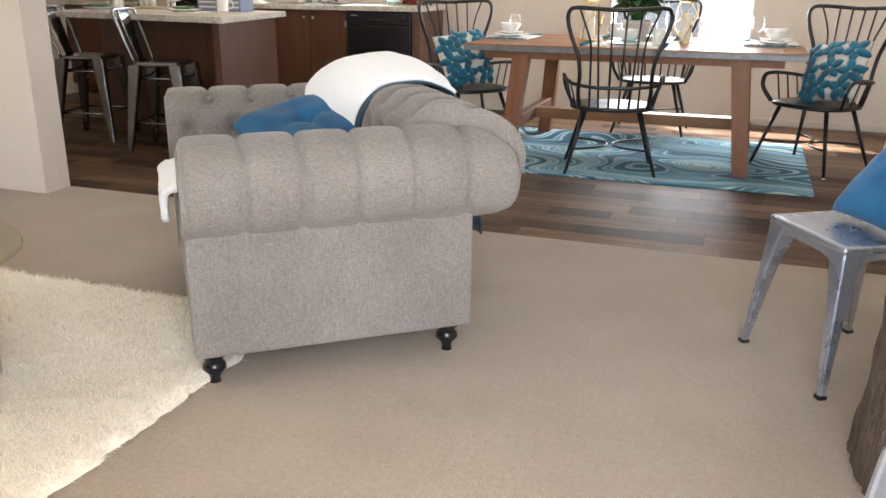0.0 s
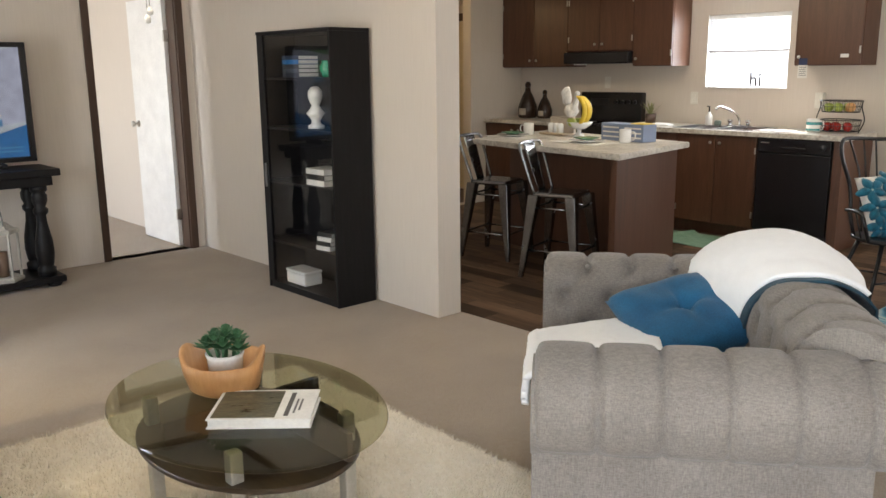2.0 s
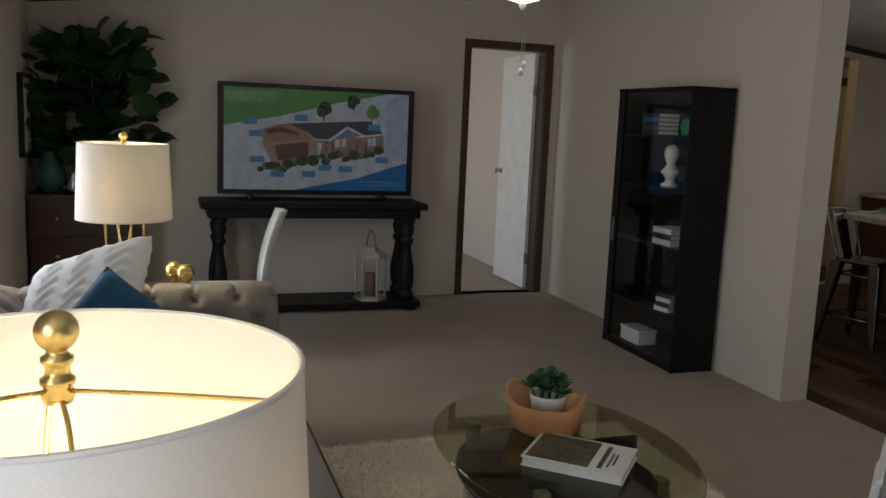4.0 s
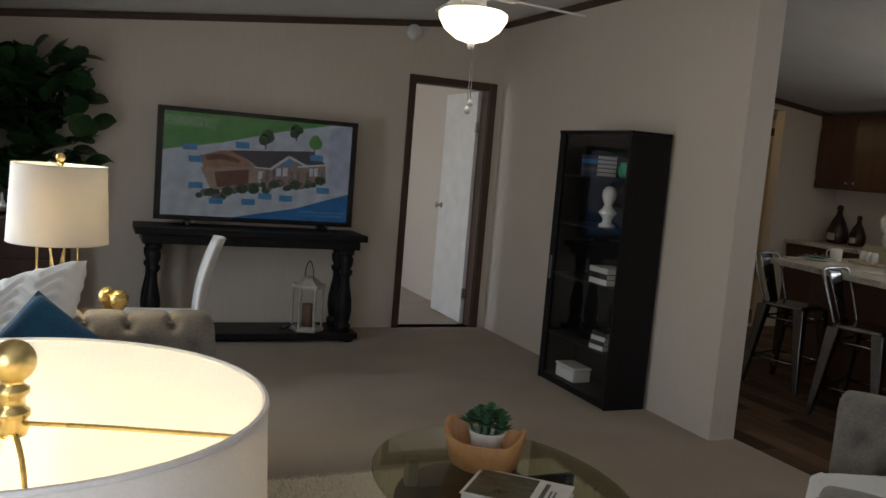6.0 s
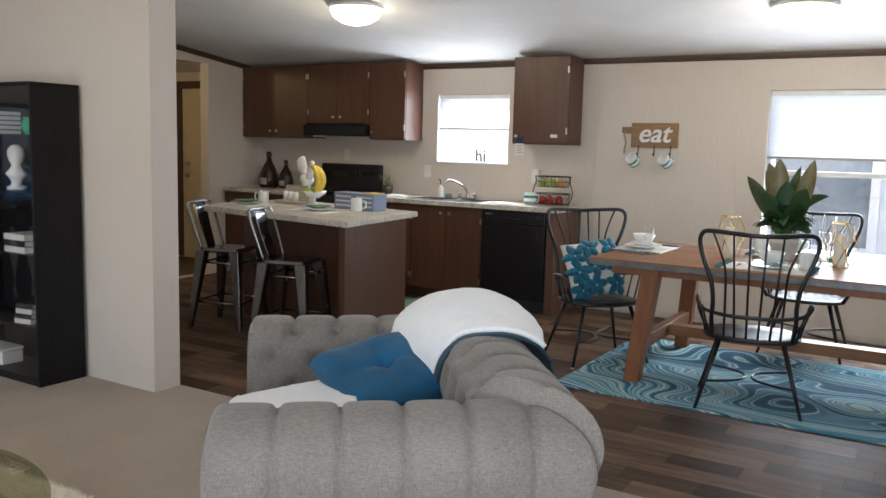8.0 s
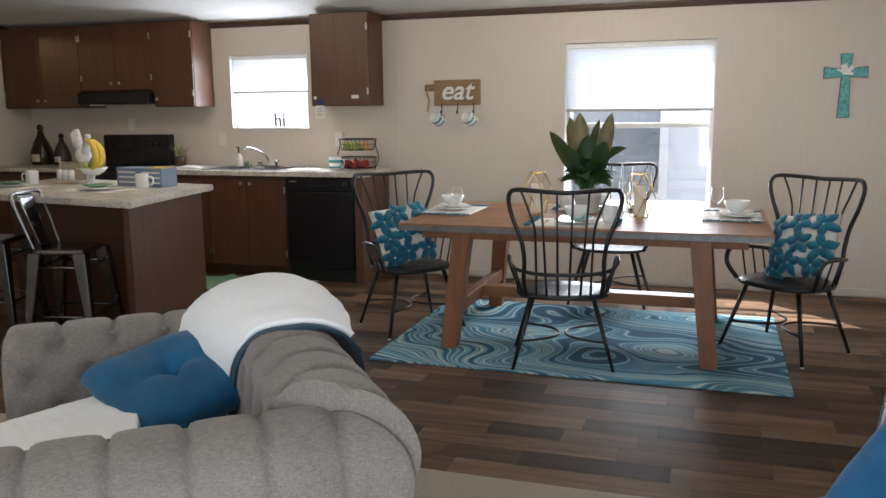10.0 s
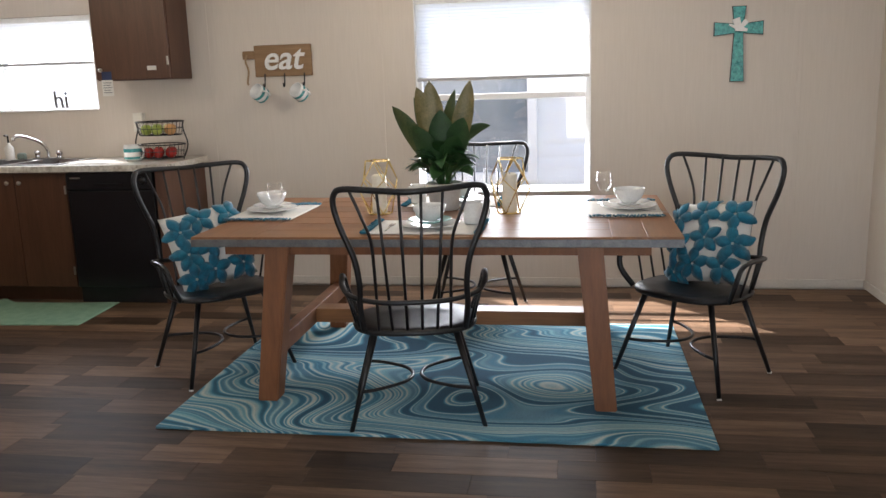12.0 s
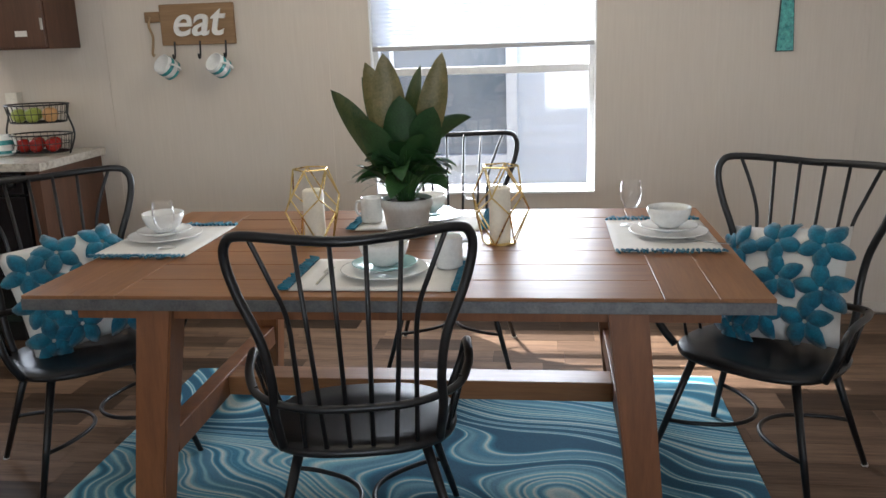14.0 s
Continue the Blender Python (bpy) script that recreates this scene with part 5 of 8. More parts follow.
def bar_stool(x, y, rz, label):
    s = thing("bar_stool", x, y, 0, rz, label, "stool", "bar stools at the island")
    part("seat", boxes((-0.155, 0.155, -0.155, 0.155, 0.575, 0.61), bevel=0.014, seg=3), M_GUN, s, smooth=False)
    for sx in (-1, 1):
        for sy in (-1, 1):
            bm = bmesh.new()
            lo, hi = Vector((sx * 0.21, sy * 0.21, 0)), Vector((sx * 0.14, sy * 0.14, 0.59))
            r = []
            for c, w in ((lo, 0.032), (hi, 0.075)):
                r.append([bm.verts.new(c + Vector((a * w * 0.5, b * w * 0.5, 0))) for a, b in ((-1, -1), (1, -1), (1, 1), (-1, 1))])
            for i in range(4):
                bm.faces.new((r[0][i], r[0][(i + 1) % 4], r[1][(i + 1) % 4], r[1][i]))
            bm.faces.new(r[0][::-1])
            bm.faces.new(r[1])
            bmesh.ops.bevel(bm, geom=bm.edges[:], offset=0.004, segments=2, affect='EDGES')
            part("leg", bm, M_GUN, s)
    for z, k in ((0.2, 0.186), (0.5, 0.15)):
        for a, b in (((-k, -k), (k, -k)), ((k, -k), (k, k)), ((k, k), (-k, k)), ((-k, k), (-k, -k))):
            part("rung", cyl(bmesh.new(), (*a, z), (*b, z), 0.008, 0.008, 8), M_GUN, s, smooth=True)
    pts = spline([(-0.15, -0.14, 0.60), (-0.165, -0.20, 0.78), (-0.17, -0.245, 0.91), (-0.14, -0.26, 0.945), (0, -0.268, 0.95), (0.14, -0.26, 0.945), (0.17, -0.245, 0.91), (0.165, -0.20, 0.78), (0.15, -0.14, 0.60)], 5)
    part("back_frame", tube(bmesh.new(), pts, 0.011, 8), M_GUN, s, smooth=True)
    part("back_splat", sheet(lambda u, v: ((u - 0.5) * (0.11 + 0.06 * v), -0.15 - 0.115 * v - 0.004 * math.cos((u - 0.5) * 3), 0.60 + 0.345 * v), 6, 8, 0.003), M_GUN, s, smooth=True)


bar_stool(-0.98, 1.53, -75, "galvanised metal bar stool with low back at the island")
bar_stool(-0.18, 1.35, -75, "galvanised metal bar stool with low back at the island")

ZI = 0.9125
for x, y in ((-1.12, 1.86), (-0.32, 1.80)):
    m = part("placemat", sheet(lambda u, v: ((u - 0.5) * 0.44, (v - 0.5) * 0.32, 0.001 + 0.001 * noise.noise(Vector((u * 4, v * 4, x)))), 10, 8, -0.002), M_CLOTH, smooth=True)
    m.matrix_basis = pose(x, y, ZI + 0.002, 0, 0, -9.5)
    tagged(m, "white placemat on the island top", "placemat", "island placemats")
    dish("island_plate", x, y, ZI + 0.0055, PLATE, M_CERAMIC, "white plate on the island placemat", "plate", "island plates")
    dish("green_plate", x, y, ZI + 0.0235, SMALL, plain("sage_glaze", (0.12, 0.25, 0.17), 0.25), "sage green salad plate on a white plate", "plate", "island plates")
mug("mug", -1.16, 2.10, ZI, 200, M_CERAMIC, "plain white mug on the island", 0.045, 0.10, "white mugs")
mug("mug", -0.10, 1.98, ZI, 20, M_CERAMIC, "plain white mug on the island", 0.045, 0.10, "white mugs")
hold = thing("napkin_holder", -0.98, 2.25, ZI, -9.5, "pale wooden caddy with white shakers", "caddy")
part("back_board", boxes((-0.15, 0.15, 0.06, 0.075, 0, 0.15), bevel=0.02), plain("pale_wood", (0.55, 0.47, 0.38), 0.6), hold)
part("tray", boxes((-0.15, 0.15, -0.07, 0.06, 0, 0.02), bevel=0.006), plain("pale_wood2", (0.5, 0.4, 0.28), 0.6), hold)
for xx in (-0.06, 0.0, 0.06):
    part("shaker", lathe(bmesh.new(), [(0, 0.02), (0.026, 0.02), (0.026, 0.085), (0.018, 0.1), (0, 0.1)], 16, xx, -0.01), M_CERAMIC, hold, smooth=True)
box_ = thing("leaflet_box", -0.20, 2.16, ZI, -9.5, "slate-blue cardboard box with white print on the island", "box")
part("carton", boxes((-0.22, 0.22, -0.07, 0.07, 0, 0.13), bevel=0.003), plain("slate_card", (0.20, 0.25, 0.36), 0.6), box_)
for zz in (0.03, 0.065, 0.1):
    part("print_bar", boxes((-0.2, -0.03, -0.0715, -0.0702, zz - 0.006, zz + 0.006)), M_CLOTH, box_)
    part("print_bar", boxes((0.03, 0.2, -0.0715, -0.0702, zz - 0.006, zz + 0.006)), M_CLOTH, box_)
part("yellow_tab", boxes((0.08, 0.21, -0.06, 0.06, 0.1302, 0.137)), plain("yellow_card", (0.6, 0.45, 0.08), 0.6), box_)

M_BANANA = surface("banana_skin", (0.62, 0.42, 0.03), (0.78, 0.58, 0.06), 14, 90, 0.5, 0, 0.05)
stand = thing("fruit_stand", -0.72, 2.22, ZI, 0, "white footed bowl holding bananas and green apples", "bowl")
part("foot", lathe(bmesh.new(), [(0, 0), (0.055, 0), (0.05, 0.01), (0.015, 0.03), (0.02, 0.06), (0, 0.06)], 20), M_CERAMIC, stand, smooth=True)
part("dish", lathe(bmesh.new(), [(0, 0.061), (0.05, 0.064), (0.095, 0.095), (0.11, 0.12), (0.105, 0.12), (0.09, 0.1), (0.045, 0.075), (0, 0.072)], 24), M_CERAMIC, stand, smooth=True)
bn = thing("banana_bunch", -0.70, 2.19, ZI + 0.12, 20, "bunch of ripe yellow bananas in the footed bowl", "bananas")
for i in range(4):
    a = radians(-30 + i * 22)
    ctrl = []
    for q in range(7):
        th = radians(-55 + q * 22)
        ctrl.append((0.13 * math.cos(th) * math.cos(a) - 0.04, 0.13 * math.cos(th) * math.sin(a) - 0.02, 0.09 + 0.12 * math.sin(th)))
    part("banana", tube(bmesh.new(), spline(ctrl, 3), [0.006, 0.012] + [0.019] * 14 + [0.014, 0.008, 0.006], 8), M_BANANA, bn, smooth=True)
for dx, dy in ((-0.075, -0.02), (-0.05, 0.05), (-0.02, -0.07)):
    fruit(-0.72 + dx * 0.9, 2.22 + dy, ZI + 0.085, 0.036, M_GREENAP, "green_apple", "green apple in the footed bowl")
M_STRIPE = surface("striped_white", (0.35, 0.34, 0.33), (0.85, 0.84, 0.82), 3, 30, 0.6, 0, 0.1, stretch=(6, 6, 0.3))
ro = new("rooster_figure")
bm = bmesh.new()
lathe(bm, [(0, 0), (0.05, 0), (0.045, 0.012), (0.012, 0.02), (0.012, 0.13), (0.035, 0.15), (0.062, 0.19), (0.05, 0.235), (0.022, 0.25), (0, 0.252)], 18)
tube(bm, spline([(0.03, 0, 0.22), (0.07, 0, 0.26), (0.095, 0, 0.32), (0.10, 0, 0.36)], 5), [0.04, 0.037, 0.034, 0.031, 0.029, 0.027, 0.025, 0.024, 0.023, 0.022, 0.021, 0.022, 0.023, 0.022, 0.018, 0.01], 10)
tube(bm, spline([(-0.02, 0, 0.2), (-0.07, 0, 0.26), (-0.11, 0, 0.34), (-0.14, 0, 0.37), (-0.16, 0, 0.34)], 5), [0.03] * 6 + [0.045] * 8 + [0.035, 0.03, 0.028, 0.025, 0.02, 0.012, 0.008], 10, flat=0.4)
bpy.data.objects.remove(ro)
ro = part("rooster_figure", bm, M_STRIPE, smooth=True)
ro.matrix_basis = pose(-0.93, 2.38, ZI, 0, 0, -25)
tagged(ro, "white striped rooster figure on the island", "ornament")

mat_g = part("kitchen_mat", sheet(lambda u, v: ((u - 0.5) * 1.25, (v - 0.5) * 0.52, 0.004 + 0.012 * max(0, noise.noise(Vector((u * 3.5, v * 2.0, 4)))) + 0.03 * math.exp(-((u - 0.25 - 0.1 * v) / 0.03) ** 2) * (v > 0.4)), 50, 20, -0.004), surface("sage_rug", (0.16, 0.30, 0.21), (0.25, 0.40, 0.29), 16, 200, 0.95, 0, 0.6), smooth=True)
mat_g.matrix_basis = pose(-0.12, 3.13, 0.0, 0, 0, 3)
tagged(mat_g, "rumpled sage green mat on the kitchen floor", "mat")


# ---- ceiling lamps ----
M_DOME = glow("lit_dome", (1.0, 0.86, 0.62), 2.2)
for x, y in ((-0.18, 2.05), (2.85, 2.72)):
    z = ceil_z(y)
    l = thing("ceiling_lamp", x, y, z, 0, "lit flush dome lamp on the sloping ceiling", "lamp", "ceiling lamps")
    part("base", lathe(bmesh.new(), [(0, 0.03), (0.12, 0.03), (0.205, -0.005), (0.205, -0.02), (0.19, -0.026), (0, -0.026)], 32), M_WHITE, l, smooth=True)
    d = part("dome", lathe(bmesh.new(), [(0.19, -0.026), (0.192, -0.045), (0.165, -0.09), (0.11, -0.125), (0.04, -0.142), (0, -0.143)], 32), M_DOME, l, "glowing frosted dome", smooth=True)
    d.visible_shadow = False
    bulb("ceiling_bulb", x, y, z - 0.08, 2.4, (1.0, 0.82, 0.56), 0.1)

# ---- living room ----
def tuft_height(s, q, P, Q, q_last, amp):
    """Pits at the buttons with soft folds between them; above the last row thin seams run over the roll."""
    if q < q_last + 0.02:
        k = 1.0
        for qi in (1, 2, 3):
            off = 0.5 * (qi % 2)
            m = round(s / P - off) + off
            d = math.hypot(s - m * P, q - qi * Q / 2)
            k -= 0.95 * math.exp(-(d / 0.026) ** 2)
        for a in (s / P + q / Q, s / P - q / Q):
            k *= 1 - 0.16 * math.exp(-P * abs(a - round(a)) / 0.012)
    else:
        k = 1.0
    if q > q_last - 0.03:
        a = s / P + q_last / Q
        d = P * abs(a - round(a))
        f = min(1.0, (q - q_last + 0.03) / 0.05)
        k *= 1 - f * (0.6 * math.exp(-d / 0.007) + 0.07 * (1 - abs(math.sin(math.pi * a))))
    return amp * k


PROFILE = spline([(0.0, 0, 0.40), (0.0, 0, 0.50), (0.0, 0, 0.60), (0.015, 0, 0.675), (0.06, 0, 0.728), (0.125, 0, 0.745), (0.20, 0, 0.735), (0.265, 0, 0.69), (0.29, 0, 0.615), (0.274, 0, 0.54), (0.235, 0, 0.495)], 4)


def chesterfield(x, y, rz, half, label, arms=(-1, 1), seats=1, depth=0.24, front=-0.44, lift=0.0, solid=None):
    """A tufted roll-arm sofa; its back is on the +x side, its length runs along y; half is the inner half width."""
    c = thing("sofa", x, y, 0, rz, label, "sofa", "grey tufted sofas")
    lens = [0.0]
    for a, b in zip(PROFILE, PROFILE[1:]):
        lens.append(lens[-1] + (b - a).length)
    P, Q, qb = 0.165, 0.22, 0.33

    def sweep(name, p0, p1, out, m0, m1):
        """One run of the padded roll from p0 to p1; out points outwards; m0, m1 shift the ends along the run as the roll goes outwards (mitres)."""
        p0, p1, out = Vector(p0), Vector(p1), Vector(out)
        run = (p1 - p0).normalized()
        L = (p1 - p0).length
        nu = max(24, int(L / 0.0068))
        k = len(PROFILE)
        bm = bmesh.new()
        g = []
        for i in range(nu + 1):
            u = i / nu
            row = []
            for j, pr in enumerate(PROFILE):
                o = pr.x
                s0, s1 = m0 * o, L + m1 * o
                s = s0 + (s1 - s0) * u
                t = (PROFILE[min(j + 1, k - 1)] - PROFILE[max(j - 1, 0)]).normalized()
                nx, nz = -t.z, t.x
                edge = min(1.0, j / 3.0, (k - 1 - j) / 3.0)
                h = tuft_height(s + P * 0.5, lens[j], P, Q, qb, 0.044) - 0.03
                h = h * (edge if j < 4 else max(edge, 0.35))
                rise = -0.022 if name == "arm" else lift * max(0, min(1, (lens[j] / 0.3)))
                pos = p0 + run * s + out * (o + nx * h) + Vector((0, 0, pr.z + nz * h + rise))
                row.append(bm.verts.new(pos))
            g.append(row)
        for i in range(nu):
            for j in range(k - 1):
                bm.faces.new((g[i][j], g[i][j + 1], g[i + 1][j + 1], g[i + 1][j]))
        for row in (g[0], g[-1]):
            base = [bm.verts.new(row[-1].co + Vector((0, 0, -0.005)))]
            bm.faces.new(row)
            bmesh.ops.delete(bm, geom=base, context='VERTS')
        bmesh.ops.recalc_face_normals(bm, faces=bm.faces)
        ob = part(name, bm, M_FABRIC, c)
        for f in ob.data.polygons:
            f.use_smooth = len(f.vertices) == 4
        # buttons
        for qi in range(0, 4):
            q = qi * Q / 2
            if q < 0.05 or q > qb + 0.01:
                continue
            j = min(range(k), key=lambda a: abs(lens[a] - q))
            pr = PROFILE[j]
            t = (PROFILE[min(j + 1, k - 1)] - PROFILE[max(j - 1, 0)]).normalized()
            nx, nz = -t.z, t.x
            n0 = int(L / P) + 3
            for m in range(-2, n0):
                s = (m + (0.5 if qi % 2 else 0.0)) * P - P * 0.5
                if s < m0 * pr.x + 0.03 or s > L + m1 * pr.x - 0.03:
                    continue
                pos = p0 + run * s + out * (pr.x - nx * 0.024) + Vector((0, 0, pr.z - nz * 0.024))
                b = lathe(bmesh.new(), [(0, 0.006), (0.008, 0.005), (0.0115, 0.0), (0.009, -0.004)], 10)
                bo = part("button", b, M_FABRIC, ob, smooth=True)
                d = out * nx + Vector((0, 0, nz))
                bo.matrix_basis = Matrix.Translation(pos) @ d.to_track_quat('Z', 'Y').to_matrix().to_4x4()
        return ob

    sweep("backrest", (depth, -half, 0), (depth, half, 0), (1, 0, 0), -1.0 if -1 in arms else 0.0, 1.0 if 1 in arms else 0.0)
    for s in arms:
        sweep("arm", (front, s * half, 0), (depth, s * half, 0), (0, s, 0), 0.0, 1.0)
    w0 = -(half + 0.235) if -1 in arms else -half
    w1 = (half + 0.235) if 1 in arms else half
    back = solid or depth + 0.225
    part("base", boxes((front + 0.0, back, w0 + 0.003, w1 - 0.003, 0.10, 0.30), bevel=0.012), M_FABRIC, c)
    # outside panels under the roll
    part("back_panel", boxes((back - 0.06, back + 0.004, w0, w1, 0.102, 0.56), bevel=0.01), M_FABRIC, c)
    for s in arms:
        a, b = sorted((s * (half + 0.02), s * (half + 0.239)))
        part("arm_panel", boxes((front - 0.004, back + 0.003, a, b, 0.101, 0.565), bevel=0.01), M_FABRIC, c)
        # scroll front of the arm
        bm = bmesh.new()
        fv = [bm.verts.new((front - 0.006, s * (half + 0.012 + p.x * 0.95), p.z * 0.94)) for p in PROFILE]
        bv = [bm.verts.new((front + 0.02, s * (half + 0.012 + p.x * 0.95), p.z * 0.94)) for p in PROFILE]
        bm.faces.new(fv)
        for i in range(len(fv) - 1):
            bm.faces.new((fv[i], bv[i], bv[i + 1], fv[i + 1]))
        bmesh.ops.recalc_face_normals(bm, faces=bm.faces)
        part("scroll_front", bm, M_FABRIC, c)
    n = seats
    for i in range(n):
        a = w0 + (0.235 if -1 in arms else 0) + i * (2 * half / n)
        b = a + 2 * half / n
        part("seat_cushion", boxes((front - 0.002, depth + 0.01, a + 0.004, b - 0.004, 0.301, 0.455), bevel=0.035, seg=4), M_SEAT, c, smooth=True)
        pts = [(front + 0.004, a + 0.012, 0.44), (front + 0.004, b - 0.012, 0.44)]
        part("piping", tube(bmesh.new(), pts, 0.006, 6), M_PIPE, c)
    legp = [(0, 0.10), (0.036, 0.10), (0.038, 0.085), (0.022, 0.075), (0.034, 0.06), (0.036, 0.045), (0.02, 0.028), (0.015, 0.012), (0.018, 0.0), (0, 0.0)]
    for lx in (front + 0.05, back - 0.06):
        for ly in (w0 + 0.06, w1 - 0.06):
            part("leg", lathe(bmesh.new(), legp[::-1], 18, lx, ly), M_BLACK, c, "black turned leg", smooth=True)
    return c


M_SEAT = surface("seat_velvet", (0.20, 0.18, 0.155), (0.29, 0.26, 0.23), 12, 380, 0.85, 0, 0.4, sheen=0.3)
M_PIPE = plain("dark_piping", (0.06, 0.05, 0.045), 0.8)
chesterfield(2.105, -0.895, 39, 0.435, "small grey linen tufted roll-arm sofa standing askew on the carpet", depth=0.285, front=-0.41, lift=0.04, solid=0.44)
chesterfield(0.93, -3.20, -90, 0.77, "long grey linen tufted sofa along the window wall", arms=(-1,), seats=2, depth=0.50, front=-0.44)

COUCH = pose(2.105, -0.895, 0, 0, 0, 39)


def drape(u, v, y0, y1, off):
    """A throw over the backrest: v from the seat over the roll and down behind, u along the back."""
    n = len(PROFILE)
    k = v * (n + 7)
    if k < n - 1:
        i = min(int(k), n - 2)
        p = PROFILE[i].lerp(PROFILE[i + 1], k - i)
        t = (PROFILE[i + 1] - PROFILE[i]).normalized()
        nx, nz = -t.z, t.x
        if p.z < 0.66 and p.x > 0.2:
            nx, nz = 1.0, 0.0
        x, z = 0.285 + p.x + nx * off, p.z + nz * off + 0.04 * min(1, v * 2.2)
        if p.x > 0.27 or (p.x > 0.2 and p.z < 0.66):
            x = max(x, 0.285 + 0.285 + off * 0.8)
    else:
        e = (k - (n - 1)) / 8
        x, z = 0.285 + 0.29 + off * 0.8 + 0.07 * math.sin(0.5 * math.pi * e), 0.535 - e * 0.36
    yy = y0 + (y1 - y0) * u + (1 - u) * (0.19 * max(0, 1 - v / 0.42) - 0.05 * max(0, (v - 0.42) / 0.58))
    w = u * max(0, 1 - v / 0.40)
    x, z = x - 0.20 * w + 0.04 * min(1, max(0, (v - 0.36) / 0.2)), z + 0.07 * w
    wob = 0.006 * noise.noise(Vector((u * 3.0, v * 5.0, 2.0)))
    return (x + wob, yy + 0.015 * noise.noise(Vector((v * 3, 0.3, u))), z + wob)


def plump(u, v):
    """How far the plush side stands off: thin at its near hem, full towards the far corner."""
    a = math.sin(math.pi * 0.74 * u) ** 1.1
    b = math.sin(math.pi * (0.05 + 0.64 * v)) ** 0.8
    return 0.02 + 0.052 * a * b + 0.008 * noise.noise(Vector((u * 5, v * 7, 4)))


M_NAVY_PILE = surface("navy_pile", (0.004, 0.02, 0.036), (0.012, 0.06, 0.095), 12, 200, 0.85, 0, 0.4, sheen=0.15)
throw = thing("throw_blanket", 2.105, -0.895, 0, 39, "white plush throw with dark blue backing over the sofa back", "blanket")
part("blue_side", sheet(lambda u, v: drape(u, v * 0.93 + 0.05, -0.055, 0.40, 0.014), 34, 60, 0.008), M_NAVY_PILE, throw, "dark navy velvet backing", smooth=True)
fur = sheet(lambda u, v: drape(u, v * 0.51 + 0.07, -0.015, 0.52, plump(u, v)), 90, 110, 0.02)
plush = part("plush_side", fur, M_WHITEFUR, throw, smooth=True)
fluff_rnd = random.Random(4)


def fluff(ob, count, length, parent, seed, name="pile", mat=None):
    """Short curved hairs that stand on a mesh's upper faces."""
    r = random.Random(seed)
    me = ob.data
    polys = [p for p in me.polygons if p.area > 1e-7]
    areas = np.array([p.area for p in polys])
    cum = np.cumsum(areas) / areas.sum()
    verts, faces = [], []
    for _ in range(count):
        p = polys[int(np.searchsorted(cum, r.random()))]
        vs = [me.vertices[i].co for i in p.vertices]
        a, b = r.random(), r.random()
        c = (vs[0] * (1 - a) + vs[1] * a) * (1 - b) + (vs[-1] * (1 - a) + vs[2 % len(vs)] * a) * b
        n = p.normal
        lean = Vector((r.uniform(-1, 1), r.uniform(-1, 1), r.uniform(-1.0, 0.6)))
        side = n.cross(lean).normalized() * 0.0016
        tip = c + (n + lean * 0.9).normalized() * length * r.uniform(0.6, 1.2)
        i = len(verts)
        verts += [c - side, c + side, tip]
        faces.append((i, i + 1, i + 2))
    m2 = bpy.data.meshes.new(name)
    m2.from_pydata([tuple(v) for v in verts], [], faces)
    m2.materials.append(mat or me.materials[0])
    o = new(name, m2)
    o.parent = parent
    return tagged(o, kind="stuff")




def front_throw(u, v):
    """Loose end over the seat and a short way down its front."""
    if v < 0.66:
        e = v / 0.66
        x, z = -0.02 - 0.41 * e, 0.565 + 0.02 * math.sin(math.pi * (0.25 + 0.6 * e)) - 0.075 * e
    else:
        e = (v - 0.66) / 0.34
        x, z = -0.432 - 0.034 * math.sin(math.pi * 0.5 * min(1, e * 4)), 0.502 - e * (0.12 + 0.05 * noise.noise(Vector((u * 7, 2, 2))))
    w = 0.008 * noise.noise(Vector((u * 4, v * 5, 5))) + 0.004 * noise.noise(Vector((u * 25, v * 35, 5)))
    return (x + w, -0.20 + 0.06 * v + 0.46 * u + 0.03 * noise.noise(Vector((v * 2, 1, 3))), z + w)


ft = part("loose_end", sheet(front_throw, 60, 80, 0.022), M_WHITEFUR, throw, smooth=True)

bp = thing("velvet_pillow", 0, 0, 0, 0, "blue velvet pillow with a button-tufted centre on the sofa seat", "pillow")
ax, az = Vector((0.36, 0.16, 0.07)).normalized(), Vector((-0.14, 0.29, 0.10)).normalized()
ay = az.cross(ax).normalized()
bp.matrix_basis = Matrix.Translation((0.03, 0.02, -0.02)) @ COUCH @ Matrix.Translation((0.05, 0.20, 0.615)) @ Matrix((ax, ay, ax.cross(ay))).transposed().to_4x4()


def star_pillow(w, t, n=28):
    bm = puff(w, w, t, n)
    for v in bm.verts:
        r = math.hypot(v.co.x, v.co.z)
        a = math.atan2(v.co.z, v.co.x)
        fold = math.exp(-(r / 0.028) ** 2) + 0.55 * math.exp(-r / 0.07) * abs(math.cos(2 * a)) ** 6
        v.co.y *= 1 - 0.8 * min(1, fold)
    return bm


part("cushion", star_pillow(0.41, 0.15), M_BLUE, bp, smooth=True)
part("button", lathe(bmesh.new(), [(0, -0.01), (0.012, -0.006), (0.014, 0.0), (0.01, 0.006), (0, 0.01)], 12), M_BLUE, bp, smooth=True)

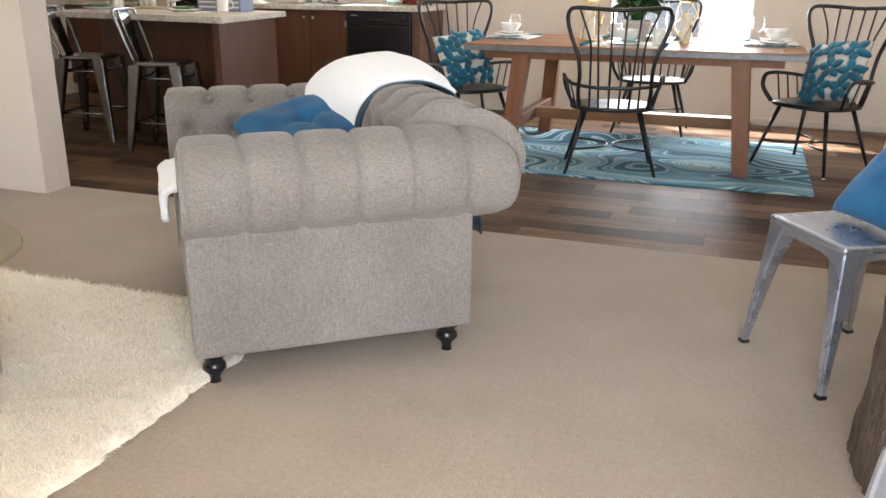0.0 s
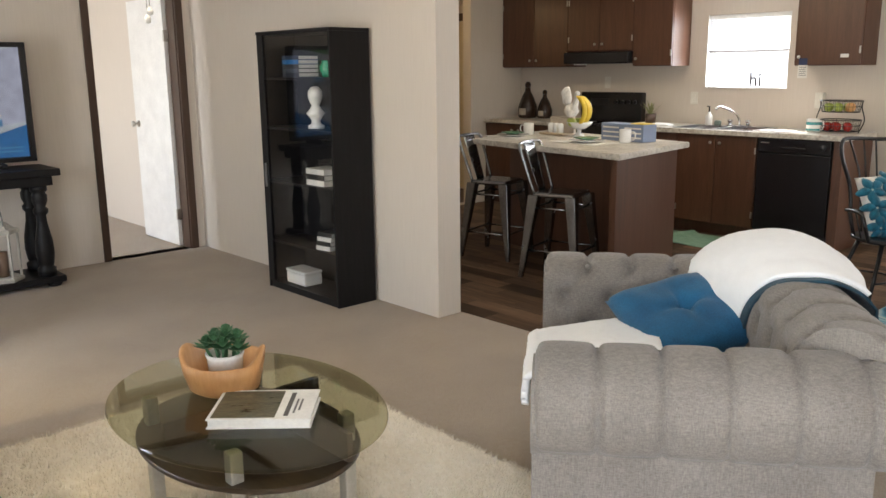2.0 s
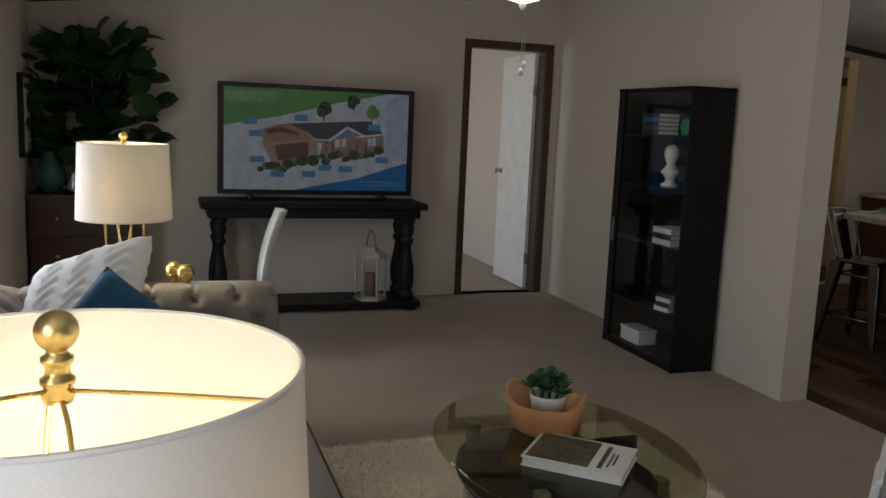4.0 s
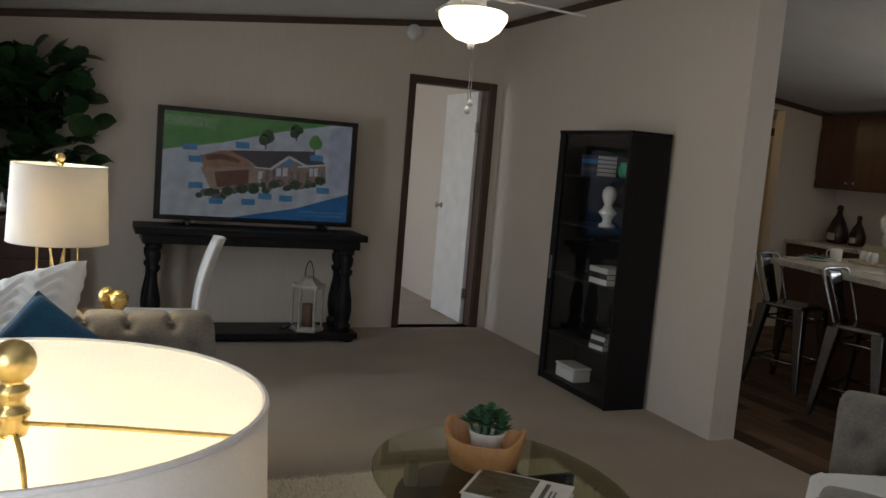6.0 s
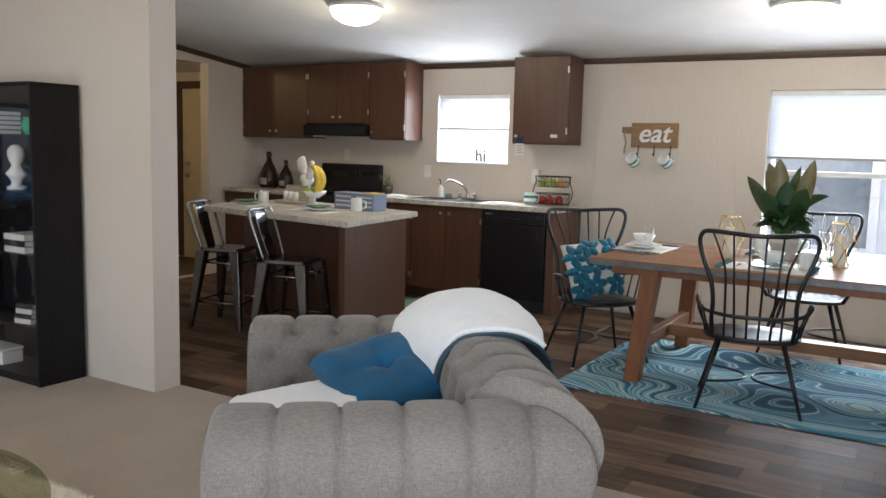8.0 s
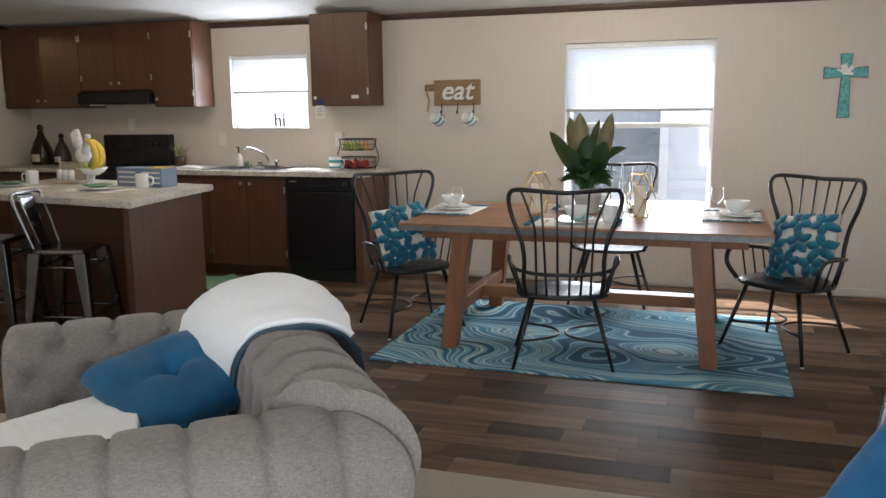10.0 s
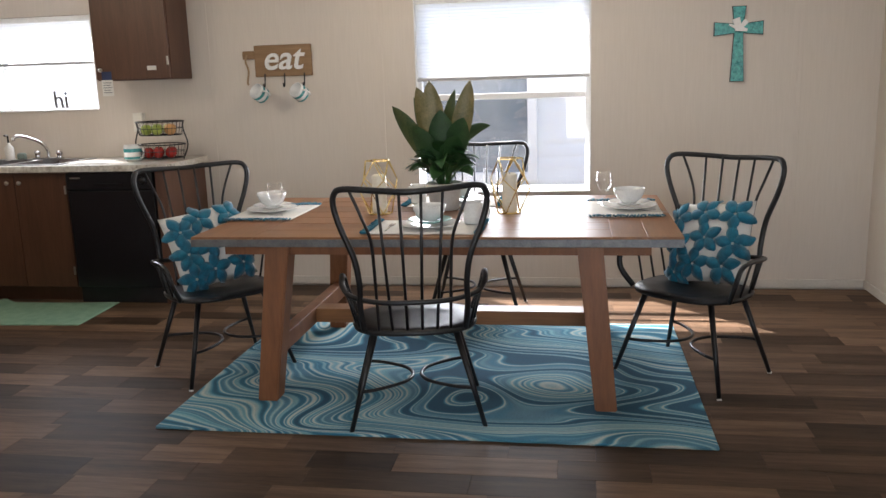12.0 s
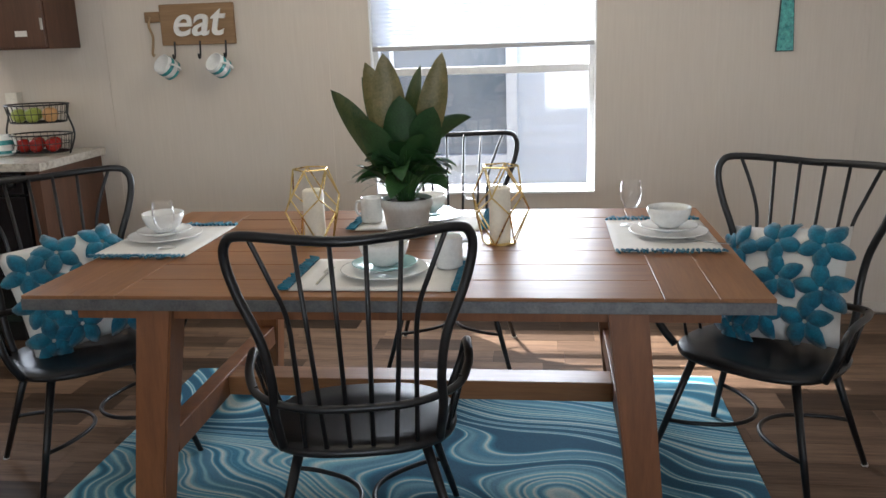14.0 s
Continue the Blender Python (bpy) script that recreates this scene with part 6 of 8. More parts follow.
for x, y, z, rx, ry, rz, w, t, m, lab in ((0.34, -3.50, 0.715, -46, -20, 58, 0.52, 0.16, "chev", "white pillow with a raised chevron weave on the long sofa"),
                                         (0.59, -3.36, 0.645, -40, 34, 72, 0.41, 0.14, "blue", "plain blue velvet pillow leaning on a white pillow")):
    pl = thing("sofa_pillow", 0, 0, 0, 0, lab, "pillow", "sofa pillows")
    pl.matrix_basis = pose(x, y, z, rx, ry, rz)
    bm = puff(w, w, t, 40 if m == "chev" else 16)
    if m == "chev":
        for v in bm.verts:
            zig = abs(((v.co.x * 14) % 2) - 1)
            v.co.y *= 1 + 0.10 * math.sin((v.co.z * 34 + zig * 2.2) * math.pi)
    part("cushion", bm, M_WHITEFUR if m == "chev" else M_BLUE, pl, smooth=True)

# shag rug
def shag(u, v):
    x, y = 0.13 + 2.07 * u, -2.95 + 1.85 * v
    ed = min(u * 2.07, (1 - u) * 2.07, v * 1.85, (1 - v) * 1.85)
    h = 0.028 * min(1, ed / 0.03) ** 0.6 + 0.010 * noise.noise(Vector((x * 22, y * 22, 0))) + 0.006 * noise.noise(Vector((x * 5, y * 5, 3)))
    wig = 0.014 * noise.noise(Vector((x * 16, y * 16, 9)))
    return (x + (wig if ed < 0.02 else 0), y + (wig if ed < 0.02 else 0), max(0.003, h))


sr = part("shag_rug", sheet(shag, 210, 190), M_SHAG, smooth=True)
tagged(sr, "cream deep-pile shag rug on beige carpet", "rug")
fluff(sr, 60000, 0.024, sr, 6, "shag_pile")

# coffee table
CX, CY = 1.33, -2.03
ctab = thing("coffee_table", CX, CY, 0.02, 0, "oval smoked-glass coffee table on pale metal legs", "table")


def oval(a, b, z0, z1, n=64, rnd_=0.004):
    bm = bmesh.new()
    rings = []
    for k, z in ((1 - rnd_ / a, z0), (1, z0 + rnd_), (1, z1 - rnd_), (1 - rnd_ / a, z1)):
        rings.append([bm.verts.new((a * k * math.cos(i * math.tau / n), b * k * math.sin(i * math.tau / n), z)) for i in range(n)])
    for r, s in zip(rings, rings[1:]):
        for i in range(n):
            bm.faces.new((r[i], r[(i + 1) % n], s[(i + 1) % n], s[i]))
    bm.faces.new(rings[0][::-1])
    bm.faces.new(rings[-1])
    return bm


part("glass_top", oval(0.53, 0.385, 0.425, 0.437), M_SMOKE, ctab, "smoked glass top", smooth=False)
M_PALEMETAL = surface("pale_metal", (0.50, 0.48, 0.43), (0.62, 0.60, 0.55), 12, 90, 0.4, 0.7, 0.05)
for sx, sy in ((-1, -1), (1, -1), (1, 1), (-1, 1)):
    part("leg", boxes((sx * 0.27 - 0.02, sx * 0.27 + 0.02, sy * 0.19 - 0.02, sy * 0.19 + 0.02, 0.0, 0.424), bevel=0.005), M_PALEMETAL, ctab)
M_SLAB = wood("dark_slab", (0.03, 0.02, 0.013), (0.075, 0.05, 0.032), 0, 0.3, 0.7, spread=0.1)
part("shelf", oval(0.43, 0.31, 0.318, 0.334), M_SLAB, ctab, "dark wooden panel under the glass")
part("cross_panel", boxes((-0.055, -0.035, -0.25, 0.30, 0.335, 0.424), bevel=0.002), M_SLAB, ctab)
part("cross_panel", boxes((-0.034, 0.40, 0.10, 0.12, 0.335, 0.423), bevel=0.002), M_SLAB, ctab)
part("cross_panel", boxes((-0.40, -0.056, 0.10, 0.12, 0.335, 0.423), bevel=0.002), M_SLAB, ctab)
for s in (-1, 1):
    part("low_brace", cyl(bmesh.new(), (-0.26, -s * 0.18, 0.06), (0.26, s * 0.18, 0.06 + 0.02 * s), 0.012, 0.012, 8), M_PALEMETAL, ctab)

ZC = 0.4575
M_OAK = wood("live_oak", (0.45, 0.21, 0.075), (0.62, 0.34, 0.14), 2, 0.5, 0.7, spread=0.05)
wb = thing("wooden_bowl", 1.20, -2.02, ZC, 0, "chunky carved wooden bowl with a wavy rim", "bowl")


def wavy(bm):
    n = 56
    def rim(a):
        return 0.105 + 0.045 * max(0, math.cos(2 * (a - 0.75))) ** 2
    rings = []
    for k, zf, rr in ((0.0, 0.0, 0.02), (1, 0.0, 0.092), (1, 0.12, 0.112), (1, 0.6, 0.128), (1, 0.97, 0.135), (1, 1.0, 0.128), (1, 0.95, 0.116), (1, 0.35, 0.10), (1, 0.2, 0.02)):
        ring = []
        for i in range(n):
            a = math.tau * i / n
            z = rim(a) * zf
            f = 1 + 0.035 * math.sin(3 * a + 1) + 0.02 * math.sin(5 * a)
            ring.append(bm.verts.new((rr * f * math.cos(a), rr * f * math.sin(a), z)))
        rings.append(ring)
    for r, s in zip(rings, rings[1:]):
        for i in range(n):
            bm.faces.new((r[i], r[(i + 1) % n], s[(i + 1) % n], s[i]))
    bm.faces.new(rings[0][::-1])
    bm.faces.new(rings[-1])
    return bm


part("bowl", wavy(bmesh.new()), M_OAK, wb, smooth=True)
suc = thing("succulent", 1.20, -2.02, ZC + 0.023, 0, "green succulent in a small white pot inside a wooden bowl", "plant")
part("pot", lathe(bmesh.new(), [(0, 0), (0.05, 0), (0.058, 0.085), (0.062, 0.10), (0.055, 0.10), (0.05, 0.085), (0, 0.08)], 24), M_CERAMIC, suc, smooth=True)
M_SUC = surface("succulent_green", (0.03, 0.11, 0.045), (0.09, 0.22, 0.11), 20, 90, 0.45, 0, 0.1)
rnd = random.Random(12)
for q in range(9):
    a = q * 2.4
    rr = 0.012 + 0.05 * math.sqrt(q / 9)
    bm = bmesh.new()
    base = Vector((rr * math.cos(a), rr * math.sin(a), 0.095 + 0.05 * (1 - q / 12)))
    for w in range(3):
        for i in range(7):
            hd = i * 360 / 7 + w * 25 + rnd.uniform(-6, 6)
            leaf(bm, base + Vector((0, 0, 0.008 * w)), hd, 12 + 24 * w, 0.048 - 0.009 * w, 0.021, -0.5, 5, 0.4)
    cyl(bm, (rr * 0.5 * math.cos(a), rr * 0.5 * math.sin(a), 0.06), base, 0.006, 0.005, 6)
    part("rosette", bm, M_SUC, suc, smooth=True)

bk = thing("coffee_table_book", 1.465, -2.035, ZC, 48, "white-covered book with a dark landscape photo on glass", "book")
M_PAGE = plain("book_page", (0.80, 0.79, 0.76), 0.6)
part("page_block", boxes((-0.145, 0.145, -0.108, 0.108, 0.003, 0.026)), M_PAGE, bk)
part("back_cover", boxes((-0.15, 0.15, -0.112, 0.112, 0.0, 0.003)), M_PAGE, bk)
part("front_cover", boxes((-0.15, 0.15, -0.112, 0.112, 0.0262, 0.029)), M_PAGE, bk)
M_PHOTO = surface("dark_photo", (0.02, 0.025, 0.012), (0.16, 0.15, 0.10), 14, 60, 0.3, 0, 0.0, stretch=(1, 3, 1))
part("photo", boxes((-0.14, 0.045, -0.10, 0.10, 0.0291, 0.0297)), M_PHOTO, bk, "dark landscape photo")
for i, (a, b) in enumerate(((0.068, 0.014), (0.092, 0.006), (0.105, 0.006))):
    part("title_bar", boxes((a, a + b, -0.09 + 0.02 * i, 0.085 - 0.05 * (i > 0), 0.0291, 0.0297)), M_STEELDK, bk)

# bookcase
bc = thing("bookcase", -0.99, -0.17, 0, 0, "tall black wood-grain display case with glass sliding door", "bookcase")
W, D, H = 0.41, 0.148, 1.71
part("side", boxes((-W, -W + 0.018, -D, D, 0, H - 0.02), bevel=0.002), M_BLACKWOOD, bc)
part("side", boxes((W - 0.018, W, -D, D, 0, H - 0.02), bevel=0.002), M_BLACKWOOD, bc)
part("top", boxes((-W - 0.004, W + 0.004, -D - 0.004, D, H - 0.02, H), bevel=0.003), M_BLACKWOOD, bc)
part("back", boxes((-W + 0.018, W - 0.018, D - 0.008, D - 0.001, 0.0, H - 0.02)), M_BLACKWOOD, bc)
part("plinth", boxes((-W + 0.018, W - 0.018, -D + 0.01, D - 0.008, 0, 0.045)), M_BLACKWOOD, bc)
SH = [0.046, 0.335, 0.745, 1.10, 1.42]
for z in SH[1:]:
    part("shelf", boxes((-W + 0.018, W - 0.018, -D + 0.02, D - 0.008, z - 0.016, z), bevel=0.001, seg=1), M_BLACKWOOD, bc)
gd = part("glass_door", boxes((-W + 0.02, W - 0.02, -D + 0.006, -D + 0.010, 0.048, H - 0.024)), M_GLASS, bc, "thin sliding glass door")
gd.visible_shadow = False
part("door_stile", boxes((-W + 0.02, -W + 0.075, -D - 0.003, -D + 0.005, 0.048, H - 0.024), bevel=0.002), M_BLACKWOOD, gd)
part("pull", boxes((-W + 0.04, -W + 0.056, -D - 0.014, -D - 0.003, 0.70, 0.86), bevel=0.004), M_STEEL, gd, "brushed metal pull")


def book(x, y, z, w, d, h, color, n, rz=0):
    b = thing("book", x, y, z, rz, n, "book", "books in the display case")
    part("page_block", boxes((-w / 2 + 0.002, w / 2 - 0.004, -d / 2, d / 2 - 0.003, 0.002, h - 0.002)), M_PAGE, b)
    cm = plain("cover", color, 0.4)
    part("cover", boxes((-w / 2, w / 2, -d / 2 - 0.001, d / 2, 0, 0.0025), (-w / 2, w / 2, -d / 2 - 0.001, d / 2, h - 0.0025, h), (-w / 2, -w / 2 + 0.0025, -d / 2 - 0.001, d / 2, 0.002, h - 0.002), (-w / 2, w / 2, -d / 2 - 0.003, -d / 2 - 0.001, 0, h)), cm, b)


for i, c in enumerate(((0.02, 0.025, 0.04), (0.06, 0.07, 0.09), (0.02, 0.02, 0.03), (0.02, 0.16, 0.42), (0.02, 0.03, 0.06))):
    book(-1.10, -0.18, SH[4] + 0.002 + i * 0.027, 0.19, 0.15, 0.026, c, "dark and blue books stacked flat in the display case")
for i in range(3):
    book(-0.85, -0.19, SH[2] + 0.002 + i * 0.036, 0.20, 0.16, 0.034, ((0.72, 0.71, 0.68), (0.03, 0.03, 0.03), (0.72, 0.71, 0.68))[i], "white and black books stacked flat in the display case")
for i in range(4):
    book(-0.80 + 0.008 * i, -0.2, SH[1] + 0.002 + i * 0.03, 0.13, 0.15, 0.028, ((0.7, 0.69, 0.66), (0.03, 0.03, 0.03), (0.7, 0.69, 0.66), (0.05, 0.05, 0.05))[i], "white and black books stacked flat in the display case", 8)
vs_ = part("vase", lathe(bmesh.new(), [(0, 0), (0.028, 0), (0.04, 0.03), (0.045, 0.06), (0.03, 0.09), (0.034, 0.1), (0.026, 0.1), (0.02, 0.09), (0, 0.05)], 20), plain("green_glaze", (0.02, 0.30, 0.16), 0.15), smooth=True)
vs_.matrix_basis = pose(-0.78, -0.2, SH[4] + 0.001)
tagged(vs_, "small emerald glazed vase in the display case", "vase")
bm = bmesh.new()
lathe(bm, [(0, 0), (0.075, 0), (0.075, 0.02), (0.045, 0.03), (0.04, 0.05), (0.06, 0.075), (0.085, 0.095), (0.05, 0.125), (0.035, 0.145), (0.05, 0.165), (0.066, 0.20), (0.062, 0.235), (0.035, 0.26), (0, 0.265)], 20)
for v in bm.verts:
    v.co.x *= 0.72
    v.co.y *= 0.72
bust = part("bust_statue", bm, M_CERAMIC, smooth=True)
bust.matrix_basis = pose(-0.92, -0.2, SH[3] + 0.001)
tagged(bust, "white plaster bust on a shelf of the display case", "statue")
wbx = thing("white_box", -1.14, -0.2, SH[0], 0, "white ceramic box with grey vein on the bottom shelf", "box")
part("body", boxes((-0.115, 0.115, -0.07, 0.07, 0, 0.08), bevel=0.012), M_CERAMIC, wbx)
part("lid", boxes((-0.118, 0.118, -0.073, 0.073, 0.08, 0.10), bevel=0.008), M_CERAMIC, wbx)
fr = thing("photo_frame", -0.80, -0.12, SH[1] + 0.123, 0, "small pale photo frame on stacked books", "frame")
part("frame", boxes((-0.045, 0.045, -0.008, 0.008, 0, 0.12), bevel=0.003), M_STEEL, fr)
part("picture", boxes((-0.036, 0.036, -0.0095, -0.008, 0.009, 0.111)), M_PAGE, fr)

# console and television
con = thing("console_table", -2.63, -2.13, 0, 0, "black distressed console table with turned legs", "table")
part("top", boxes((-0.215, 0.215, -0.83, 0.83, 0.775, 0.825), bevel=0.008), M_BLACKWOOD, con)
part("apron", boxes((-0.185, 0.185, -0.78, 0.78, 0.71, 0.775), bevel=0.004), M_BLACKWOOD, con)
part("lower_shelf", boxes((-0.205, 0.205, -0.80, 0.80, 0.03, 0.075), bevel=0.006), M_BLACKWOOD, con)
tp = [(0, 0.075), (0.06, 0.075), (0.062, 0.13), (0.045, 0.145), (0.052, 0.165), (0.062, 0.24), (0.058, 0.32), (0.036, 0.44), (0.032, 0.50), (0.048, 0.52), (0.05, 0.545), (0.034, 0.56), (0.05, 0.60), (0.052, 0.64), (0.04, 0.66), (0.056, 0.675), (0.056, 0.71), (0, 0.71)]
for sx in (-0.12, 0.12):
    for sy in (-0.70, 0.70):
        part("turned_leg", lathe(bmesh.new(), tp, 22, sx, sy), M_BLACKWOOD, con, smooth=True)
        part("foot", lathe(bmesh.new(), [(0, 0), (0.04, 0), (0.05, 0.015), (0.045, 0.03), (0, 0.03)], 18, sx * 1.2, sy * 1.05), M_BLACKWOOD, con, smooth=True)

tv = thing("television", -2.71, -2.095, 0.826, 0, "large flat television showing a house picture, on a console", "television")
part("housing", boxes((-0.035, 0.012, -0.735, 0.735, 0.035, 0.845), bevel=0.006), M_BLACK, tv)
part("bezel", boxes((0.012, 0.022, -0.735, 0.735, 0.035, 0.07), (0.012, 0.022, -0.735, 0.735, 0.812, 0.845), (0.012, 0.022, -0.735, -0.692, 0.07, 0.812), (0.012, 0.022, 0.692, 0.735, 0.07, 0.812)), M_BLACK, tv)
for s in (-1, 1):
    part("stand_foot", boxes((-0.10, 0.10, s * 0.5 - 0.02, s * 0.5 + 0.02, 0.0, 0.036), bevel=0.006), M_BLACK, tv)


def lit(name, color, k=0.066):
    m, nt, b = material(name)
    n1 = node(nt, "ShaderNodeTexNoise", Scale=14.0, Detail=3.0)
    nt.links.new(coords(nt), n1.inputs["Vector"])
    c = ramp(nt, n1.outputs["Fac"], [(0.3, tuple(v * 0.82 for v in color)), (0.7, tuple(min(1, v * 1.12) for v in color))])
    nt.links.new(c, b.inputs["Emission Color"])
    b.inputs["Base Color"].default_value = (0.01, 0.01, 0.012, 1)
    b.inputs["Emission Strength"].default_value = k
    b.inputs["Roughness"].default_value = 0.2
    return m


scr = part("screen", boxes((0.012, 0.0135, -0.71, 0.71, 0.062, 0.818)), lit("screen_pale", (0.62, 0.68, 0.74)), tv, "lit screen")


def screen_shape(name, pts, mat, layer):
    """A flat figure on the screen; pts as shares of its width and height."""
    bm = bmesh.new()
    x = 0.0137 + layer * 0.0004
    vs = [bm.verts.new((x, -0.71 + 1.42 * a, 0.818 - 0.756 * b)) for a, b in pts]
    f = bm.faces.new(vs)
    f.normal_update()
    if f.normal.x < 0:
        f.normal_flip()
    return part(name, bm, mat, scr)


S_GREEN, S_BLUE, S_ROOF, S_WALL = lit("screen_green", (0.13, 0.36, 0.10)), lit("screen_blue", (0.03, 0.19, 0.48)), lit("screen_roof", (0.10, 0.09, 0.10)), lit("screen_wall", (0.36, 0.27, 0.22))
S_BUSH, S_WHITE, S_TAN, S_TAG = lit("screen_bush", (0.05, 0.09, 0.04)), lit("screen_white", (0.75, 0.77, 0.80)), lit("screen_tan", (0.45, 0.33, 0.25)), lit("screen_tag", (0.10, 0.33, 0.60))
S_BRICK, S_ORANGE, S_SHADE, S_LILAC = lit("screen_brick", (0.20, 0.09, 0.07)), lit("screen_orange", (0.42, 0.24, 0.15)), lit("screen_shade", (0.20, 0.17, 0.16)), lit("screen_lilac", (0.55, 0.58, 0.72))
screen_shape("green_field", [(0, 0), (0.90, 0), (0.6, 0.12), (0.3, 0.27), (0, 0.38)], S_GREEN, 0)
screen_shape("green_glow", [(0.03, 0.04), (0.28, 0.04), (0.27, 0.16), (0.03, 0.17)], lit("screen_light_green", (0.20, 0.42, 0.17)), 1)
screen_shape("blue_field", [(0.34, 1.0), (0.70, 0.87), (1.0, 0.69), (1.0, 1.0)], S_BLUE, 0)
screen_shape("pale_column", [(0.86, 0.05), (1.0, 0.0), (1.0, 0.66), (0.88, 0.70)], S_LILAC, 1)
screen_shape("house_wall", [(0.48, 0.48), (0.85, 0.42), (0.86, 0.60), (0.52, 0.68)], S_WALL, 1)
screen_shape("garage_wall", [(0.20, 0.52), (0.31, 0.50), (0.49, 0.47), (0.50, 0.68), (0.26, 0.74)], S_TAN, 2)
screen_shape("garage_door", [(0.27, 0.555), (0.445, 0.51), (0.445, 0.66), (0.288, 0.70)], S_BRICK, 3)
screen_shape("open_frame", [(0.19, 0.41), (0.30, 0.345), (0.36, 0.345), (0.42, 0.40), (0.475, 0.48), (0.33, 0.50), (0.22, 0.53)], S_ORANGE, 3)
# dark red tile strip across the open frame
screen_shape("tile_strip", [(0.22, 0.40), (0.31, 0.375), (0.40, 0.43), (0.39, 0.455), (0.30, 0.43), (0.23, 0.45)], S_BRICK, 4)
screen_shape("house_roof", [(0.34, 0.34), (0.774, 0.287), (0.853, 0.41), (0.74, 0.43), (0.65, 0.36), (0.56, 0.48), (0.48, 0.478), (0.435, 0.415)], S_ROOF, 4)
screen_shape("gable_wall", [(0.555, 0.50), (0.65, 0.365), (0.735, 0.44), (0.72, 0.50), (0.58, 0.55)], S_WALL, 4)
screen_shape("gable_blue", [(0.60, 0.46), (0.65, 0.385), (0.69, 0.43)], S_TAG, 5)
for q in ([(0.545, 0.495), (0.65, 0.345), (0.66, 0.365), (0.56, 0.505)], [(0.65, 0.345), (0.745, 0.425), (0.74, 0.445), (0.645, 0.365)], [(0.70, 0.445), (0.853, 0.405), (0.855, 0.42), (0.70, 0.462)],
          [(0.47, 0.48), (0.55, 0.485), (0.55, 0.498), (0.475, 0.493)]):
    screen_shape("eave", q, S_WHITE, 6)
for cx, cy, w in ((0.505, 0.56, 0.022), (0.60, 0.52, 0.025), (0.635, 0.515, 0.025), (0.775, 0.50, 0.02), (0.80, 0.495, 0.02)):
    screen_shape("house_window", [(cx - w / 2, cy - 0.04), (cx + w / 2, cy - 0.045), (cx + w / 2, cy + 0.035), (cx - w / 2, cy + 0.04)], S_WHITE, 5)
for cx in (0.535, 0.57, 0.665, 0.70, 0.75, 0.83):
    screen_shape("wall_shadow", [(cx, 0.50), (cx + 0.012, 0.50), (cx + 0.012, 0.62), (cx, 0.63)], S_SHADE, 5)
srnd = random.Random(9)
for k in range(34):
    u = k / 33
    cx = 0.20 + 0.62 * u + srnd.uniform(-0.012, 0.012)
    cy = 0.80 - 0.22 * u + srnd.uniform(-0.035, 0.03) + (0.03 if u > 0.8 else 0)
    r = srnd.uniform(0.016, 0.034)
    screen_shape("shrub", [(cx + r * math.cos(a), cy + 1.5 * r * math.sin(a)) for a in [i * math.tau / 9 for i in range(9)]], (S_BUSH, S_SHADE, S_BUSH)[k % 3], 6 + k % 3)
for cx, cy, r in ((0.525, 0.185, 0.045), (0.685, 0.10, 0.035), (0.785, 0.19, 0.045)):
    screen_shape("tree_trunk", [(cx - 0.004, cy), (cx + 0.004, cy), (cx + 0.004, cy + 2.6 * r), (cx - 0.004, cy + 2.6 * r)], S_ROOF, 2)
    for k in range(5):
        tx, ty, q = cx + srnd.uniform(-0.5, 0.5) * r, cy + srnd.uniform(-0.8, 0.8) * r, r * srnd.uniform(0.5, 0.75)
        screen_shape("tree_crown", [(tx + q * math.cos(a), ty + 1.8 * q * math.sin(a)) for a in [i * math.tau / 9 for i in range(9)]], (S_BUSH if cx < 0.75 else S_GREEN, S_SHADE if cx > 0.75 else S_BUSH)[k % 2], 3 + k % 3)
for cx, cy in ((0.145, 0.33), (0.175, 0.445), (0.405, 0.28), (0.18, 0.695), (0.285, 0.835), (0.45, 0.83), (0.535, 0.765), (0.645, 0.775), (0.845, 0.675), (0.80, 0.35)):
    screen_shape("caption_tag", [(cx - 0.035, cy - 0.03), (cx + 0.035, cy - 0.03), (cx + 0.035, cy + 0.03), (cx - 0.035, cy + 0.03)], S_TAG, 10)
lettering("heading", "ENERGY", 0.085, lit("screen_letter", (0.34, 0.52, 0.30)), scr, Matrix.Translation((0.0145, -0.53, 0.745)) @ pose(0, 0, 0, 90, 0, 90), 0.0003)
for a0, a1, b in ((0.035, 0.25, 0.155), (0.72, 0.96, 0.90), (0.74, 0.96, 0.935)):
    screen_shape("caption_bar", [(a0, b - 0.008), (a1, b - 0.008), (a1, b + 0.008), (a0, b + 0.008)], S_TAG if b > 0.5 else S_GREEN, 6)

# lantern on the console shelf
lan = thing("lantern", -2.56, -1.70, 0.076, 15, "weathered white wooden lantern with glass and wire handle", "lantern")
M_CHALK = surface("chalky_wood", (0.34, 0.32, 0.28), (0.56, 0.54, 0.49), 18, 120, 0.85, 0, 0.4)
for nm, z0, z1, r in (("base", 0, 0.03, 0.13), ("roof_plate", 0.33, 0.36, 0.13)):
    part(nm, lathe(bmesh.new(), [(0, z0), (r, z0), (r, z1 - 0.008), (r * 0.9, z1), (0, z1)], 6), M_CHALK, lan)
part("cap", lathe(bmesh.new(), [(0, 0.36), (0.10, 0.36), (0.055, 0.40), (0.03, 0.41), (0, 0.41)], 6), M_CHALK, lan)
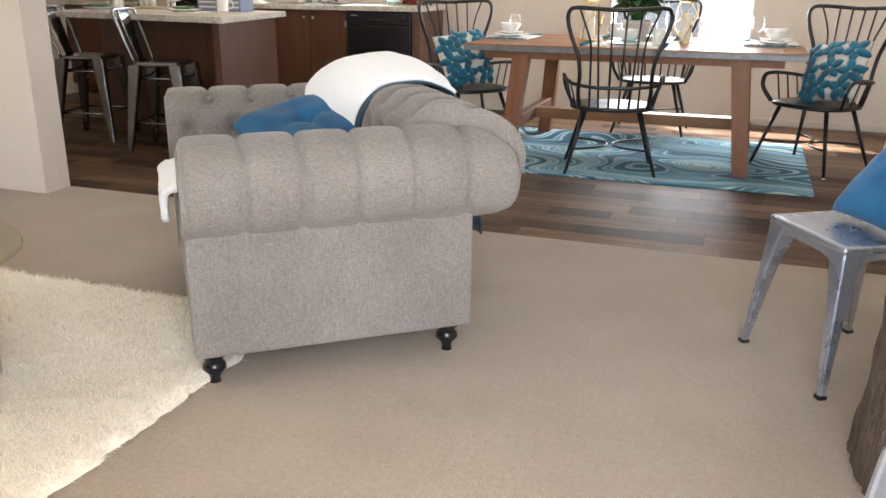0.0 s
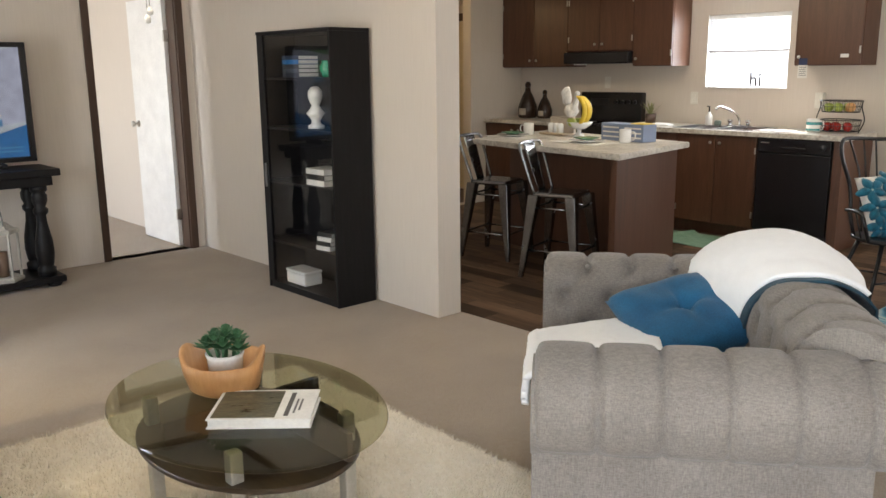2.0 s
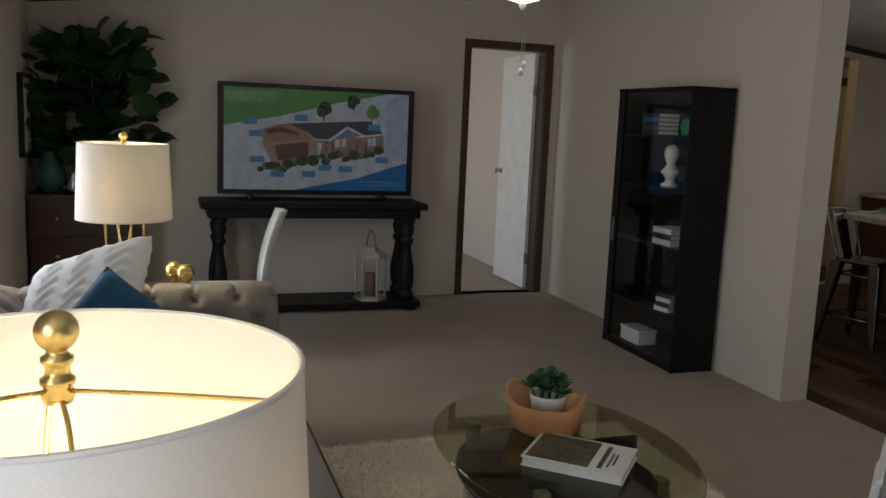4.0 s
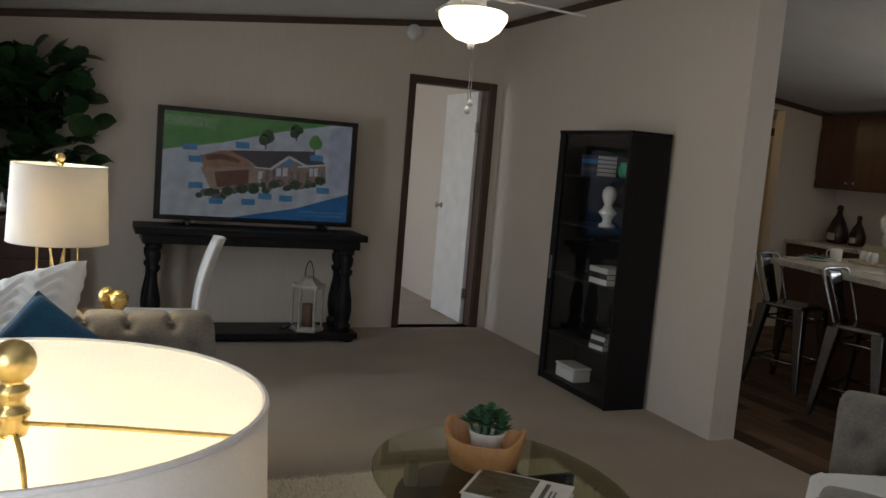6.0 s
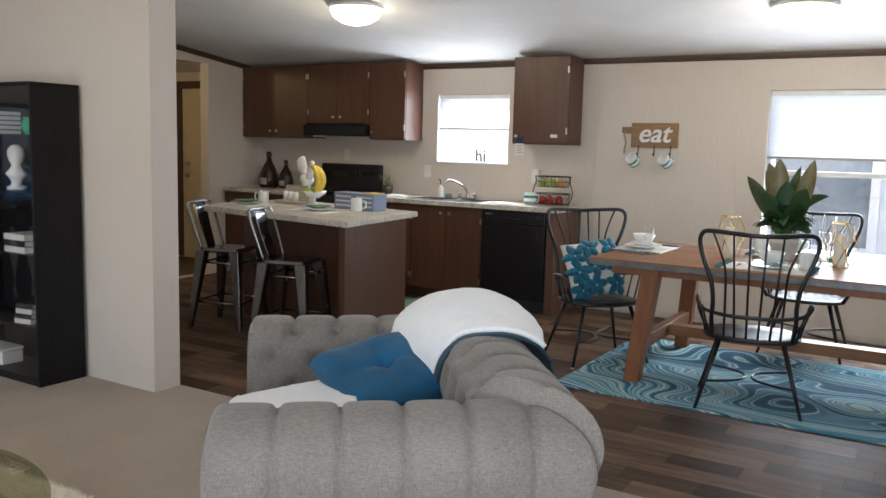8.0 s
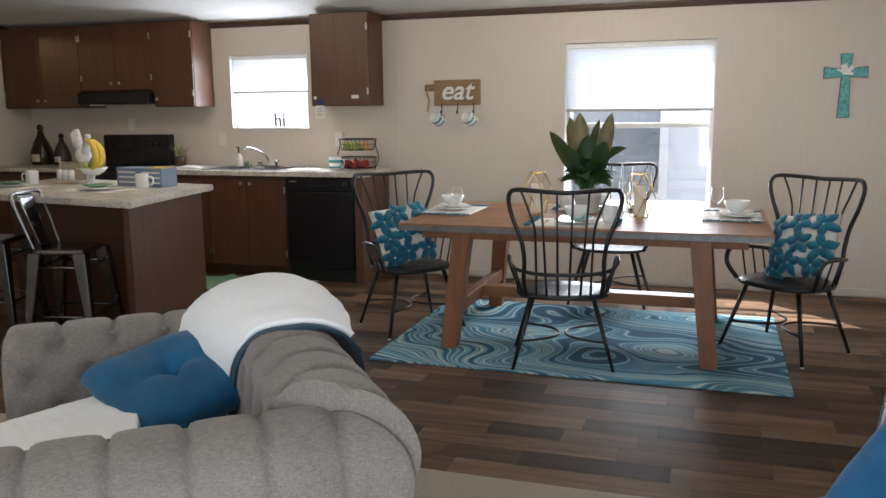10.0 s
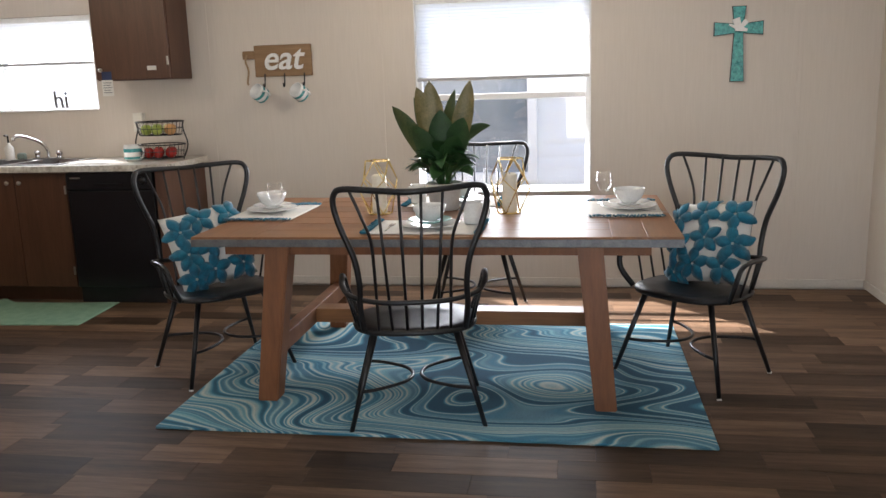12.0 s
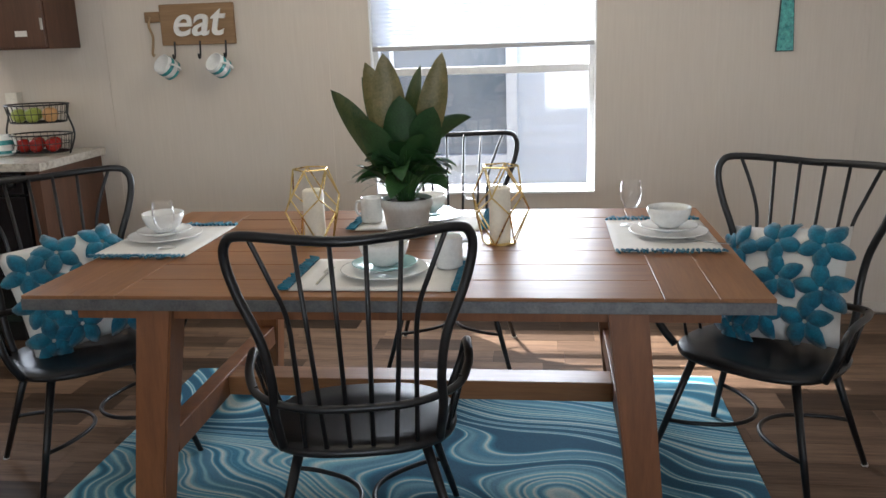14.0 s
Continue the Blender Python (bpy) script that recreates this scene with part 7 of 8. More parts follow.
for i in range(6):
    a = i * math.tau / 6
    part("post", cyl(bmesh.new(), (0.112 * math.cos(a), 0.112 * math.sin(a), 0.03), (0.112 * math.cos(a), 0.112 * math.sin(a), 0.33), 0.009, 0.009, 6), M_CHALK, lan)
part("candle", lathe(bmesh.new(), [(0, 0.03), (0.04, 0.03), (0.04, 0.2), (0, 0.2)], 18), plain("brown_wax", (0.20, 0.13, 0.09), 0.5), lan, smooth=True)
part("handle", tube(bmesh.new(), spline([(-0.07, 0, 0.37), (-0.055, 0, 0.47), (0, 0, 0.53), (0.055, 0, 0.47), (0.07, 0, 0.37)], 6), 0.005, 8), M_STEELDK, lan, smooth=True)
bird = part("bird_ornament", tube(bmesh.new(), [(0, 0, 0.03), (0.02, 0, 0.032), (0.05, 0, 0.035), (0.075, 0, 0.045), (0.10, 0, 0.06), (0.115, 0, 0.062)], [0.004, 0.018, 0.026, 0.022, 0.012, 0.002], 10), M_BLACKM, smooth=True)
bird.matrix_basis = pose(-2.52, -1.93, 0.076, 0, 0, 60)
tagged(bird, "small dark metal bird ornament on the console shelf", "ornament")

# white chair behind the sofa
wc = thing("white_chair", -1.30, -2.87, 0, 176, "white moulded chair with a tall curved back", "chair")
part("back", sheet(lambda u, v: ((u - 0.5) * (0.36 - 0.12 * v), -0.20 - 0.10 * v * v - 0.05 * (1 - (2 * u - 1) ** 2), 0.44 + 0.46 * v), 10, 12, 0.018), M_WHITE, wc, smooth=True)
part("seat", boxes((-0.2, 0.2, -0.22, 0.20, 0.42, 0.45), bevel=0.012), M_WHITE, wc)
for sx in (-1, 1):
    for sy in (-1, 1):
        part("leg", cyl(bmesh.new(), (sx * 0.16, sy * 0.16, 0.42), (sx * 0.2, sy * 0.2, 0), 0.016, 0.011, 10), M_WHITE, wc)


# table lamps on end tables
def shade_mat():
    m, nt, b = material("linen_shade")
    n1 = node(nt, "ShaderNodeTexNoise", Scale=260.0, Detail=2.0)
    nt.links.new(coords(nt, (1, 1, 6)), n1.inputs["Vector"])
    c = ramp(nt, n1.outputs["Fac"], [(0.3, (0.78, 0.77, 0.76)), (0.7, (0.88, 0.87, 0.86))])
    nt.links.new(c, b.inputs["Base Color"])
    b.inputs["Roughness"].default_value = 0.8
    tr = nt.nodes.new("ShaderNodeBsdfTranslucent")
    tr.inputs["Color"].default_value = (0.85, 0.78, 0.68, 1)
    mx = nt.nodes.new("ShaderNodeMixShader")
    mx.inputs[0].default_value = 0.22
    nt.links.new(b.outputs[0], mx.inputs[1])
    nt.links.new(tr.outputs[0], mx.inputs[2])
    nt.links.new(mx.outputs[0], nt.nodes["Material Output"].inputs["Surface"])
    return m


M_SHADE = shade_mat()
M_BULB = glow("lit_bulb", (1.0, 0.75, 0.42), 5)


def table_lamp(x, y, zb, ztop, label, watts, k=1.0):
    h = ztop - zb
    l = thing("table_lamp", x, y, zb, 20, label, "lamp", "table lamps")
    zs0 = h - 0.31
    part("shade", lathe(bmesh.new(), [(0.222 * k, zs0), (0.224 * k, zs0 + 0.002), (0.208 * k, h - 0.002), (0.206 * k, h), (0.204 * k, h - 0.002), (0.219 * k, zs0 + 0.002), (0.222 * k, zs0)], 56), M_SHADE, l, "white linen drum shade", smooth=True)
    for z, r in ((h, 0.2065 * k), (zs0, 0.222 * k)):
        part("shade_trim", tube(bmesh.new(), [(r * math.cos(i * math.tau / 56), r * math.sin(i * math.tau / 56), z) for i in range(56)], 0.003, 6, True), M_SHADE, l)
    hub = h - 0.022
    neck = [(0, -0.012), (0.012, -0.010), (0.0145, -0.002), (0.0115, 0.003), (0.0145, 0.007), (0.0145, 0.011), (0.0105, 0.014), (0.010, 0.022), (0.0135, 0.026), (0.0135, 0.030), (0.009, 0.033)]
    ball = [(0.0182 * math.sin(q), 0.0525 - 0.0182 * math.cos(q)) for q in (0.5 + 2.64 * i / 11 for i in range(11))] + [(0, 0.0707)]
    part("finial", lathe(bmesh.new(), [(r, hub + z) for r, z in neck + ball], 28), M_GOLD, l, "brass ball finial", smooth=True)
    for i in range(3):
        a = radians(42 + i * 120)
        part("spider_arm", tube(bmesh.new(), spline([(0, 0, hub), (0.08 * math.cos(a), 0.08 * math.sin(a), hub + 0.005), (0.2035 * k * math.cos(a), 0.2035 * k * math.sin(a), h - 0.012)], 5), 0.0022, 6), M_GOLD, l)
    for s in (-1, 1):
        part("harp", tube(bmesh.new(), spline([(0, 0, hub), (s * 0.035, 0, hub - 0.03), (s * 0.055, 0, hub - 0.12), (s * 0.03, 0, hub - 0.22), (0, 0, hub - 0.24)], 6), 0.0025, 6), M_GOLD, l)
    b_ = part("bulb", lathe(bmesh.new(), [(0, hub - 0.24), (0.015, hub - 0.235), (0.017, hub - 0.20), (0.03, hub - 0.165), (0.032, hub - 0.14), (0.022, hub - 0.115), (0, hub - 0.108)], 18), M_BULB, l, "lit bulb", smooth=True)
    b_.visible_shadow = False
    part("foot", lathe(bmesh.new(), [(0, 0), (0.09, 0), (0.09, 0.015), (0.02, 0.02), (0, 0.02)], 28), M_GOLD, l, smooth=True)
    zt = zs0 + 0.03
    n = 8
    bm = bmesh.new()
    for i in range(n):
        a, c = i * math.tau / n, (i + 1) * math.tau / n
        p0 = Vector((0.075 * math.cos(a), 0.075 * math.sin(a), 0.02))
        p3 = Vector((0.085 * math.cos(a), 0.085 * math.sin(a), zt))
        m1 = Vector((0.075 * math.cos((a + c) / 2 if i % 2 else a), 0.075 * math.sin((a + c) / 2 if i % 2 else a), zt * 0.55))
        cyl(bm, p0, m1, 0.0045, 0.0045, 6)
        cyl(bm, m1, p3, 0.0045, 0.0045, 6)
    for z, r in ((0.02, 0.075), (zt * 0.55, 0.074), (zt, 0.085)):
        tube(bm, [(r * math.cos(i * math.tau / 24), r * math.sin(i * math.tau / 24), z) for i in range(24)], 0.0045, 6, True)
    part("wire_base", bm, M_GOLD, l, "open brass wire base")
    part("stem", cyl(bmesh.new(), (0, 0, zt), (0, 0, hub - 0.24), 0.007, 0.007, 8), M_GOLD, l)
    bulb("lamp_bulb", x, y, zb + hub - 0.155, watts, WARM, 0.03)
    return l


def end_table(x, y, h, label):
    e = thing("end_table", x, y, 0, 0, label, "table", "end tables")
    part("top", boxes((-0.23, 0.23, -0.23, 0.23, h - 0.03, h), bevel=0.006), M_TRIM, e)
    for sx in (-1, 1):
        for sy in (-1, 1):
            part("leg", boxes((sx * 0.2 - 0.018, sx * 0.2 + 0.018, sy * 0.2 - 0.018, sy * 0.2 + 0.018, 0, h - 0.03), bevel=0.003), M_TRIM, e)


end_table(2.80, -3.30, 0.56, "dark wooden end table beside the long sofa")
end_table(-0.30, -3.36, 0.64, "dark wooden end table beside the long sofa")
table_lamp(2.805, -3.295, 0.561, 1.222, "lit drum-shade lamp with brass finial on an end table", 2.1)
table_lamp(-0.14, -3.36, 0.641, 1.30, "lit drum-shade lamp with open brass wire base", 5.0, 0.86)
gb = thing("brass_ornament", -0.17, -3.14, 0.641, 30, "pair of small polished brass owl-like knobs", "ornament")
for s in (-1, 1):
    part("knob", lathe(bmesh.new(), [(0, 0), (0.03, 0), (0.02, 0.03), (0.018, 0.07), (0.036, 0.09), (0.038, 0.125), (0.02, 0.15), (0, 0.152)], 14, s * 0.045, 0), M_GOLD, gb, smooth=True)

# corner cabinet, plant, vases, picture
cc = thing("corner_cabinet", -2.74, -3.72, 0, 0, "dark reddish-brown chest of drawers in the corner", "cabinet")
M_MAHO = wood("mahogany", (0.03, 0.011, 0.008), (0.06, 0.022, 0.015), 1, 0.4, 1.0, spread=0.05)
part("body", boxes((-0.21, 0.20, -0.34, 0.36, 0.03, 0.83)), M_MAHO, cc)
part("top", boxes((-0.215, 0.225, -0.345, 0.375, 0.83, 0.855), bevel=0.005), M_MAHO, cc)
part("plinth", boxes((-0.2, 0.19, -0.33, 0.35, 0.0, 0.03)), M_MAHO, cc)
for i in range(3):
    z0 = 0.06 + i * 0.257
    d = part("drawer", boxes((0.20, 0.218, -0.325, 0.345, z0, z0 + 0.245), bevel=0.004), M_MAHO, cc)
    for s in (-1, 1):
        k = part("knob", lathe(bmesh.new(), [(0, 0), (0.008, 0), (0.008, 0.01), (0.017, 0.018), (0, 0.026)], 12), M_GOLD, d, smooth=True)
        k.matrix_basis = pose(0.218, s * 0.16, z0 + 0.122, 0, 90, 0)
fig = thing("fiddle_leaf_plant", -2.76, -3.66, 0.856, 0, "dense dark fiddle-leaf plant in a basket pot", "plant")
part("pot", lathe(bmesh.new(), [(0, 0), (0.09, 0), (0.12, 0.14), (0.11, 0.14), (0.09, 0.12), (0, 0.12)], 20), plain("dark_pot", (0.03, 0.03, 0.03), 0.5), fig, smooth=True)
rnd = random.Random(33)
bm = bmesh.new()
for i in range(5):
    a = i * 1.3
    tube(bm, spline([(0, 0, 0.1), (0.05 * math.cos(a), 0.06 * math.sin(a), 0.45), (0.08 * math.cos(a), 0.2 * math.sin(a), 0.8 + 0.06 * i)], 5), 0.009, 6)
part("stems", bm, M_TRIM, fig)
for i in range(280):
    zz = rnd.uniform(0.12, 1.08)
    spread = 0.40 * (1.1 - 0.55 * abs(zz - 0.5))
    hd = rnd.uniform(0, 360)
    r = rnd.uniform(0.02, spread)
    x, y = r * math.cos(radians(hd)) * 0.5, r * math.sin(radians(hd)) * 1.05
    if x < -0.1:
        x = -0.1
    L = rnd.uniform(0.13, 0.20)
    if not (-0.16 < x + L * math.cos(radians(hd))):
        hd = 180 - hd
    part("leaf", leaf(bmesh.new(), (x, y, zz), hd, rnd.uniform(0, 65), L, L * 0.9, 0.5, 6, 0.18, rnd.uniform(-40, 40), 1.3), M_LEAF, fig, smooth=True)
for nm, x, y, k, m in (("glass_vase", -2.60, -3.93, 1.0, plain("teal_glass", (0.01, 0.06, 0.06), 0.06)), ("mercury_vase", -2.56, -3.78, 0.5, M_CHROME)):
    v = part(nm, lathe(bmesh.new(), [(0, 0), (0.05 * k, 0), (0.10 * k, 0.07 * k), (0.105 * k, 0.14 * k), (0.06 * k, 0.22 * k), (0.04 * k, 0.26 * k), (0.05 * k, 0.29 * k), (0.04 * k, 0.29 * k), (0.03 * k, 0.25 * k), (0, 0.2 * k)], 22), m, smooth=True)
    v.matrix_basis = pose(x, y, 0.856)
    tagged(v, "dark teal glass vase on the corner chest" if k == 1 else "small silvery vase on the corner chest", "vase")
pic = thing("wall_picture", -2.60, YF + 0.0005, 1.375, 0, "pale picture in a black frame on the wall", "picture")
part("frame", boxes((-0.22, -0.195, 0, 0.035, -0.27, 0.27), (0.195, 0.22, 0, 0.035, -0.27, 0.27), (-0.195, 0.195, 0, 0.035, -0.27, -0.245), (-0.195, 0.195, 0, 0.035, 0.245, 0.27)), M_BLACKWOOD, pic)
part("canvas", boxes((-0.195, 0.195, 0.002, 0.02, -0.245, 0.245)), M_CLOTH, pic)

# ceiling fan
fx, fy = 0.20, -1.75
fan = thing("ceiling_fan", fx, fy, ceil_z(fy) + 0.05, 0, "white ceiling fan with lit frosted bowl and pull chains", "fan")
part("canopy", lathe(bmesh.new(), [(0, 0.012), (0.07, 0.012), (0.07, -0.01), (0.05, -0.05), (0.015, -0.055), (0, -0.055)], 24), M_WHITE, fan, smooth=True)
part("rod", cyl(bmesh.new(), (0, 0, -0.05), (0, 0, -0.23), 0.011, 0.011, 10), M_WHITE, fan)
part("motor", lathe(bmesh.new(), [(0, -0.225), (0.06, -0.23), (0.11, -0.255), (0.115, -0.325), (0.08, -0.36), (0.05, -0.375), (0.06, -0.41), (0.13, -0.42), (0, -0.42)], 28), M_WHITE, fan, smooth=True)
for i in range(5):
    a = 26 + i * 72
    bl = part("blade", boxes((0.17, 0.58, -0.058, 0.058, -0.004, 0.004), bevel=0.003), M_WHITE, fan)
    for v in bl.data.vertices:
        v.co.y *= 0.75 + 0.45 * (v.co.x - 0.17)
    bl.matrix_basis = pose(0, 0, -0.345, 0, 0, a) @ pose(0, 0, 0, 11, 0, 0)
    part("bracket", boxes((0.09, 0.20, -0.018, 0.018, -0.012, -0.005), bevel=0.002), M_WHITE, bl)
bw = part("bowl", lathe(bmesh.new(), [(0.135, -0.42), (0.15, -0.43), (0.148, -0.455), (0.122, -0.50), (0.07, -0.54), (0.02, -0.555), (0, -0.555)], 32), glow("lit_bowl", (1.0, 0.84, 0.58), 1.2), fan, "glowing frosted bowl", smooth=True)
bw.visible_shadow = False
part("cap_nut", lathe(bmesh.new(), [(0, -0.585), (0.012, -0.58), (0.018, -0.56), (0, -0.552)], 14), M_WHITE, bw, smooth=True)
for dx, L in ((-0.008, 0.27), (0.018, 0.24)):
    ch = part("pull_chain", cyl(bmesh.new(), (dx, 0.01, -0.56), (dx, 0.01, -0.56 - L), 0.0016, 0.0016, 6), M_CHROME, fan)
    part("pull_knob", lathe(bmesh.new(), [(0, -0.59 - L), (0.012, -0.585 - L), (0.014, -0.57 - L), (0.005, -0.555 - L), (0, -0.555 - L)], 12, dx, 0.01), M_WHITE, ch, smooth=True)
bulb("fan_bulb", fx, fy, ceil_z(fy) - 0.44, 1.8, (1.0, 0.82, 0.56), 0.1)

# smoke alarm near the corner
sa = part("smoke_alarm", lathe(bmesh.new(), [(0, 0), (0.06, 0), (0.065, 0.012), (0.06, 0.03), (0, 0.036)], 24), M_WHITE, smooth=True)
sa.matrix_basis = pose(XL + 0.001, -0.86, 2.46, 0, 90, 0)
tagged(sa, "white round smoke alarm high on the wall", "alarm")

# door of the next room
y0, y1, zt = DOOR_T[0], DOOR_T[1], DOOR_T[3]
dr = tagged(new("door_1"), "dark-cased doorway with white door standing open", kind="structure")
for nm, d in (("casing", (XL + 0.001, XL + 0.015, y0 - 0.045, y0 + 0.008, 0, zt + 0.045)), ("casing", (XL + 0.001, XL + 0.015, y1 - 0.008, y1 + 0.055, 0, zt + 0.045)), ("casing", (XL + 0.001, XL + 0.015, y0 + 0.008, y1 - 0.008, zt - 0.008, zt + 0.045)),
              ("jamb", (XL - 0.125, XL + 0.001, y0 + 0.0005, y0 + 0.018, 0, zt - 0.001)), ("jamb", (XL - 0.125, XL + 0.001, y1 - 0.018, y1 - 0.0005, 0, zt - 0.001)), ("jamb", (XL - 0.125, XL + 0.001, y0 + 0.018, y1 - 0.018, zt - 0.018, zt - 0.001))):
    part(nm, boxes(d, bevel=0.002), M_TRIM, dr)
lf = part("door_leaf", boxes((XL - 0.82, XL - 0.128, y1 - 0.055, y1 - 0.02, 0.012, zt - 0.022), bevel=0.003), M_WHITE, dr, "plain white door leaf")
kb = part("door_knob", lathe(bmesh.new(), [(0, 0), (0.028, 0), (0.028, 0.006), (0.011, 0.012), (0.011, 0.035), (0.026, 0.045), (0.026, 0.06), (0, 0.066)], 18), M_HINGE, lf, smooth=True)
kb.matrix_basis = pose(XL - 0.755, y1 - 0.055, 1.02, 90, 0, 0)
for z in (0.28, 1.75):
    part("hinge", boxes((XL - 0.135, XL - 0.115, y1 - 0.06, y1 - 0.018, z - 0.045, z + 0.045), bevel=0.002), M_HINGE, lf)

# rooms beyond the doorways
wall_with_holes("wall_beyond_west", "x", -5.57, -0.12, YF, YB, -0.05, 2.75, [], "cream end wall of the next rooms")
structure("wall_beyond_middle", boxes((-5.57, XL - 0.12, 0.0, 0.18, 0.0, 2.72)), M_WALL, "cream wall between the next rooms")
# the south opening is unseen, added to let light into this room
wall_with_holes("wall_beyond_south", "y", YF, -0.14, -5.69, XL - 0.12, -0.05, 2.75, [(-4.9, -3.7, 0.6, 2.0)], "cream south wall of the next room, opening added for light")
wall_with_holes("wall_beyond_north", "y", YB, 0.14, -5.69, XL - 0.12, -0.05, 2.75, [], "cream back wall of the utility room")
ud = tagged(new("door_2"), "cream back door with dark casing in the utility room", kind="structure")
for nm, d in (("casing", (-4.36, -4.27, YB - 0.02, YB - 0.001, 0, 2.12)), ("casing", (-3.36, -3.27, YB - 0.02, YB - 0.001, 0, 2.12)), ("casing", (-4.27, -3.36, YB - 0.02, YB - 0.001, 2.03, 2.12))):
    part(nm, boxes(d, bevel=0.003), M_TRIM, ud)
dl = part("door_leaf", boxes((-4.265, -3.365, YB - 0.012, YB - 0.001, 0.01, 2.025)), plain("cream_door", (0.62, 0.54, 0.38), 0.5), ud, "cream steel door leaf")
for z, r in ((1.0, 0.03), (1.14, 0.026)):
    k = part("door_knob", lathe(bmesh.new(), [(0, 0), (r, 0), (r, 0.008), (0.012, 0.014), (0.012, 0.03), (r * 0.9, 0.04), (r * 0.8, 0.055), (0, 0.06)], 16), M_HINGE, dl, smooth=True)
    k.matrix_basis = pose(-4.17, YB - 0.012, z, 90, 0, 0)
ul = thing("utility_lamp", -3.9, 2.2, ceil_z(2.2), 0, "small lit globe lamp on the utility room ceiling", "lamp")
part("base", lathe(bmesh.new(), [(0, 0.01), (0.06, 0.01), (0.06, -0.03), (0, -0.03)], 18), M_WHITE, ul)
ub = part("globe", lathe(bmesh.new(), [(0.04, -0.03), (0.09, -0.08), (0.09, -0.13), (0.05, -0.17), (0, -0.175)], 20), glow("lit_globe", (1.0, 0.75, 0.4), 0.8), ul, smooth=True)
ub.visible_shadow = False
bulb("utility_bulb", -3.9, 2.2, ceil_z(2.2) - 0.1, 2.6, (1.0, 0.70, 0.34), 0.06)


# metal chairs and log pedestal by the entrance side
def cafe_chair(x, y, rz, label):
    s = thing("metal_chair", x, y, 0, rz, label, "chair", "metal cafe chairs")
    part("seat", boxes((-0.185, 0.185, -0.18, 0.18, 0.428, 0.455), bevel=0.012, seg=3), M_GALV, s)
    for sx in (-1, 1):
        for sy in (-1, 1):
            bm = bmesh.new()
            lo, hi = Vector((sx * 0.205, sy * 0.20, 0)), Vector((sx * 0.165, sy * 0.16, 0.44))
            r = []
            for c, w in ((lo, 0.022), (lo.lerp(hi, 0.7), 0.045), (hi, 0.075)):
                r.append([bm.verts.new(c + Vector((a * w * 0.5 - sx * (w - 0.022) * 0.4, b * w * 0.5 - sy * (w - 0.022) * 0.4, 0))) for a, b in ((-1, -1), (1, -1), (1, 1), (-1, 1))])
            for p, q in zip(r, r[1:]):
                for i in range(4):
                    bm.faces.new((p[i], p[(i + 1) % 4], q[(i + 1) % 4], q[i]))
            bm.faces.new(r[0][::-1])
            bm.faces.new(r[-1])
            bmesh.ops.bevel(bm, geom=bm.edges[:], offset=0.005, segments=2, affect='EDGES')
            lg = part("leg", bm, M_GALV, s)
            part("foot_cap", boxes((lo.x - 0.014, lo.x + 0.014, lo.y - 0.014, lo.y + 0.014, -0.001, 0.012), bevel=0.003), M_BLACKM, lg)
    # arched aprons
    for sy in (-1, 1):
        part("apron", sheet(lambda u, v: ((u - 0.5) * 0.34, sy * 0.172, 0.43 - v * (0.02 + 0.055 * (2 * u - 1) ** 4)), 16, 3, 0.003), M_GALV, s)
    for sx in (-1, 1):
        part("apron", sheet(lambda u, v: (sx * 0.177, (u - 0.5) * 0.33, 0.43 - v * (0.02 + 0.055 * (2 * u - 1) ** 4)), 16, 3, 0.003), M_GALV, s)
    pts = spline([(-0.165, -0.165, 0.45), (-0.175, -0.20, 0.62), (-0.17, -0.235, 0.78), (-0.12, -0.25, 0.845), (0, -0.256, 0.86), (0.12, -0.25, 0.845), (0.17, -0.235, 0.78), (0.175, -0.20, 0.62), (0.165, -0.165, 0.45)], 6)
    part("back_hoop", tube(bmesh.new(), pts, 0.012, 10), M_GALV, s, smooth=True)
    part("back_splat", sheet(lambda u, v: ((u - 0.5) * 0.10, -0.172 - 0.082 * v, 0.452 + 0.40 * v), 4, 6, 0.003), M_GALV, s)


M_GALV = surface("blue_grey_steel", (0.42, 0.46, 0.54), (0.56, 0.60, 0.68), 10, 90, 0.28, 0.85, 0.04)
cafe_chair(3.985, -0.79, 122, "blue-grey metal cafe chair with a blue pillow")
cafe_chair(4.02, -2.36, 75, "blue-grey metal cafe chair by the log pedestal")
cp = thing("chair_pillow", 0, 0, 0, 0, "bright blue velvet pillow propped on a metal chair", "pillow")
cp.matrix_basis = pose(3.985, -0.79, 0, 0, 0, 122) @ pose(-0.02, -0.09, 0.585, 44, 0, 0)
part("cushion", puff(0.26, 0.30, 0.11, 18), surface("bright_blue", (0.005, 0.10, 0.26), (0.015, 0.17, 0.36), 9, 200, 0.8, 0, 0.3, sheen=0.12), cp, smooth=True)


def bark(u, v):
    a = u * math.tau
    n = 0.03 * noise.noise(Vector((math.cos(a) * 5, math.sin(a) * 5, v * 2.0))) + 0.022 * abs(noise.noise(Vector((math.cos(a) * 16, math.sin(a) * 16, v * 4.0))))
    r = 0.31 + n + 0.03 * (1 - v) ** 3
    return (r * math.cos(a), r * math.sin(a), v * 0.70)


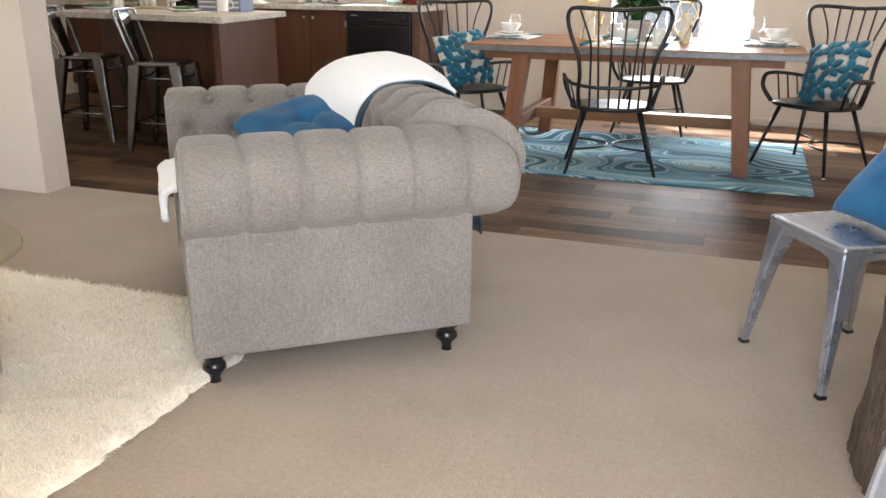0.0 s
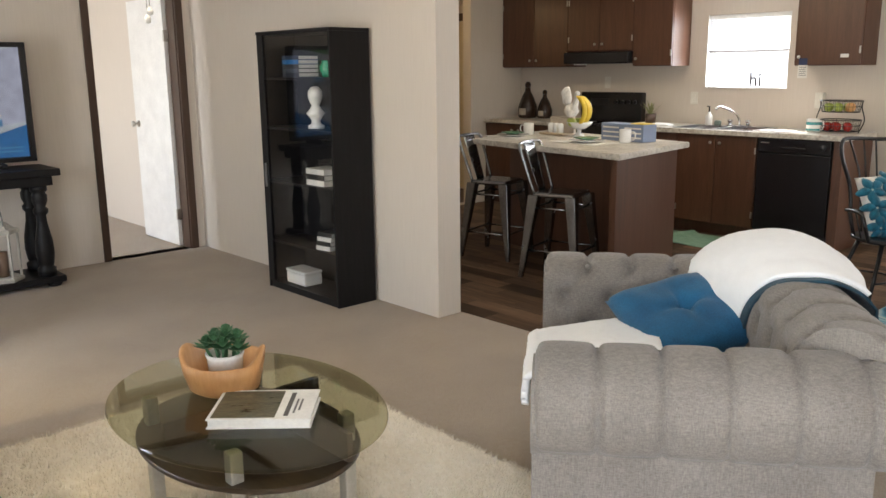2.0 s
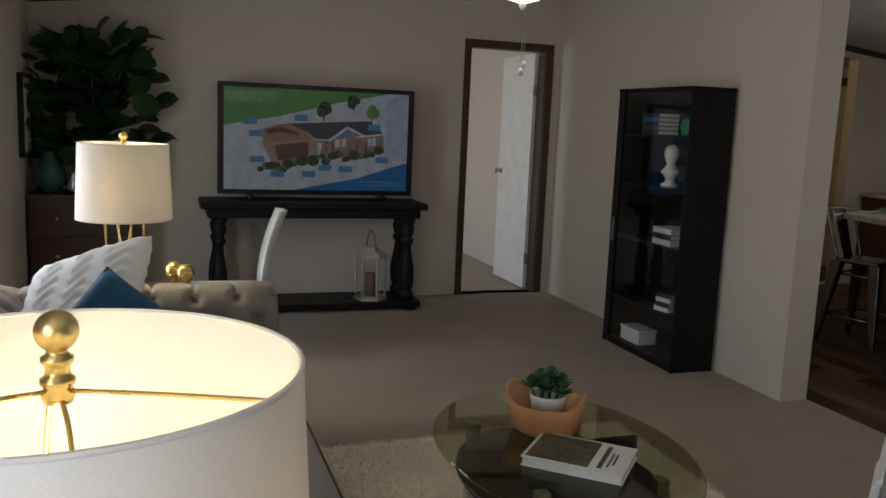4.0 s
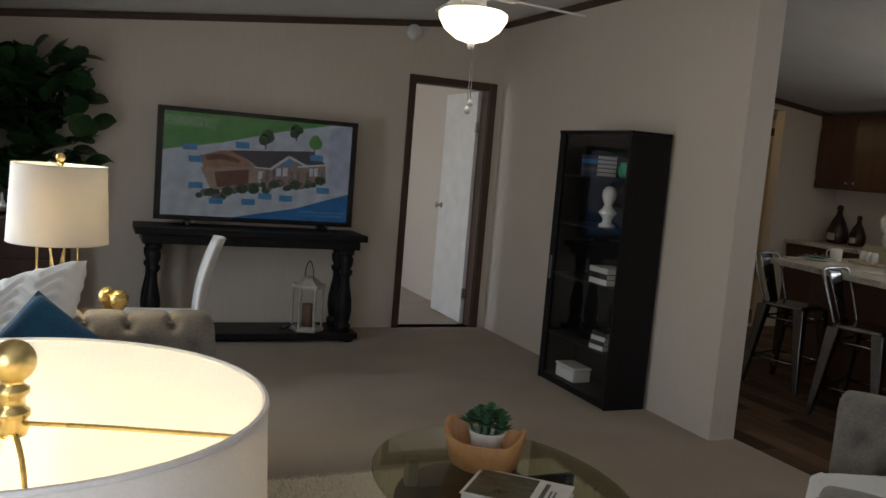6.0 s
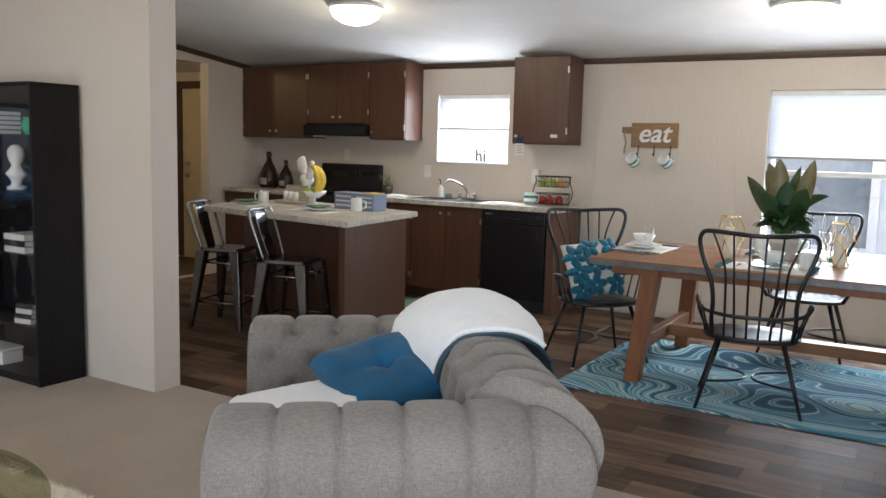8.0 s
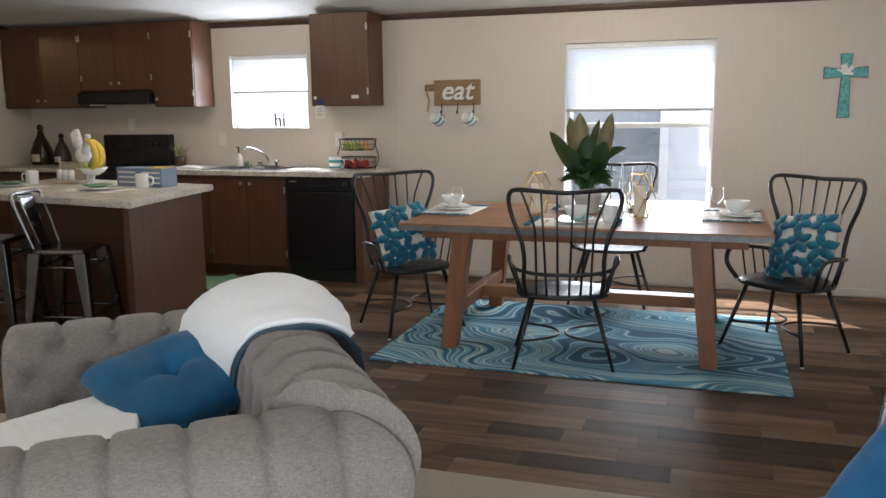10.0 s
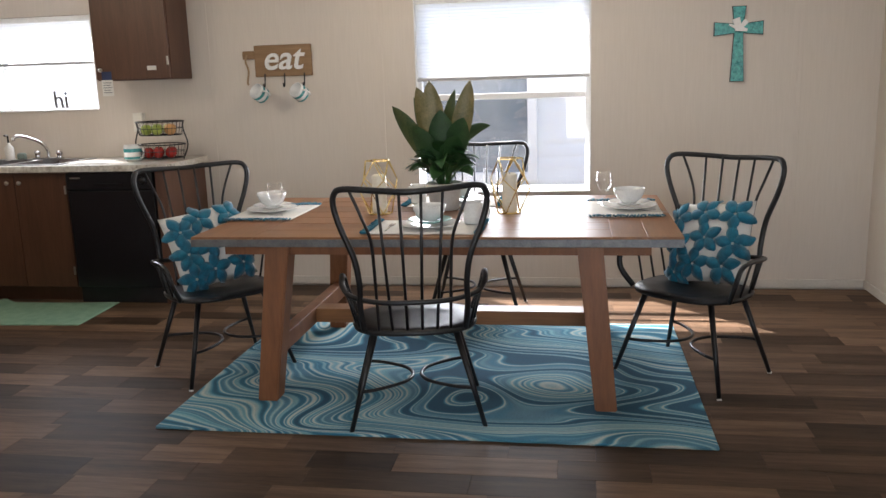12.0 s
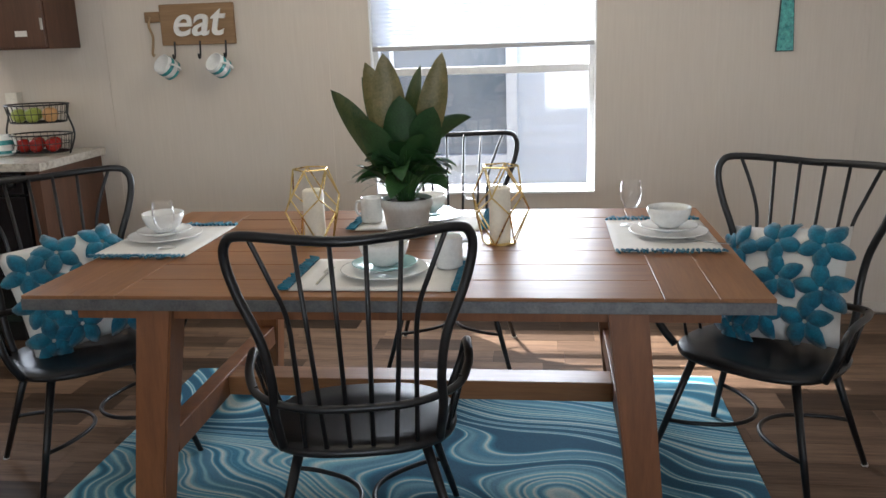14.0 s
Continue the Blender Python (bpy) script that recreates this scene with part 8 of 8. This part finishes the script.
log = thing("log_pedestal", 4.315, -1.42, 0, 0, "rough brown bark-covered log pedestal", "pedestal")
part("bark", sheet(bark, 120, 40), surface("bark_brown", (0.05, 0.035, 0.025), (0.17, 0.125, 0.095), 16, 70, 0.9, 0, 0.9, stretch=(1, 1, 0.3), depth=0.02), log, smooth=True)
part("top", lathe(bmesh.new(), [(0, 0.69), (0.30, 0.69), (0.35, 0.70), (0.36, 0.73), (0.34, 0.74), (0, 0.74)], 40), M_TLEG, log, smooth=True)

# covered panel joint on the back wall
structure("trim_panel_joint", boxes((4.864, 4.876, YB - 0.003, YB - 0.0005, 0.075, ceil_z(YB) - 0.08)), M_WALL, "narrow wall-coloured joint strip")


# carved ornament on the end wall
def scroll_plaque(u, v):
    """Openwork-like relief: leaf scrolls round a ring, lobed rim."""
    a = u * math.tau
    lobe = 1 + 0.13 * math.cos(6 * a) + 0.06 * math.cos(14 * a + 1)
    r = v * lobe
    h = 0.010 + 0.014 * abs(math.sin(v * 7.5)) * (0.6 + 0.4 * math.cos(7 * a + 5 * v)) + 0.006 * noise.noise(Vector((math.cos(a) * v * 6, math.sin(a) * v * 6, 1)))
    return (-h * (1 - 0.7 * v ** 8), 0.105 * r * math.cos(a), 0.128 * r * math.sin(a))


orn = part("wall_ornament", sheet(scroll_plaque, 96, 24, 0.006), surface("aged_bronze", (0.07, 0.05, 0.03), (0.42, 0.36, 0.27), 34, 120, 0.5, 0.3, 0.4), smooth=True)
orn.matrix_basis = pose(XR - 0.008, 3.71, 1.52)
tagged(orn, "aged bronze carved scroll ornament hanging on the end wall", "ornament")

# ---- plank floor, one piece at a time ----
PW, PL = 0.145, 1.1
piece_meshes = {}


def plank_mesh(length):
    key = round(length, 2)
    if key not in piece_meshes:
        bm = boxes((0.0003, length - 0.0003, 0.0003, PW - 0.0003, -0.012, 0.0))
        top = [e for e in bm.edges if all(v.co.z > -0.001 for v in e.verts)]
        bmesh.ops.bevel(bm, geom=top, offset=0.0006, segments=1, affect='EDGES')
        me = bpy.data.meshes.new("plank")
        bm.to_mesh(me)
        bm.free()
        me.materials.append(M_PLANK)
        piece_meshes[key] = me
    return piece_meshes[key]


rows = int((YB - 0.19) / PW) + 1
prnd = random.Random(77)
for r in range(rows):
    y = 0.19 + r * PW
    if y + PW > YB + 0.05:
        break
    x = XL + 0.0 - round(prnd.uniform(0.0, 0.9), 1)
    while x < XR:
        L = PL * prnd.choice((0.3, 0.4, 0.55))
        a = max(x, XL)
        b = min(x + L, XR)
        if b - a > 0.03:
            p = new("plank", plank_mesh(b - a))
            p.parent = vinyl
            p.location = (a, y, 0.0)
        x += L
